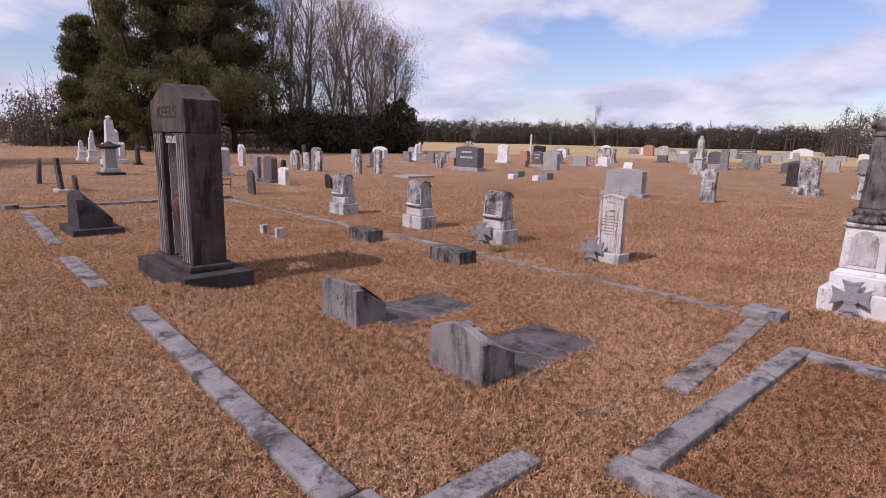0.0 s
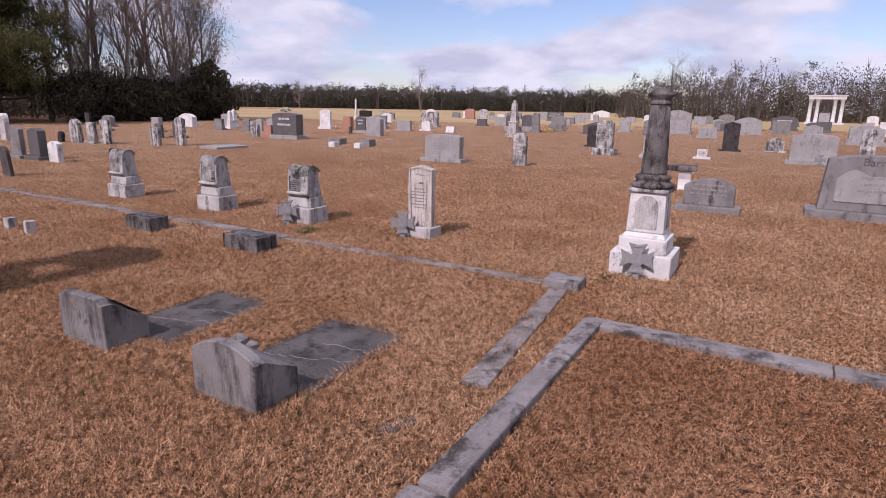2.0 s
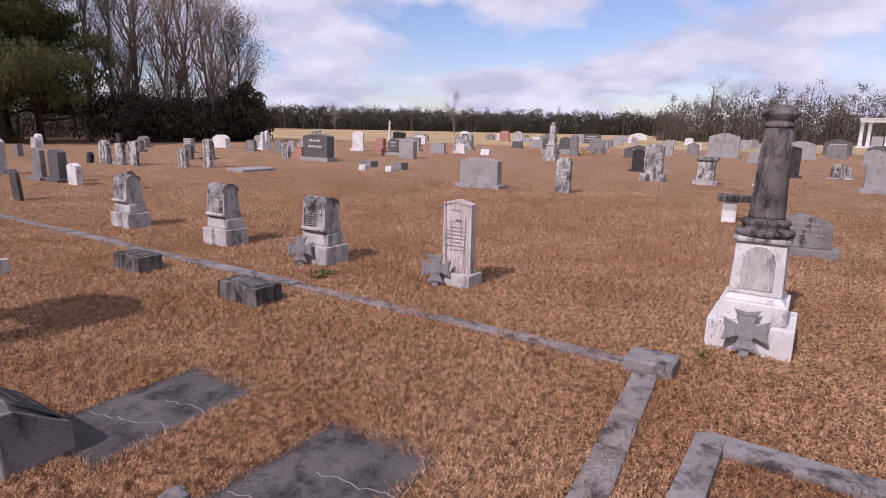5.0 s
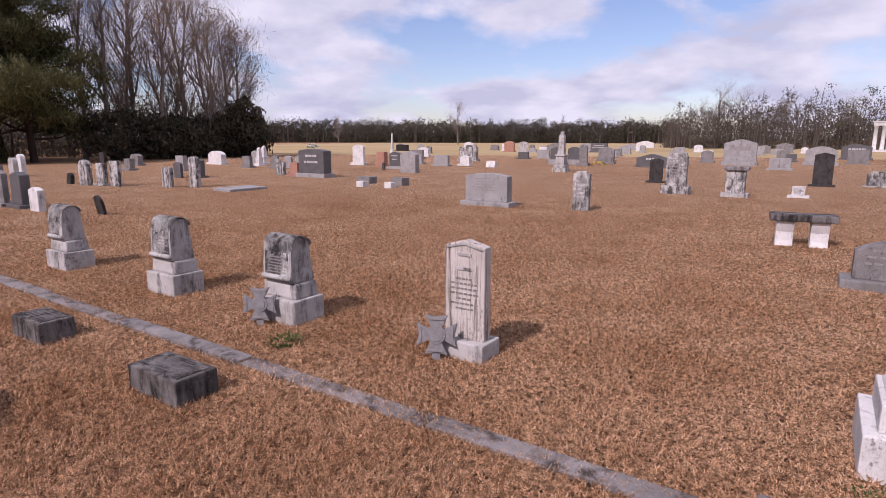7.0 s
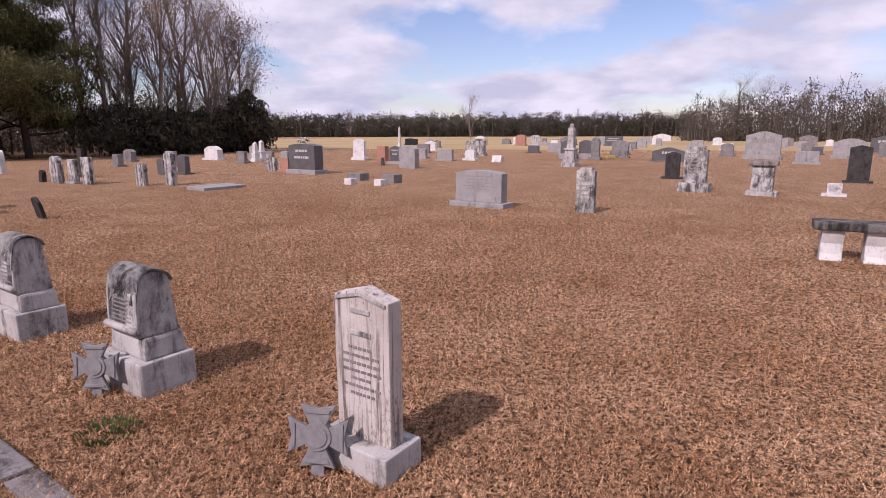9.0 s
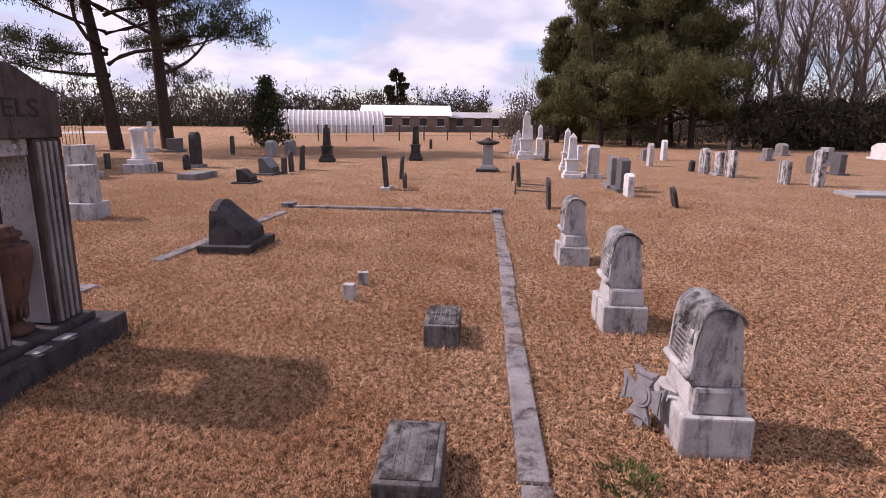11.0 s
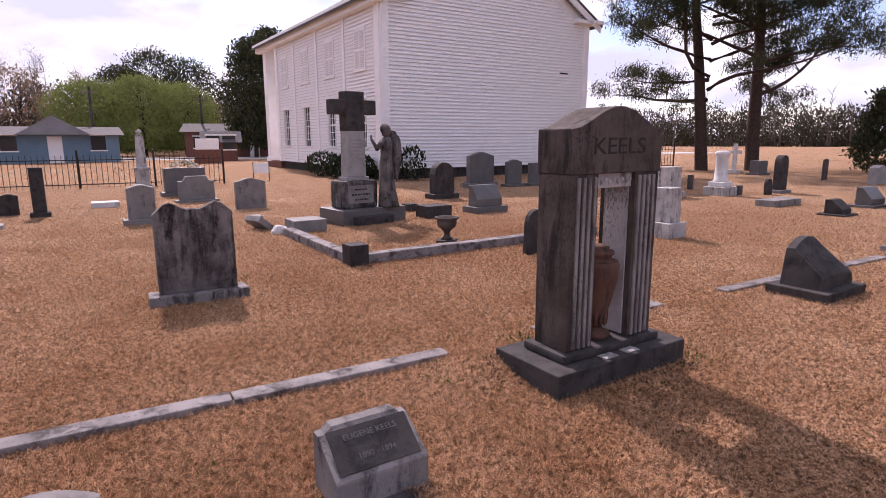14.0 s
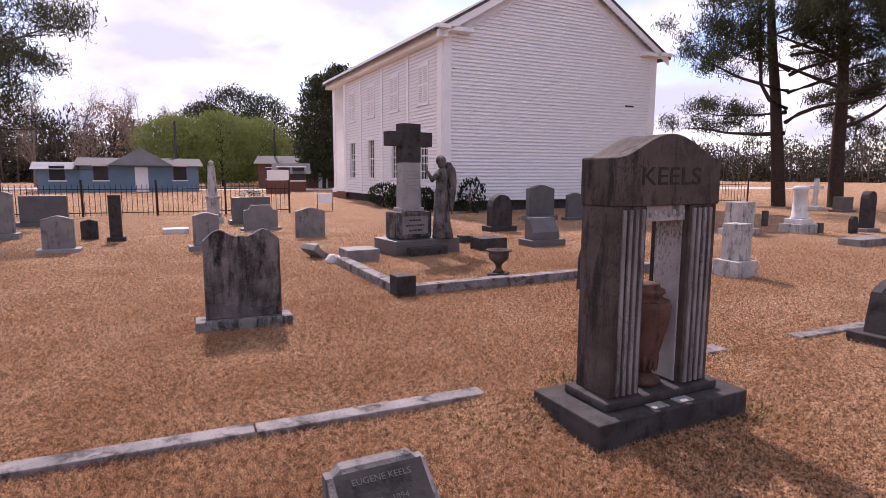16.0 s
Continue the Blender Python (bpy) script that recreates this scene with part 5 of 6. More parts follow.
def angel():
    """A draped standing statue with folded wings, one arm stretched to the cross."""
    bm = bmesh.new()
    seg, rings = 28, []
    prof = [(0.0, 0.235, 0.20), (0.05, 0.225, 0.19), (0.30, 0.19, 0.165), (0.60, 0.165, 0.14), (0.85, 0.155, 0.125), (0.98, 0.125, 0.105), (1.10, 0.14, 0.11), (1.24, 0.155, 0.10), (1.31, 0.12, 0.085), (1.35, 0.055, 0.055), (1.39, 0.05, 0.055)]
    for z, rx, ry in prof:
        lean_x = 0.05 * math.sin(z * 2.2)
        ring = []
        for i in range(seg):
            a = 2 * math.pi * i / seg
            fold = 1 + (0.07 * math.sin(9 * a + z * 2.5) + 0.04 * math.sin(15 * a)) * max(0, 1 - z / 1.1)
            ring.append(bm.verts.new((lean_x + rx * fold * math.cos(a), ry * fold * math.sin(a), z)))
        rings.append(ring)
    for a, b in zip(rings, rings[1:]):
        for i in range(seg):
            bm.faces.new((a[i], a[(i + 1) % seg], b[(i + 1) % seg], b[i]))
    bm.faces.new(rings[0][::-1]); bm.faces.new(rings[-1])
    sphere = lambda p, s, r=0.0: bmesh.ops.create_uvsphere(bm, u_segments=14, v_segments=10, radius=1, matrix=Matrix.Translation(p) @ Matrix.Rotation(r, 4, "Y") @ Matrix.Diagonal((*s, 1)))
    sphere((0.05, -0.03, 1.46), (0.085, 0.10, 0.115))
    sphere((0.04, 0.04, 1.49), (0.10, 0.095, 0.10))
    sphere((0.02, 0.07, 1.40), (0.06, 0.05, 0.06))
    def limb(a, b, r0, r1):
        a, b = Vector(a), Vector(b)
        m = Matrix.Translation((a + b) / 2) @ (b - a).to_track_quat("Z", "Y").to_matrix().to_4x4()
        bmesh.ops.create_cone(bm, cap_ends=True, segments=12, radius1=r0, radius2=r1, depth=(b - a).length, matrix=m)
        sphere(b, (r1, r1, r1))
    limb((0.15, -0.02, 1.25), (0.36, -0.10, 1.12), 0.06, 0.045)
    limb((0.36, -0.10, 1.12), (0.52, -0.14, 1.28), 0.045, 0.028)
    sphere((0.54, -0.15, 1.33), (0.025, 0.02, 0.05))
    limb((-0.13, -0.02, 1.25), (-0.18, -0.08, 0.98), 0.058, 0.045)
    limb((-0.18, -0.08, 0.98), (-0.06, -0.17, 0.86), 0.045, 0.03)
    for v in bm.verts:
        v.co.x *= -0.88
    # two folded wings behind the shoulders, rising above them and narrowing to a point at the knee
    for y0, grow in ((-0.02, 1.0), (0.10, 1.06)):
        rim = [(0.06, 1.22), (0.10, 1.36), (0.17, 1.44), (0.25, 1.43), (0.30, 1.33), (0.315, 1.15), (0.30, 0.95), (0.26, 0.72), (0.20, 0.52), (0.17, 0.66), (0.14, 0.85), (0.10, 1.02)]
        prism([(x * grow, z * grow - 0.06) for x, z in rim], 0.035, 0.008, y0=y0, bm=bm)
    bmesh.ops.recalc_face_normals(bm, faces=bm.faces)
    ob = part("angel_statue", bm, M["pitted"], None, smooth=True)
    ob.matrix_world = pose(-9.42, 1.40, 0.30, 0, 0, RZ + 188) @ Matrix.Diagonal((1.05, 1.05, 1.05, 1))
    tagged(ob, "weathered dark stone angel statue with folded wings reaching to the cross", "statue")


angel()


def planter():
    t = thing("urn_planter", -7.2, 3.06, 0, "small dark cast urn planter on a square foot", "planter")
    part("foot", boxed(0, 0, -0.02, 0.30, 0.30, 0.06, 0.01), M["dark"], t)
    part("bowl", lathe([(0.10, 0.04), (0.06, 0.09), (0.045, 0.14), (0.07, 0.19), (0.15, 0.26), (0.165, 0.33), (0.15, 0.36), (0.20, 0.39), (0.205, 0.41), (0.17, 0.41), (0.14, 0.35)], 20), M["monument"], t, smooth=True)


planter()


def broken_slab():
    t = thing("broken_slab", -8.0, -0.62, RZ + 20, "broken grey slab leaning on a white rock", "grave slab", lean=0, tip=-38)
    part("slab", boxed(0, 0, -0.05, 0.7, 0.45, 0.12, 0.015), M["grey"], t)
    bm = bmesh.new()
    bmesh.ops.create_icosphere(bm, subdivisions=2, radius=0.14)
    for v in bm.verts:
        v.co *= 1 + 0.3 * noise.noise(v.co * 9)
        v.co.z = v.co.z * 0.7 + 0.06
    r = part("rock", bm, M["marble_clean"], None)
    r.matrix_world = pose(-7.45, -0.05, 0, 0, 0, 30)
    tagged(r, "small white broken rock at the coping's end", "rock")


broken_slab()


def spray(x, y, z, mat, label, n=46, size=0.28, seed=1):
    """Flowers: many small petals on a low dome."""
    rnd = random.Random(seed)
    t = thing("flower_spray", x, y, RZ, label, "flowers", "flower sprays", z=z)
    bm, bl = bmesh.new(), bmesh.new()
    for i in range(n):
        a, r = rnd.uniform(0, 6.28), rnd.uniform(0, 1) ** 0.5
        p = Vector((r * size * math.cos(a) * 1.5, r * size * 0.5 * math.sin(a), 0.05 + size * 0.6 * (1 - r * r)))
        b = bm if i % 3 else bl
        for k in range(5):
            q = Euler((rnd.uniform(-0.9, 0.9), rnd.uniform(-0.9, 0.9), k * 1.256)).to_matrix()
            vs = [b.verts.new(p + q @ Vector(v)) for v in ((0, 0, 0), (0.05, 0.022, 0.01), (0.065, 0, 0.0), (0.05, -0.022, 0.01))]
            b.faces.new(vs)
    part("petals", bm, M[mat], t)
    part("leaves", bl, M["weed"], t)


spray(-13.76, -6.41, 0.82, "petal_white", "white and green silk flower spray on a gravestone", 60, 0.30, 3)
spray(0.95, 26.2, 1.09, "petal_white", "pale flower spray on a dark gravestone", 40, 0.25, 4)
spray(0.7, 28.4, 0.0, "petal_yellow", "yellow and white flowers beside a gravestone", 40, 0.3, 5)
spray(16.9, 33.5, 0.0, "petal_yellow", "yellow flowers in a vase by a gravestone", 40, 0.3, 6)
spray(33.0, 33.5, 0.0, "petal_yellow", "yellow flowers on a gravestone", 40, 0.35, 7)
spray(50.0, 31.0, 0.0, "petal_yellow", "yellow flowers on a gravestone", 40, 0.35, 8)


def far_rows():
    """Small stones of the farthest rows."""
    rnd = random.Random(44)
    for row in range(6):
        for k in range(9):
            yw = -8 - 6.2 * k - rnd.uniform(0, 4)
            di = 38 + row * 8 + rnd.uniform(-3, 3)
            x, y = 0.5 - math.sin(radians(yw)) * di, 0.3 + math.cos(radians(yw)) * di
            tablet(x, y, rnd.uniform(0.6, 1.3), 0.22, rnd.uniform(0.5, 0.95), rnd.choice(("grey", "lightgrey", "lightgrey", "slate", "marble_clean")), rnd.choice(("serp", "flat", "arch")), 0.10, group="far rows of graves")


far_rows()

# ---- the white church ----
CD = 24.0
church_o = Vector((1.78 - 0.951 * CD, 5.02 - 0.309 * CD))     # its nearest corner
CW, CL, CH, CR = 0.488 * CD, 0.563 * CD, 7.35, 3.4            # gable width, length of wall, eave height, rise of the gable


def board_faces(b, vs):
    """A lapped board: lower strip and underside toned for lap shadow, plain face."""
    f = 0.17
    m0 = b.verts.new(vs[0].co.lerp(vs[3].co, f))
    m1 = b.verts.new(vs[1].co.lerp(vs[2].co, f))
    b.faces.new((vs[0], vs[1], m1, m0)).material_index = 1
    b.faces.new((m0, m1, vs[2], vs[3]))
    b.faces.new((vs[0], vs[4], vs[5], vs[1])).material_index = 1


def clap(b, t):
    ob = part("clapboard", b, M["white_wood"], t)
    ob.data.materials.append(M["lap_shade"])


def church():
    t = new("church")
    t.matrix_world = Matrix(((U.x, -V.x, 0, church_o.x), (U.y, -V.y, 0, church_o.y), (0, 0, 1, 0), (0, 0, 0, 1)))
    # local x runs along the gable wall, y along the side wall, away from the graves
    tagged(t, "two-storey white clapboard church with portico columns and dark shingle roof", "church")
    z0 = 0.45
    # inner shell with the window openings cut through
    side = part("side_wall", bmesh.new(), M["white_wood"], t)
    bm = bmesh.new()
    win_y = [CL * f for f in (0.135, 0.385, 0.635, 0.88)]
    ww, wz0, wz1 = 1.0, 1.35, 3.35
    edges = [0.0]
    for y in win_y:
        edges += [y - ww / 2, y + ww / 2]
    edges.append(CL)
    for i in range(0, len(edges), 2):
        a, b = edges[i], edges[i + 1]
        box(bm, 0.10, (a + b) / 2, z0, 0.2, b - a, CH - z0)
    for y in win_y:
        box(bm, 0.10, y, z0, 0.2, ww, wz0 - z0)
        box(bm, 0.10, y, wz1, 0.2, ww, CH - wz1)
    bm.to_mesh(side.data); bm.free()
    gable = [(0.2, z0), (CW, z0), (CW, CH), (CW / 2, CH + CR), (0.2, CH + CR * 0.4 / CW)]
    part("gable_wall", prism(gable, 0.2, 0.0, y0=0.0), M["white_wood"], t)
    part("far_wall", boxed(CW - 0.1, CL / 2, z0, 0.2, CL - 0.42, CH - z0), M["white_wood"], t)
    part("front_wall", prism(gable, 0.2, 0.0, y0=CL - 0.2), M["white_wood"], t)
    part("inside_floor", boxed(CW / 2, CL / 2, z0, CW - 0.5, CL - 0.5, 0.1), M["barn"], t)
    # the shadow below the siding is put into the foundation's dark colour
    part("foundation", boxed(CW / 2, CL / 2, -0.1, CW - 0.35, CL - 0.35, z0 + 0.1), M["dark"], t, "low masonry foundation coloured dark for the shadow below the siding")
    # clapboards
    step = 0.15
    tilt = 0.014
    n = int((CH + CR - z0) / step)
    for k in range(n):
        z = z0 + k * step
        h = z + step
        if z > CH:
            f = (z - CH) / CR
            x0, x1 = CW / 2 * f, CW - CW / 2 * f
        else:
            x0, x1 = 0.0, CW
        if x1 - x0 > 0.5:
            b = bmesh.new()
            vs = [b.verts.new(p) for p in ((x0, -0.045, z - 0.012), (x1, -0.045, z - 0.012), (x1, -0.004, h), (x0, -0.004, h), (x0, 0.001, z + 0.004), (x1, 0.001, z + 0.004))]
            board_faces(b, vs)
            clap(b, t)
        if z < CH - 0.4:
            if z + step > wz0 - 0.1 and z < wz1 + 0.08:
                spans = [(edges[i], edges[i + 1]) for i in range(0, len(edges), 2)]
            else:
                spans = [(0.0, CL)]
            for a, c in spans:
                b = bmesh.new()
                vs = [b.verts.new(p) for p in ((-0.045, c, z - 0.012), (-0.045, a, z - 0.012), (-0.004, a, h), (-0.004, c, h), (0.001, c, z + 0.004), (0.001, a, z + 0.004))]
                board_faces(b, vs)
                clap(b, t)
    # corner boards and pilasters
    part("corner_board", boxed(-0.035, 0.19, z0 - 0.02, 0.07, 0.42, CH - z0 - 0.35), M["white_wood"], t)
    part("corner_board", boxed(0.18, -0.035, z0 - 0.02, 0.36, 0.07, CH - z0 - 0.2), M["white_wood"], t)
    part("corner_board", boxed(CW - 0.18, -0.035, z0 - 0.02, 0.36, 0.07, CH - z0 - 0.2), M["white_wood"], t)
    for f in (0.26, 0.51, 0.76):
        part("pilaster", boxed(-0.035, CL * f, z0 - 0.02, 0.07, 0.22, CH - z0 - 0.4), M["white_wood"], t)
    part("corner_board", boxed(-0.035, CL - 0.2, z0 - 0.02, 0.06, 0.42, CH - z0 - 0.4), M["white_wood"], t)
    # windows: dark sashes below, closed louvred shutters above
    for y in win_y:
        w = part("window", boxed(0.10, y, wz0, 0.02, ww, wz1 - wz0), M["pane"], t, "tall dark sash window with white glazing bars")
        for dy in (-ww / 2 + 0.04, ww / 2 - 0.04):
            part("frame", boxed(0.05, y + dy, wz0, 0.11, 0.08, wz1 - wz0), M["white_wood"], w)
        for dy in (-0.15, 0.15):
            part("glazing_bar", boxed(0.075, y + dy, wz0, 0.03, 0.028, wz1 - wz0), M["white_wood"], w)
        for k in range(1, 6):
            part("glazing_bar", boxed(0.078, y, wz0 + (wz1 - wz0) * k / 6 - 0.014, 0.03, ww - 0.16, 0.06 if k == 3 else 0.028), M["white_wood"], w)
        part("sill", boxed(-0.02, y, wz0 - 0.08, 0.14, ww + 0.24, 0.08, 0.01), M["white_wood"], w)
        part("head_casing", boxed(-0.015, y, wz1, 0.07, ww + 0.16, 0.12, 0.01), M["white_wood"], w)
        s0, s1 = 4.65, 6.25
        sh = part("shutter", boxed(-0.025, y, s0 - 0.06, 0.05, ww + 0.1, s1 - s0 + 0.12, 0.008), M["white_wood"], t, "closed white louvred shutters")
        part("sill", boxed(-0.04, y, s0 - 0.14, 0.12, ww + 0.3, 0.07, 0.01), M["white_wood"], sh)
        for dy in (-0.26, 0.26):
            for half in (0, 1):
                bm = bmesh.new()
                zz = s0 + half * (s1 - s0) / 2
                for k in range(8):
                    c = zz + 0.06 + k * ((s1 - s0) / 2 - 0.1) / 8
                    m = Matrix.Translation((-0.058, y + dy, c)) @ Matrix.Rotation(radians(35), 4, "Y") @ Matrix.Diagonal((0.012, 0.36, 0.07, 1))
                    bmesh.ops.create_cube(bm, size=1, matrix=m)
                part("louvre_panel", bm, M["shutter"], sh)
    # eaves, roof over wall and portico
    over = 2.9
    part("cornice", boxed(-0.16, (CL + over) / 2 - 0.2, CH - 0.40, 0.38, CL + over + 0.4, 0.30, 0.02), M["white_wood"], t)
    part("cornice", boxed(-0.22, (CL + over) / 2 - 0.25, CH - 0.10, 0.60, CL + over + 0.6, 0.16, 0.02), M["white_wood"], t)
    part("cornice_return", boxed(0.45, -0.20, CH - 0.12, 1.5, 0.40, 0.17, 0.02), M["white_wood"], t)
    part("cornice_return", boxed(CW - 0.35, -0.20, CH - 0.12, 1.5, 0.40, 0.17, 0.02), M["white_wood"], t)
    part("cornice", boxed(CW + 0.22, (CL + over) / 2 - 0.25, CH - 0.10, 0.60, CL + over + 0.6, 0.16, 0.02), M["white_wood"], t)
    for s in (0, 1):
        def q(x, dz):
            xx = x if s == 0 else CW - x
            return (xx, CH + dz + CR * x / (CW / 2))
        part("roof_slope", prism([q(-0.55, 0.10), q(CW / 2, 0.10), q(CW / 2, 0.22), q(-0.55, 0.22)], CL + over + 0.6, 0.0, y0=-0.42), M["roof"], t, "dark shingle roof slope")
        part("rake_board", prism([q(-0.45, -0.22), q(CW / 2, -0.22), q(CW / 2, 0.09), q(-0.45, 0.09)], 0.06, 0.0, y0=-0.40), M["white_wood"], t)
        part("frieze_board", prism([q(0.0, -0.52), q(CW / 2, -0.52), q(CW / 2, -0.10), q(0.0, -0.10)], 0.05, 0.0, y0=-0.045), M["white_wood"], t)
    for k in range(4):
        x = 0.34 + k * (CW - 0.68) / 3
        c = part("portico_column", boxed(x, CL + 2.35, 0.55, 0.62, 0.62, CH - 0.95, 0.01), M["white_wood"], t, "square white portico column")
        part("column_base", boxed(x, CL + 2.35, 0.35, 0.80, 0.80, 0.26, 0.02), M["white_wood"], c)
    part("porch_floor", boxed(CW / 2, CL + 1.4, -0.05, CW, 2.9, 0.45, 0.02), M["brick"], t)
    part("portico_beam", boxed(CW / 2, CL + 2.35, CH - 0.45, CW - 0.05, 0.6, 0.36), M["white_wood"], t)
    # a missing strip of clapboard: its shade laid on as a dark bar
    part("gap", boxed(CW * 0.86, -0.045, 4.80, 0.55, 0.012, 0.07), M["pane"], t, "dark strip for the shade where a board has slipped")


church()


def shrub(x, y, r, h, mat="bush", n=900, seed=0, label="clipped dark evergreen shrub by the church wall", bare=False):
    rnd = random.Random(seed)
    t = thing("shrub", x, y, 0, label, "shrub", "church shrubs")
    bm = bmesh.new()
    for i in range(n):
        d = Vector((rnd.gauss(0, 1), rnd.gauss(0, 1), rnd.gauss(0, 1))).normalized()
        k = rnd.uniform(0.75, 1.03) * (1 + 0.12 * noise.noise(d * 2.5 + Vector((seed, 0, 0))))
        p = Vector((d.x * r * k, d.y * r * k, h / 2 + d.z * h / 2 * k))
        q = Euler((rnd.uniform(0, 6), rnd.uniform(0, 6), 0)).to_matrix()
        s = rnd.uniform(0.05, 0.10)
        bm.faces.new([bm.verts.new(p + q @ Vector(c)) for c in ((-s, 0, 0), (0, -s * 0.5, 0), (s, 0, 0), (0, s * 0.5, 0))])
    part("leaves", bm, M[mat], t)
    bm = bmesh.new()
    for i in range(5):
        a = rnd.uniform(0, 6.28)
        m = Matrix.Translation((0.1 * math.cos(a), 0.1 * math.sin(a), h * 0.25)) @ Euler((rnd.uniform(-0.4, 0.4), rnd.uniform(-0.4, 0.4), 0)).to_matrix().to_4x4()
        bmesh.ops.create_cone(bm, cap_ends=True, segments=5, radius1=0.03, radius2=0.012, depth=h * 0.55, matrix=m)
    part("stems", bm, M["twig"], t)


def by_church(x, y):
    return church_o.x + U.x * x - V.x * y, church_o.y + U.y * x - V.y * y


shrub(*by_church(-0.9, 4.2), 0.85, 1.15, seed=1)
shrub(*by_church(-0.9, 2.3), 0.7, 1.0, seed=2)
shrub(*by_church(-0.6, 0.6), 0.6, 1.0, seed=3)
shrub(*by_church(0.9, -0.9), 0.6, 1.45, seed=4, n=600, label="dark bushy shrub at the church corner")


# ---- trees ----
def branch_mesh(rnd, height, spread, levels, trunk_r, first=0.25, kids=(5, 4, 4), ratio=(0.5, 0.55, 0.6), up=0.55, sides=5):
    """Tapered limbs, each a chain of short tubes; returns a mesh and the tips."""
    verts, faces, tips = [], [], []

    def limb(p, d, ln, r, level):
        steps = 6 if level == 0 else 4
        ring_prev = None
        pts = []
        for s in range(steps + 1):
            f = s / steps
            rr = max(0.006, r * (1 - 0.8 * f))
            ax = d.orthogonal().normalized()
            ay = d.cross(ax).normalized()
            n = sides if level == 0 else (4 if level == 1 else 3)
            base = len(verts)
            for i in range(n):
                a = 2 * math.pi * i / n
                verts.append(p + (ax * math.cos(a) + ay * math.sin(a)) * rr)
            if ring_prev is not None:
                for i in range(n):
                    faces.append((ring_prev + i, ring_prev + (i + 1) % n, base + (i + 1) % n, base + i))
            ring_prev = base
            pts.append((p.copy(), d.copy(), f))
            d = (d + Vector((rnd.uniform(-1, 1), rnd.uniform(-1, 1), rnd.uniform(-0.3, 0.9) * up)) * (0.10 if level == 0 else 0.22)).normalized()
            p = p + d * ln / steps
        if level >= levels:
            tips.append(p)
            return
        for k in range(kids[min(level, len(kids) - 1)]):
            f = first + (1 - first) * (k + rnd.uniform(0.2, 0.9)) / kids[min(level, len(kids) - 1)] if level == 0 else rnd.uniform(0.25, 1.0)
            q, dd, _ = pts[min(int(f * steps), steps)]
            a = rnd.uniform(0, 6.283)
            side = (dd.orthogonal().normalized() * math.cos(a) + dd.cross(dd.orthogonal().normalized()) * math.sin(a))
            nd = (dd * (1 - spread) + side * spread + Vector((0, 0, 0.25 * up))).normalized()
            limb(q, nd, ln * ratio[min(level, len(ratio) - 1)] * rnd.uniform(0.7, 1.15) * (1.0 if level else 1.15 - 0.5 * f), r * 0.5 * (1.05 - 0.5 * f), level + 1)

    limb(Vector((0, 0, -0.2)), Vector((0, 0, 1)), height, trunk_r, 0)
    return verts, faces, tips


def raw_mesh(name, verts, faces, mat, smooth=True):
    me = bpy.data.meshes.new(name)
    me.from_pydata([tuple(v) for v in verts], [], faces)
    me.materials.append(mat)
    if smooth:
        me.polygons.foreach_set("use_smooth", [True] * len(me.polygons))
    me.update()
    return me


def leaf_cloud(rnd, centres, radius, per, size, flat=0.7, long=1.0):
    verts, faces = [], []
    for c in centres:
        for i in range(per):
            d = Vector((rnd.gauss(0, 1), rnd.gauss(0, 1), rnd.gauss(0, 1) * flat)) * radius * 0.5
            p = Vector(c) + d
            q = Euler((rnd.uniform(0, 6.3), rnd.uniform(0, 6.3), rnd.uniform(0, 6.3))).to_matrix()
            s = size * rnd.uniform(0.6, 1.3)
            b = len(verts)
            verts += [p + q @ Vector((-s * long, -s * 0.35, 0)), p + q @ Vector((s * long, 0, 0)), p + q @ Vector((-s * long, s * 0.35, 0))]
            faces.append((b, b + 1, b + 2))
    return verts, faces


def bare_tree(x, y, h, seed, buds="", label="tall leafless tree with fine upright grey branches", spread=0.42, name="bare_tree", kids=(13, 7, 5)):
    rnd = random.Random(seed)
    t = thing(name, x, y, rnd.uniform(0, 360), label, "tree", "bare trees")
    v, f, tips = branch_mesh(rnd, h, spread, 3, h * 0.017, 0.18, kids, (0.41, 0.5, 0.5), 0.9)
    o = new("trunk", raw_mesh("trunk", v, f, M["twig"])); o.parent = t
    lv, lf = leaf_cloud(rnd, tips, 1.0, 6, 0.022, 1.2, 13.0)
    o = new("crown", raw_mesh("crown", lv, lf, M["twig"], False)); o.parent = t
    if buds:
        lv, lf = leaf_cloud(rnd, tips, 0.5, 5, 0.09)
        o = new("foliage", raw_mesh("foliage", lv, lf, M[buds], False)); o.parent = t
    return t


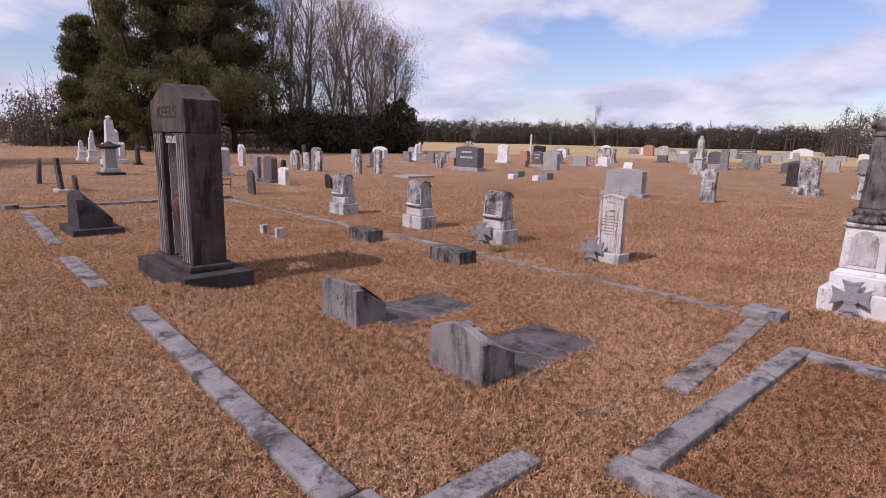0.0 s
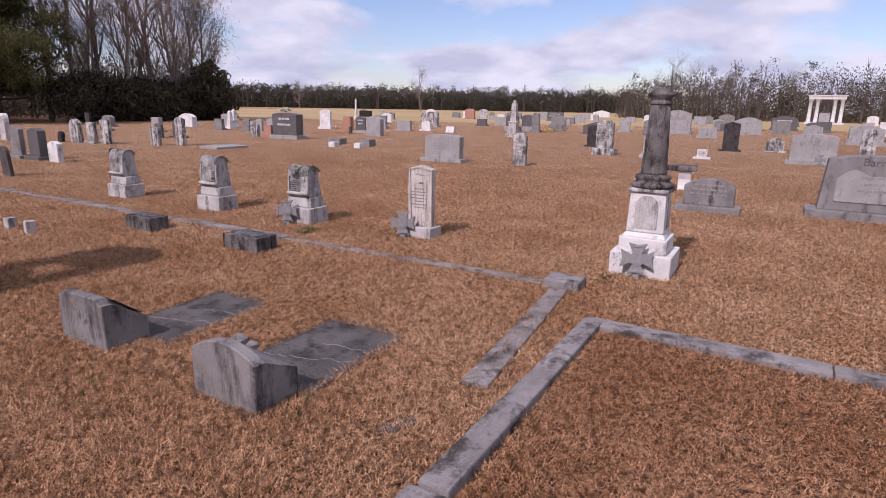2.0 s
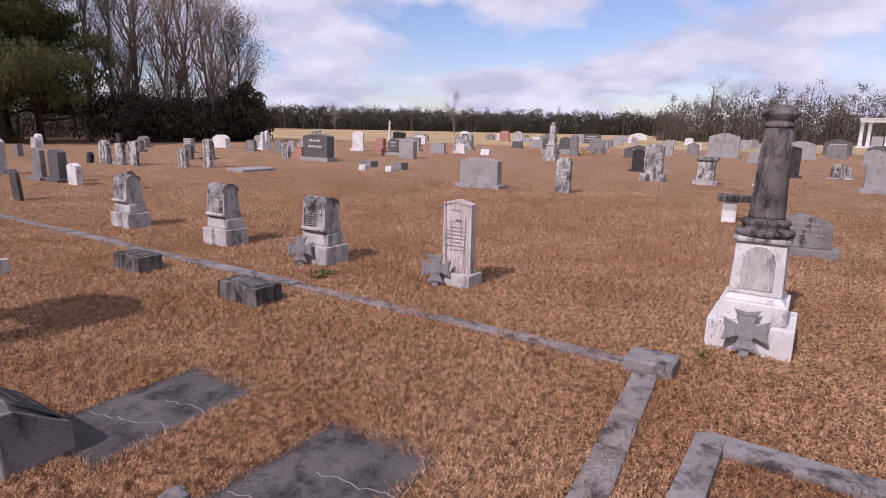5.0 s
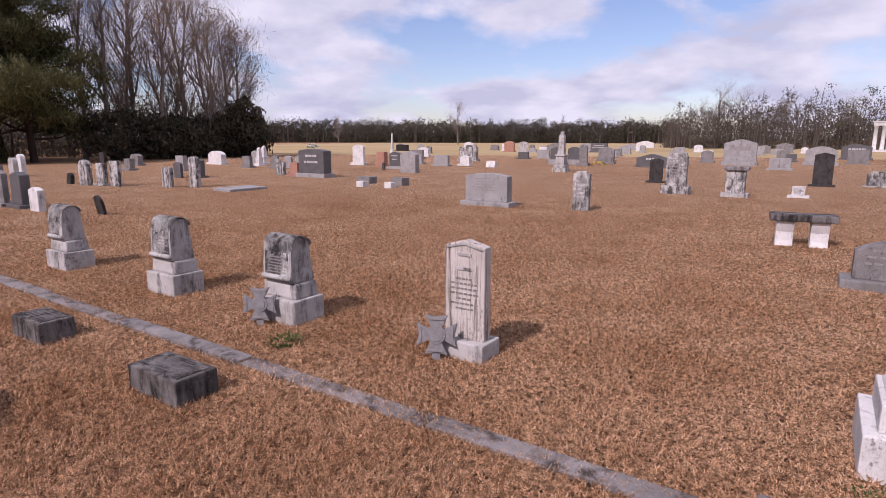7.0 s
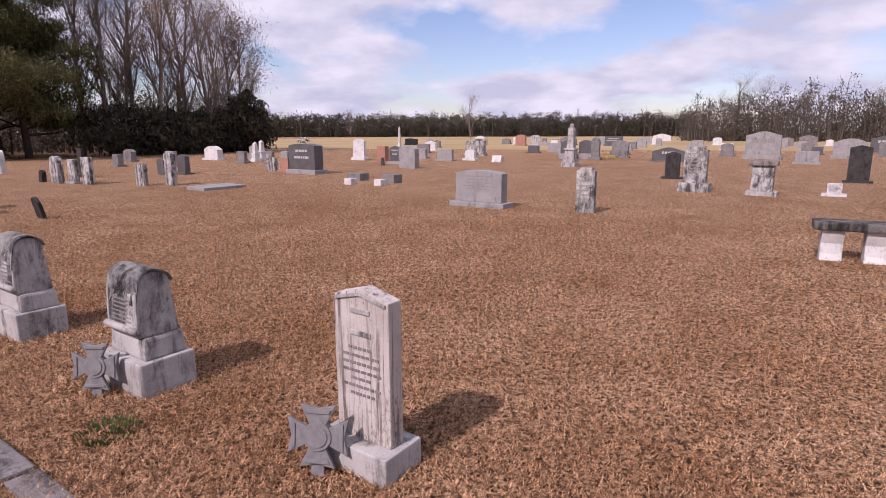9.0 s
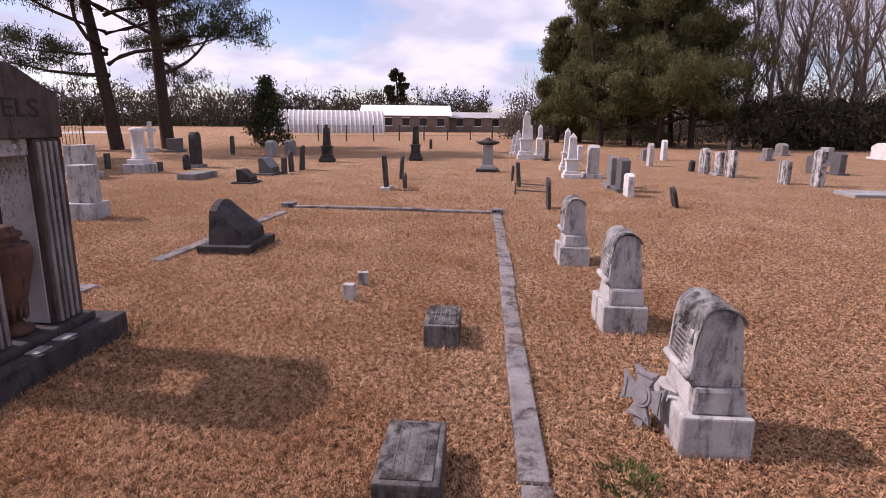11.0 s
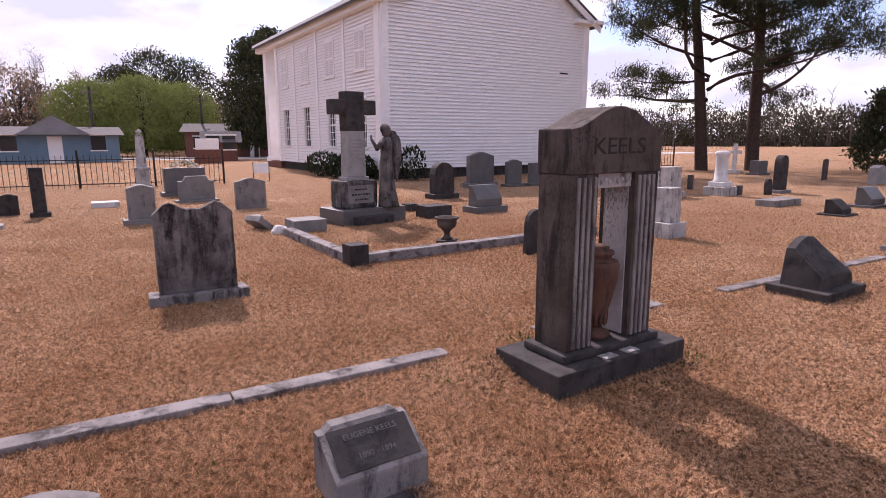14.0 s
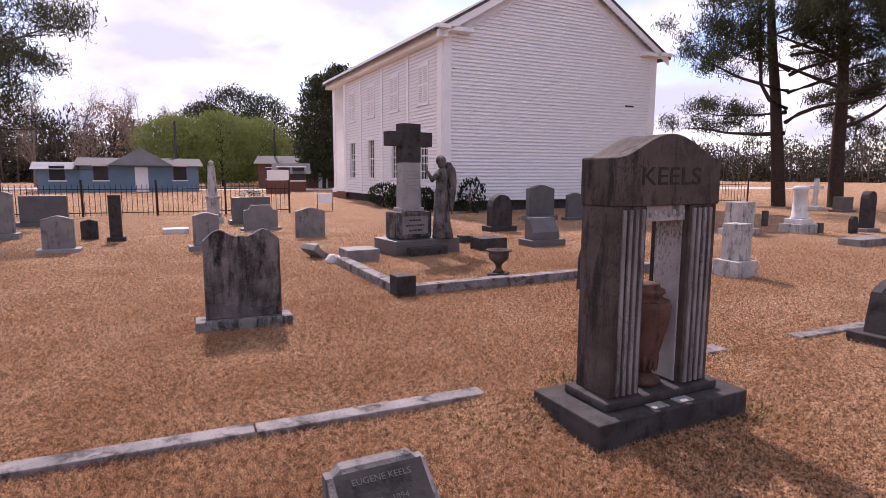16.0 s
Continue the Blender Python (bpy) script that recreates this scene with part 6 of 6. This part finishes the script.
def pine(x, y, h, seed, crown_from=0.35, trunk_r=0.3, reach=0.30, dens=1.0, label="tall pine with a dark bare trunk and open crown of needles", mat="needle", name="pine_tree", size=0.16, lean=0.0, per=46, clump=0.46):
    rnd = random.Random(seed)
    t = thing(name, x, y, rnd.uniform(0, 360), label, "tree", "pines", tip=lean)
    verts, faces, centres = [], [], []
    v, f, _ = branch_mesh(rnd, h, 0.0, 0, trunk_r, sides=9)
    verts += v; faces += f
    def bough(p, d, r, ln, steps, sides, lift):
        """One limb in short straight steps; gives the joints past its middle."""
        prev, out = None, []
        for s in range(steps + 1):
            fr = s / steps
            ax, rr = d.orthogonal().normalized(), max(0.008, r * (1 - 0.8 * fr))
            ay = d.cross(ax)
            b = len(verts)
            for i in range(sides):
                g = 6.2832 * i / sides
                verts.append(p + (ax * math.cos(g) + ay * math.sin(g)) * rr)
            if prev is not None:
                for i in range(sides):
                    faces.append((prev + i, prev + (i + 1) % sides, b + (i + 1) % sides, b + i))
            prev = b
            out.append((p, d, rr))
            p = p + d * ln / steps
            d = (d + Vector((rnd.uniform(-0.35, 0.35), rnd.uniform(-0.35, 0.35), rnd.uniform(-0.22, 0.22) + lift))).normalized()
        return out

    n = int(17 * dens)
    for k in range(n):
        q = crown_from + (1 - crown_from) * (k + rnd.random()) / n
        ln = h * reach * (1.0 - 0.75 * (q - crown_from) / (1 - crown_from)) * rnd.uniform(0.6, 1.2)
        a = rnd.uniform(0, 6.283)
        d = Vector((math.cos(a), math.sin(a), rnd.uniform(-0.12, 0.40))).normalized()
        joints = bough(Vector((0, 0, h * q)), d, trunk_r * 0.34 * (1.25 - q), ln, 7, 5, 0.03)
        for p, d, rr in joints[3:]:
            for _ in range(2):
                e = (d * 0.6 + Vector((rnd.uniform(-1, 1), rnd.uniform(-1, 1), rnd.uniform(-0.15, 0.45)))).normalized()
                tw = bough(p, e, rr * 0.5, ln * rnd.uniform(0.14, 0.34), 2, 3, 0.12)
                centres += [tw[2][0], tw[2][0] + Vector((rnd.uniform(-0.3, 0.3), rnd.uniform(-0.3, 0.3), 0.2))]
    o = new("trunk", raw_mesh("trunk", verts, faces, M["bark"])); o.parent = t
    lv, lf = leaf_cloud(rnd, centres, clump * h / 14, per, size * 0.55, 0.62, 2.0)
    o = new("crown", raw_mesh("crown", lv, lf, M[mat], False)); o.parent = t
    return t


def dense_tree(x, y, h, w, seed, mat="cedar", label="dense dark evergreen tree, branches to the ground", name="cedar_tree", n=1500, size=0.24, shape="cone", low=0.05):
    rnd = random.Random(seed)
    t = thing(name, x, y, rnd.uniform(0, 360), label, "tree", "evergreens")
    v, f, _ = branch_mesh(rnd, h * 0.9, 0.5, 1, h * 0.02, 0.15, (14,), (0.35,), 0.4)
    o = new("trunk", raw_mesh("trunk", v, f, M["bark"])); o.parent = t
    cs = []
    for i in range(n // 14):
        q = low + (1 - low) * rnd.random()
        if shape == "cone":
            rad = w / 2 * (1 - q) ** 0.7 * (0.85 + 0.3 * noise.noise(Vector((seed, q * 7, 0))))
        else:
            rad = w / 2 * math.sqrt(max(0.0, 1 - (2 * q - 1) ** 2)) * 1.05
        a = rnd.uniform(0, 6.283)
        rr = rad * rnd.uniform(0.45, 1.08) * (1 + 0.25 * noise.noise(Vector((math.cos(a) * 2, math.sin(a) * 2, q * 5 + seed))))
        cs.append((rr * math.cos(a), rr * math.sin(a), h * q))
    lv, lf = leaf_cloud(rnd, cs, w * 0.13, 14, size, 0.55)
    o = new("crown", raw_mesh("crown", lv, lf, M[mat], False)); o.parent = t
    return t


def polar(yaw, dist, o=(2.0, 4.9)):
    """A place by its bearing, in degrees left of +y, and its distance from the walk."""
    a = radians(yaw)
    return o[0] - math.sin(a) * dist, o[1] + math.cos(a) * dist


pine(*polar(77.6, 34), 17, 11, 0.20, 0.34, 0.46, 1.8, size=0.11, per=115, clump=0.46)
pine(*polar(73.6, 34.5), 16.5, 12, 0.20, 0.36, 0.44, 1.7, lean=2, size=0.11, per=115, clump=0.46)
pine(*polar(151.5, 22), 11.5, 13, 0.14, 0.2, 0.46, 2.2, size=0.085, per=95, clump=0.50)
dense_tree(*polar(65.0, 36), 3.9, 2.9, 21, "needle", n=5200, size=0.11)
# dark evergreens and bare trees at the wood's edge in the north
for i, (yw, di, hh) in enumerate(((37.4, 48, 9), (33.2, 43, 13.5), (30.6, 45, 15.5), (28.0, 42, 15), (25.3, 43, 14.5), (35.2, 50, 10.5), (27.0, 49, 16))):
    pine(*polar(yw, di), hh, 30 + i, 0.08, 0.22, 0.29 if i else 0.22, 2.9, "tall dense dark pine at the edge of the wood", "cedar", "pine_tree", 0.15, 0.0, 58, 0.62)
for i, (yw, di, hh) in enumerate(((21.5, 46, 12), (19.4, 46, 12), (17.6, 47, 13.0), (15.2, 46, 12), (13.2, 48, 12.5), (11.2, 48, 11), (9.2, 50, 10.5), (14, 53, 13), (18, 54, 13), (8.6, 50, 9), (10.6, 54, 11))):
    bare_tree(*polar(yw, di), hh, 60 + i, "bud" if i % 3 == 0 else "")
for i, (yw, di, hh, ww) in enumerate(((18, 45, 3.2, 6), (14.5, 47, 3.0, 6), (11, 49, 3.2, 6), (8.4, 50, 3.6, 5), (7.9, 49, 4.6, 3.0))):
    dense_tree(*polar(yw, di), hh, ww, 80 + i, mat="farwood", n=3000, size=0.2, shape="ball", label="dark thicket of undergrowth below bare trees", name="thicket", low=0.0)
# woods beyond the road in the west
for i, (yw, di, hh, ww, mt) in enumerate(((128.6, 72, 8.2, 9, "willow"), (125.4, 76, 8.0, 8, "willow"), (132.4, 74, 7.8, 8, "willow"), (137.5, 80, 9.5, 8, "bud"))):
    dense_tree(*polar(yw, di), hh, ww, 90 + i, mt, "spring tree in fresh yellow-green leaf" if mt == "willow" else "tree in reddish spring bud", "leafing_tree", 12000 if mt == "willow" else 2600, 0.17, "ball", 0.08)
for i, (yw, di, hh, ww) in enumerate(((127.5, 95, 14, 11), (124.8, 98, 13.5, 10), (130, 98, 12.0, 9), (119.4, 60, 11, 5), (117.8, 66, 13, 6))):
    dense_tree(*polar(yw, di), hh, ww, 100 + i, "needle", n=9000, size=0.22, shape="ball", label="dark tall evergreen beyond the road", low=0.1)
for i, (yw, di, hh) in enumerate(((135.5, 78, 9.5), (139.5, 76, 9), (143, 76, 10), (120.5, 92, 10), (122, 96, 11), (146, 80, 10), (133, 90, 10))):
    bare_tree(*polar(yw, di), hh, 120 + i, "bud" if i % 2 == 0 else "", kids=(10, 6, 5))
pine(*polar(52.8, 130), 12.5, 15, 0.35, 0.4, 0.24, 1.1, size=0.26, per=60, clump=0.36)
# tall bare trees standing over the far woods
for i, (yw, di, hh) in enumerate(((-13.5, 150, 13), (-36.5, 120, 13), (-38.5, 122, 12), (-35, 125, 10), (-2, 210, 11), (-46, 110, 9), (-57, 85, 11), (-60, 88, 10), (-63, 85, 10.5), (-67, 80, 11), (-54, 92, 9.5), (-41, 118, 10))):
    bare_tree(*polar(yw, di, (0.5, 0.3)), hh * 0.78, 140 + i, "willow" if i in (5,) else "", spread=0.52, kids=(10, 6, 5))


def far_wood(name, yaw0, yaw1, dist, h0, h1, n, seed, depth=14, label="", mat="farwood", size=0.75, stems=0):
    """A distant belt of trees, crowns of many leaf clumps."""
    rnd = random.Random(seed)
    cs = []
    for i in range(n):
        yw = yaw0 + (yaw1 - yaw0) * (i + rnd.random()) / n
        px, py = polar(yw, dist + rnd.uniform(0, depth))
        h = rnd.uniform(h0, h1)
        wd = h * rnd.uniform(0.22, 0.36)
        for k in range(16):
            q = rnd.random() ** 1.4
            a = rnd.uniform(0, 6.28)
            r = wd * (1 - q) ** 0.6 * rnd.uniform(0.3, 1.0)
            cs.append((px + r * math.cos(a), py + r * math.sin(a), 0.2 + h * q))
    lv, lf = leaf_cloud(rnd, cs, max(1.0, size * 1.9), int(15 * max(1.0, 0.6 / size)), size * 0.55, 0.8, 0.85)
    ob = new(name, raw_mesh(name, lv, lf, M[mat], False))
    if stems:
        sv, sf = [], []

        def stick(p, q, r):
            b = len(sv)
            for k in range(3):
                sv.append(p + Vector((r * math.cos(2.094 * k), r * math.sin(2.094 * k), 0)))
            sv.append(q)
            sf.extend(((b, b + 1, b + 3), (b + 1, b + 2, b + 3), (b + 2, b, b + 3)))

        for i in range(stems):
            px, py = polar(yaw0 + (yaw1 - yaw0) * rnd.random(), dist - 2 + rnd.uniform(0, depth * 0.7))
            h = rnd.uniform(h0, h1) * rnd.choice((0.8, 1.0, 1.25))
            foot, top = Vector((px, py, 0)), Vector((px + rnd.uniform(-0.6, 0.6), py + rnd.uniform(-0.6, 0.6), h))
            wide = dist / 1000
            stick(foot, top, wide * rnd.uniform(0.9, 1.8))
            for k in range(9):
                p = foot.lerp(top, rnd.uniform(0.35, 0.95))
                stick(p, p + Vector((rnd.uniform(-1, 1), rnd.uniform(-1, 1), rnd.uniform(0.6, 1.6))) * h * 0.13, wide * 0.5)
        st = new("bare_stems", raw_mesh("bare_stems", sv, sf, M["stem"], False))
        tagged(st, "thin grey leafless stems standing in the wood's edge", "woods", "", "stuff")
    return tagged(ob, label, "woods", "", "stuff")


far_wood("woods", 9, -34, 215, 5.0, 8.4, 520, 5, 18, "dark distant pine wood along the field", size=0.75, stems=90)
far_wood("woods", -33, -85, 100, 3.6, 7.2, 300, 6, 16, "brown thicket of bare trees beyond the graves", "brownwood", 0.34, stems=330)
far_wood("woods", -34, -85, 112, 6.5, 10.0, 80, 16, 12, "tall dark pines behind the thicket", size=0.40)
far_wood("woods", 42, 8, 54, 2.0, 5.0, 150, 7, 14, "brown undergrowth of the northern wood", "brownwood", 0.26, stems=140)
far_wood("woods", 98, 44, 140, 5.0, 9.5, 240, 8, 20, "distant tree belt beyond the farm buildings", "farwood", 0.85, stems=160)
far_wood("woods", 152, 98, 105, 5.5, 10.5, 260, 9, 20, "wood beyond the road and houses", "farwood", 0.88, stems=300)
far_wood("woods", 152, 275, 90, 7.0, 11.0, 110, 10, 20, "wood closing the place behind the walk", size=0.9)


# ---- fence, houses, farm buildings ----
def iron_fence(x0, y0, x1, y1, h=1.15):
    a, b = Vector((x0, y0)), Vector((x1, y1))
    d = b - a
    t = thing("iron_fence", x0, y0, math.degrees(math.atan2(d.y, d.x)), "black iron picket fence with two rails and diamond ornaments", "fence")
    for z in (0.12, h - 0.18):
        part("rail", boxed(d.length / 2, 0, z, d.length, 0.035, 0.03), M["fence"], t)
    n = int(d.length / 0.17)
    for i in range(n):
        part("picket", boxed(i * 0.17, 0, 0.02, 0.018, 0.018, h - 0.02), M["fence"], t)
    for i in range(int(d.length / 2.4) + 1):
        part("post", boxed(i * 2.4, 0, -0.1, 0.07, 0.07, h + 0.28, 0.01), M["fence"], t)
        bm = bmesh.new()
        for k in range(4):
            m = Matrix.Translation((i * 2.4 + 1.2, -0.012, h * 0.52)) @ Matrix.Rotation(radians(45 + 90 * k), 4, "Y") @ Matrix.Translation((0, 0, 0.10)) @ Matrix.Diagonal((0.20, 0.014, 0.014, 1))
            bmesh.ops.create_cube(bm, size=1, matrix=m)
        part("ornament", bm, M["fence"], t)


fa, fb = Vector((-14.96, -12.30)), Vector((-18.45, -8.05))
fd = (fa - fb).normalized()
iron_fence(fb.x, fb.y, fb.x + fd.x * 15, fb.y + fd.y * 15)
iron_fence(*polar(80, 36), *polar(84, 37), 1.2)


def wire_fence():
    t = thing("wire_fence", -30, 33, 0, "old post and wire fence across the grass", "fence")
    a, b = Vector(polar(66, 45)), Vector(polar(36, 58))
    t.matrix_world = pose(a.x, a.y, 0, 0, 0, math.degrees(math.atan2((b - a).y, (b - a).x)))
    ln = (b - a).length
    for i in range(14):
        part("post", boxed(i * ln / 13, 0, -0.1, 0.09, 0.09, 1.35, 0.01), M["board"], t)
    for z in (0.4, 0.75, 1.1):
        part("wire", boxed(ln / 2, 0, z, ln, 0.012, 0.012), M["board"], t)


wire_fence()


def house(x, y, rz, w, d, h, wall, roof, label, rise=1.6, doors=1, name="house"):
    t = thing(name, x, y, rz, label, "house")
    part("wall", boxed(0, 0, -0.1, w, d, h + 0.1), M[wall], t)
    bm = prism([(-d / 2 - 0.5, h), (d / 2 + 0.5, h), (0, h + rise)], w + 0.8, 0.0)
    bmesh.ops.rotate(bm, verts=bm.verts, cent=(0, 0, 0), matrix=Matrix.Rotation(radians(90), 3, "Z"))
    part("roof", bm, M[roof], t)
    k = max(2, int(w / 2.6))
    for i in range(k):
        cx = -w / 2 + (i + 0.5) * w / k
        if i == k // 2 and doors:
            part("door", boxed(cx, -d / 2 - 0.02, 0, 0.95, 0.06, 2.0), M["white_wood"], t)
        else:
            wd = part("window", boxed(cx, -d / 2 - 0.02, 0.95, 1.0, 0.06, 1.1), M["pane"], t)
            part("frame", boxed(cx, -d / 2 - 0.045, 0.85, 1.2, 0.05, 0.1), M["white_wood"], wd)
            part("frame", boxed(cx, -d / 2 - 0.045, 2.05, 1.2, 0.05, 0.1), M["white_wood"], wd)
    return t


def facing(yaw, dist):
    x, y = polar(yaw, dist)
    return x, y, math.degrees(math.atan2(y - 4.9, x - 2.0)) - 90


hx, hy, hr = facing(135.2, 57)
hs = house(hx, hy, hr, 8.6, 7, 2.1, "blue_wall", "roof", "low blue-painted house with a pale front gable beyond the road", 0.7)
part("front_gable", prism([(-2.4, 2.12), (2.4, 2.12), (0, 3.55)], 1.2, y0=-4.3), M["grey_roof"], hs, "pale grey front gable")
hx, hy, hr = facing(140.0, 57)
house(hx, hy, hr, 5.2, 6, 1.8, "blue_wall", "grey_roof", "blue-painted outbuilding beside the road", 0.6)
hx, hy, hr = facing(119.5, 66)
house(hx, hy, hr, 13, 7, 2.5, "brick", "roof", "long low brown brick house beyond the road", 0.9)
hx, hy, hr = facing(122.4, 52)
house(hx, hy, hr, 2.4, 2.2, 1.5, "brick", "roof", "small brick shelter by the road", 0.9, 0, "shelter")


def quonset():
    x, y, r = facing(59.8, 80)
    t = thing("round_roofed_shed", x, y, r, "long low shed with a round pale ribbed metal roof", "shed")
    w = 15.5
    out = [(3.6 * math.cos(math.pi * i / 16), 2.9 * math.sin(math.pi * i / 16)) for i in range(17)]
    bm = prism(out, w)
    bmesh.ops.rotate(bm, verts=bm.verts, cent=(0, 0, 0), matrix=Matrix.Rotation(radians(90), 3, "Z"))
    part("roof", bm, M["metal_roof"], t)
    for k in range(26):
        bm = prism([(3.66 * math.cos(math.pi * i / 16), 2.96 * math.sin(math.pi * i / 16)) for i in range(17)], 0.16)
        bmesh.ops.rotate(bm, verts=bm.verts, cent=(0, 0, 0), matrix=Matrix.Rotation(radians(90), 3, "Z"))
        bmesh.ops.translate(bm, verts=bm.verts, vec=(-w / 2 + 0.3 + k * (w - 0.6) / 25, 0, 0))
        part("rib", bm, M["bright_roof"], t)
    x, y, r = facing(52.0, 92)
    t = house(x, y, r, 13, 8, 2.4, "barn", "bright_roof", "open farm shed with a bright white metal roof", 1.6, 0, "farm_shed")
    x, y, r = facing(45.0, 96)
    house(x, y, r, 14, 8, 2.2, "barn", "metal_roof", "long weathered farm shed with a grey roof", 0.9, 0, "farm_shed")


quonset()


def road_sign():
    t = thing("notice_board", -20.0, -7.31, RZ + 160, "small framed notice board on two legs", "sign")
    part("panel", boxed(0, 0, 0.32, 0.62, 0.03, 0.42, 0.005), M["white_wood"], t)
    for s in (-1, 1):
        part("leg", boxed(s * 0.31, 0, -0.05, 0.03, 0.03, 0.82), M["fence"], t)
    x, y, r = facing(123.6, 46)
    t = thing("street_sign", x, y, r, "white signboard on a brick stand by the road", "sign")
    part("panel", boxed(0, 0, 1.0, 1.6, 0.08, 0.8, 0.01), M["white_wood"], t)
    part("stand", boxed(0, 0.1, -0.05, 1.8, 0.3, 1.06, 0.01), M["brick"], t)
    for yw, di in ((132.4, 60), (123.9, 66)):
        x, y = polar(yw, di)
        t = thing("utility_pole", x, y, 0, "grey wooden utility pole", "utility pole")
        part("pole", lathe([(0.14, -0.2), (0.10, 6.3)], 8), M["board"], t)
        part("crossarm", boxed(0, 0, 5.8, 1.8, 0.1, 0.12), M["twig"], t)


road_sign()


def water_tower():
    x, y = polar(6.4, 230)
    t = thing("water_tower", x, y, 0, "distant white water tower on thin legs", "water tower")
    part("tank", lathe([(1.2, 7.6), (2.4, 8.6), (2.6, 9.6), (2.0, 10.8), (0.2, 11.3)], 16), M["bright_roof"], t, smooth=True)
    for k in range(4):
        part("leg", lathe([(0.16, -0.2), (0.16, 8.4)], 6, cx=2.0 * math.cos(k * 1.571 + 0.6), cy=2.0 * math.sin(k * 1.571 + 0.6)), M["bright_roof"], t)


water_tower()

# ---- grass ----
def grass_blades(n=1050000, cx=0.5, cy=4.0, radius=12.0):
    rng = np.random.default_rng(7)
    r = np.minimum(np.abs(rng.normal(size=n)) * 7.0 + 0.3 * rng.random(n), 34.0)
    a = rng.random(n) * 2 * np.pi
    px, py = cx + r * np.cos(a), cy + r * np.sin(a)
    # clear the cement slabs
    du, dv = px - lot_a.x, py - lot_a.y
    u, v = du * U.x + dv * U.y, du * V.x + dv * V.y
    keep = ~((v > -2.60) & (v < -1.76) & (((u > 0.61) & (u < 1.19)) | ((u > 1.78) & (u < 2.32))))
    px, py = px[keep], py[keep]
    n = len(px)
    mdx, mdy = px - at(lot_a, *MOUND)[0], py - at(lot_a, *MOUND)[1]
    g0 = mound_height(mdx, mdy)
    h = rng.uniform(0.016, 0.048, n)
    w = rng.uniform(0.0021, 0.0042, n) * (1 + r[keep] * 0.10)
    b = rng.random(n) * 2 * np.pi
    ln = rng.uniform(0.3, 1.6, n) * h
    la = rng.random(n) * 2 * np.pi
    co = np.empty((n, 3, 3), np.float32)
    co[:, 0] = np.stack((px - w * np.cos(b), py - w * np.sin(b), g0), 1)
    co[:, 1] = np.stack((px + w * np.cos(b), py + w * np.sin(b), g0), 1)
    co[:, 2] = np.stack((px + ln * np.cos(la), py + ln * np.sin(la), g0 + h), 1)
    me = bpy.data.meshes.new("dry_grass")
    me.vertices.add(3 * n)
    me.vertices.foreach_set("co", co.ravel())
    me.loops.add(3 * n)
    me.loops.foreach_set("vertex_index", np.arange(3 * n, dtype=np.int32))
    me.polygons.add(n)
    me.polygons.foreach_set("loop_start", np.arange(0, 3 * n, 3, dtype=np.int32))
    me.materials.append(M["blade"])
    me.update(calc_edges=True)
    me.validate()
    ob = new("dry_grass", me)
    tagged(ob, "short dry brown grass blades over the lawn", "grass", "", "stuff")


grass_blades()


def weed(x, y, r, n, seed):
    rnd = random.Random(seed)
    t = thing("weed", x, y, 0, "small tuft of green weeds in the dry grass", "weed", "weeds")
    bm = bmesh.new()
    for i in range(n):
        a, q = rnd.uniform(0, 6.28), r * math.sqrt(rnd.random())
        p = Vector((q * math.cos(a), q * math.sin(a), 0))
        h, s = rnd.uniform(0.02, 0.055) * (0.6 + r * 2), rnd.uniform(0.004, 0.010)
        d = Vector((math.cos(a), math.sin(a), 0))
        e = Vector((-d.y, d.x, 0)) * s
        k = p + d * h * 0.5 + Vector((0, 0, h))
        bm.faces.new([bm.verts.new(c) for c in (p - e * 0.4, p + d * h * 0.2 + Vector((0, 0, h * 0.6)) + e, k, p + d * h * 0.2 + Vector((0, 0, h * 0.6)) - e)])
    part("leaves", bm, M["weed"], t)


weed(*at(lot_a, 3.35, 0.35), 0.14, 190, 1)
weed(*at(lot_a, 4.05, -3.80), 0.22, 60, 2)
weed(*at(lot_a, 3.3, -3.65), 0.20, 50, 3)
weed(*at(lot_a, 4.9, -2.85), 0.16, 40, 4)
weed(*at(lot_a, 1.6, -3.2), 0.12, 20, 5)
weed(*at(lot_a, 0.6, -2.75), 0.14, 30, 6)
weed(*at(lot_a, -0.2, 0.40), 0.10, 40, 7)
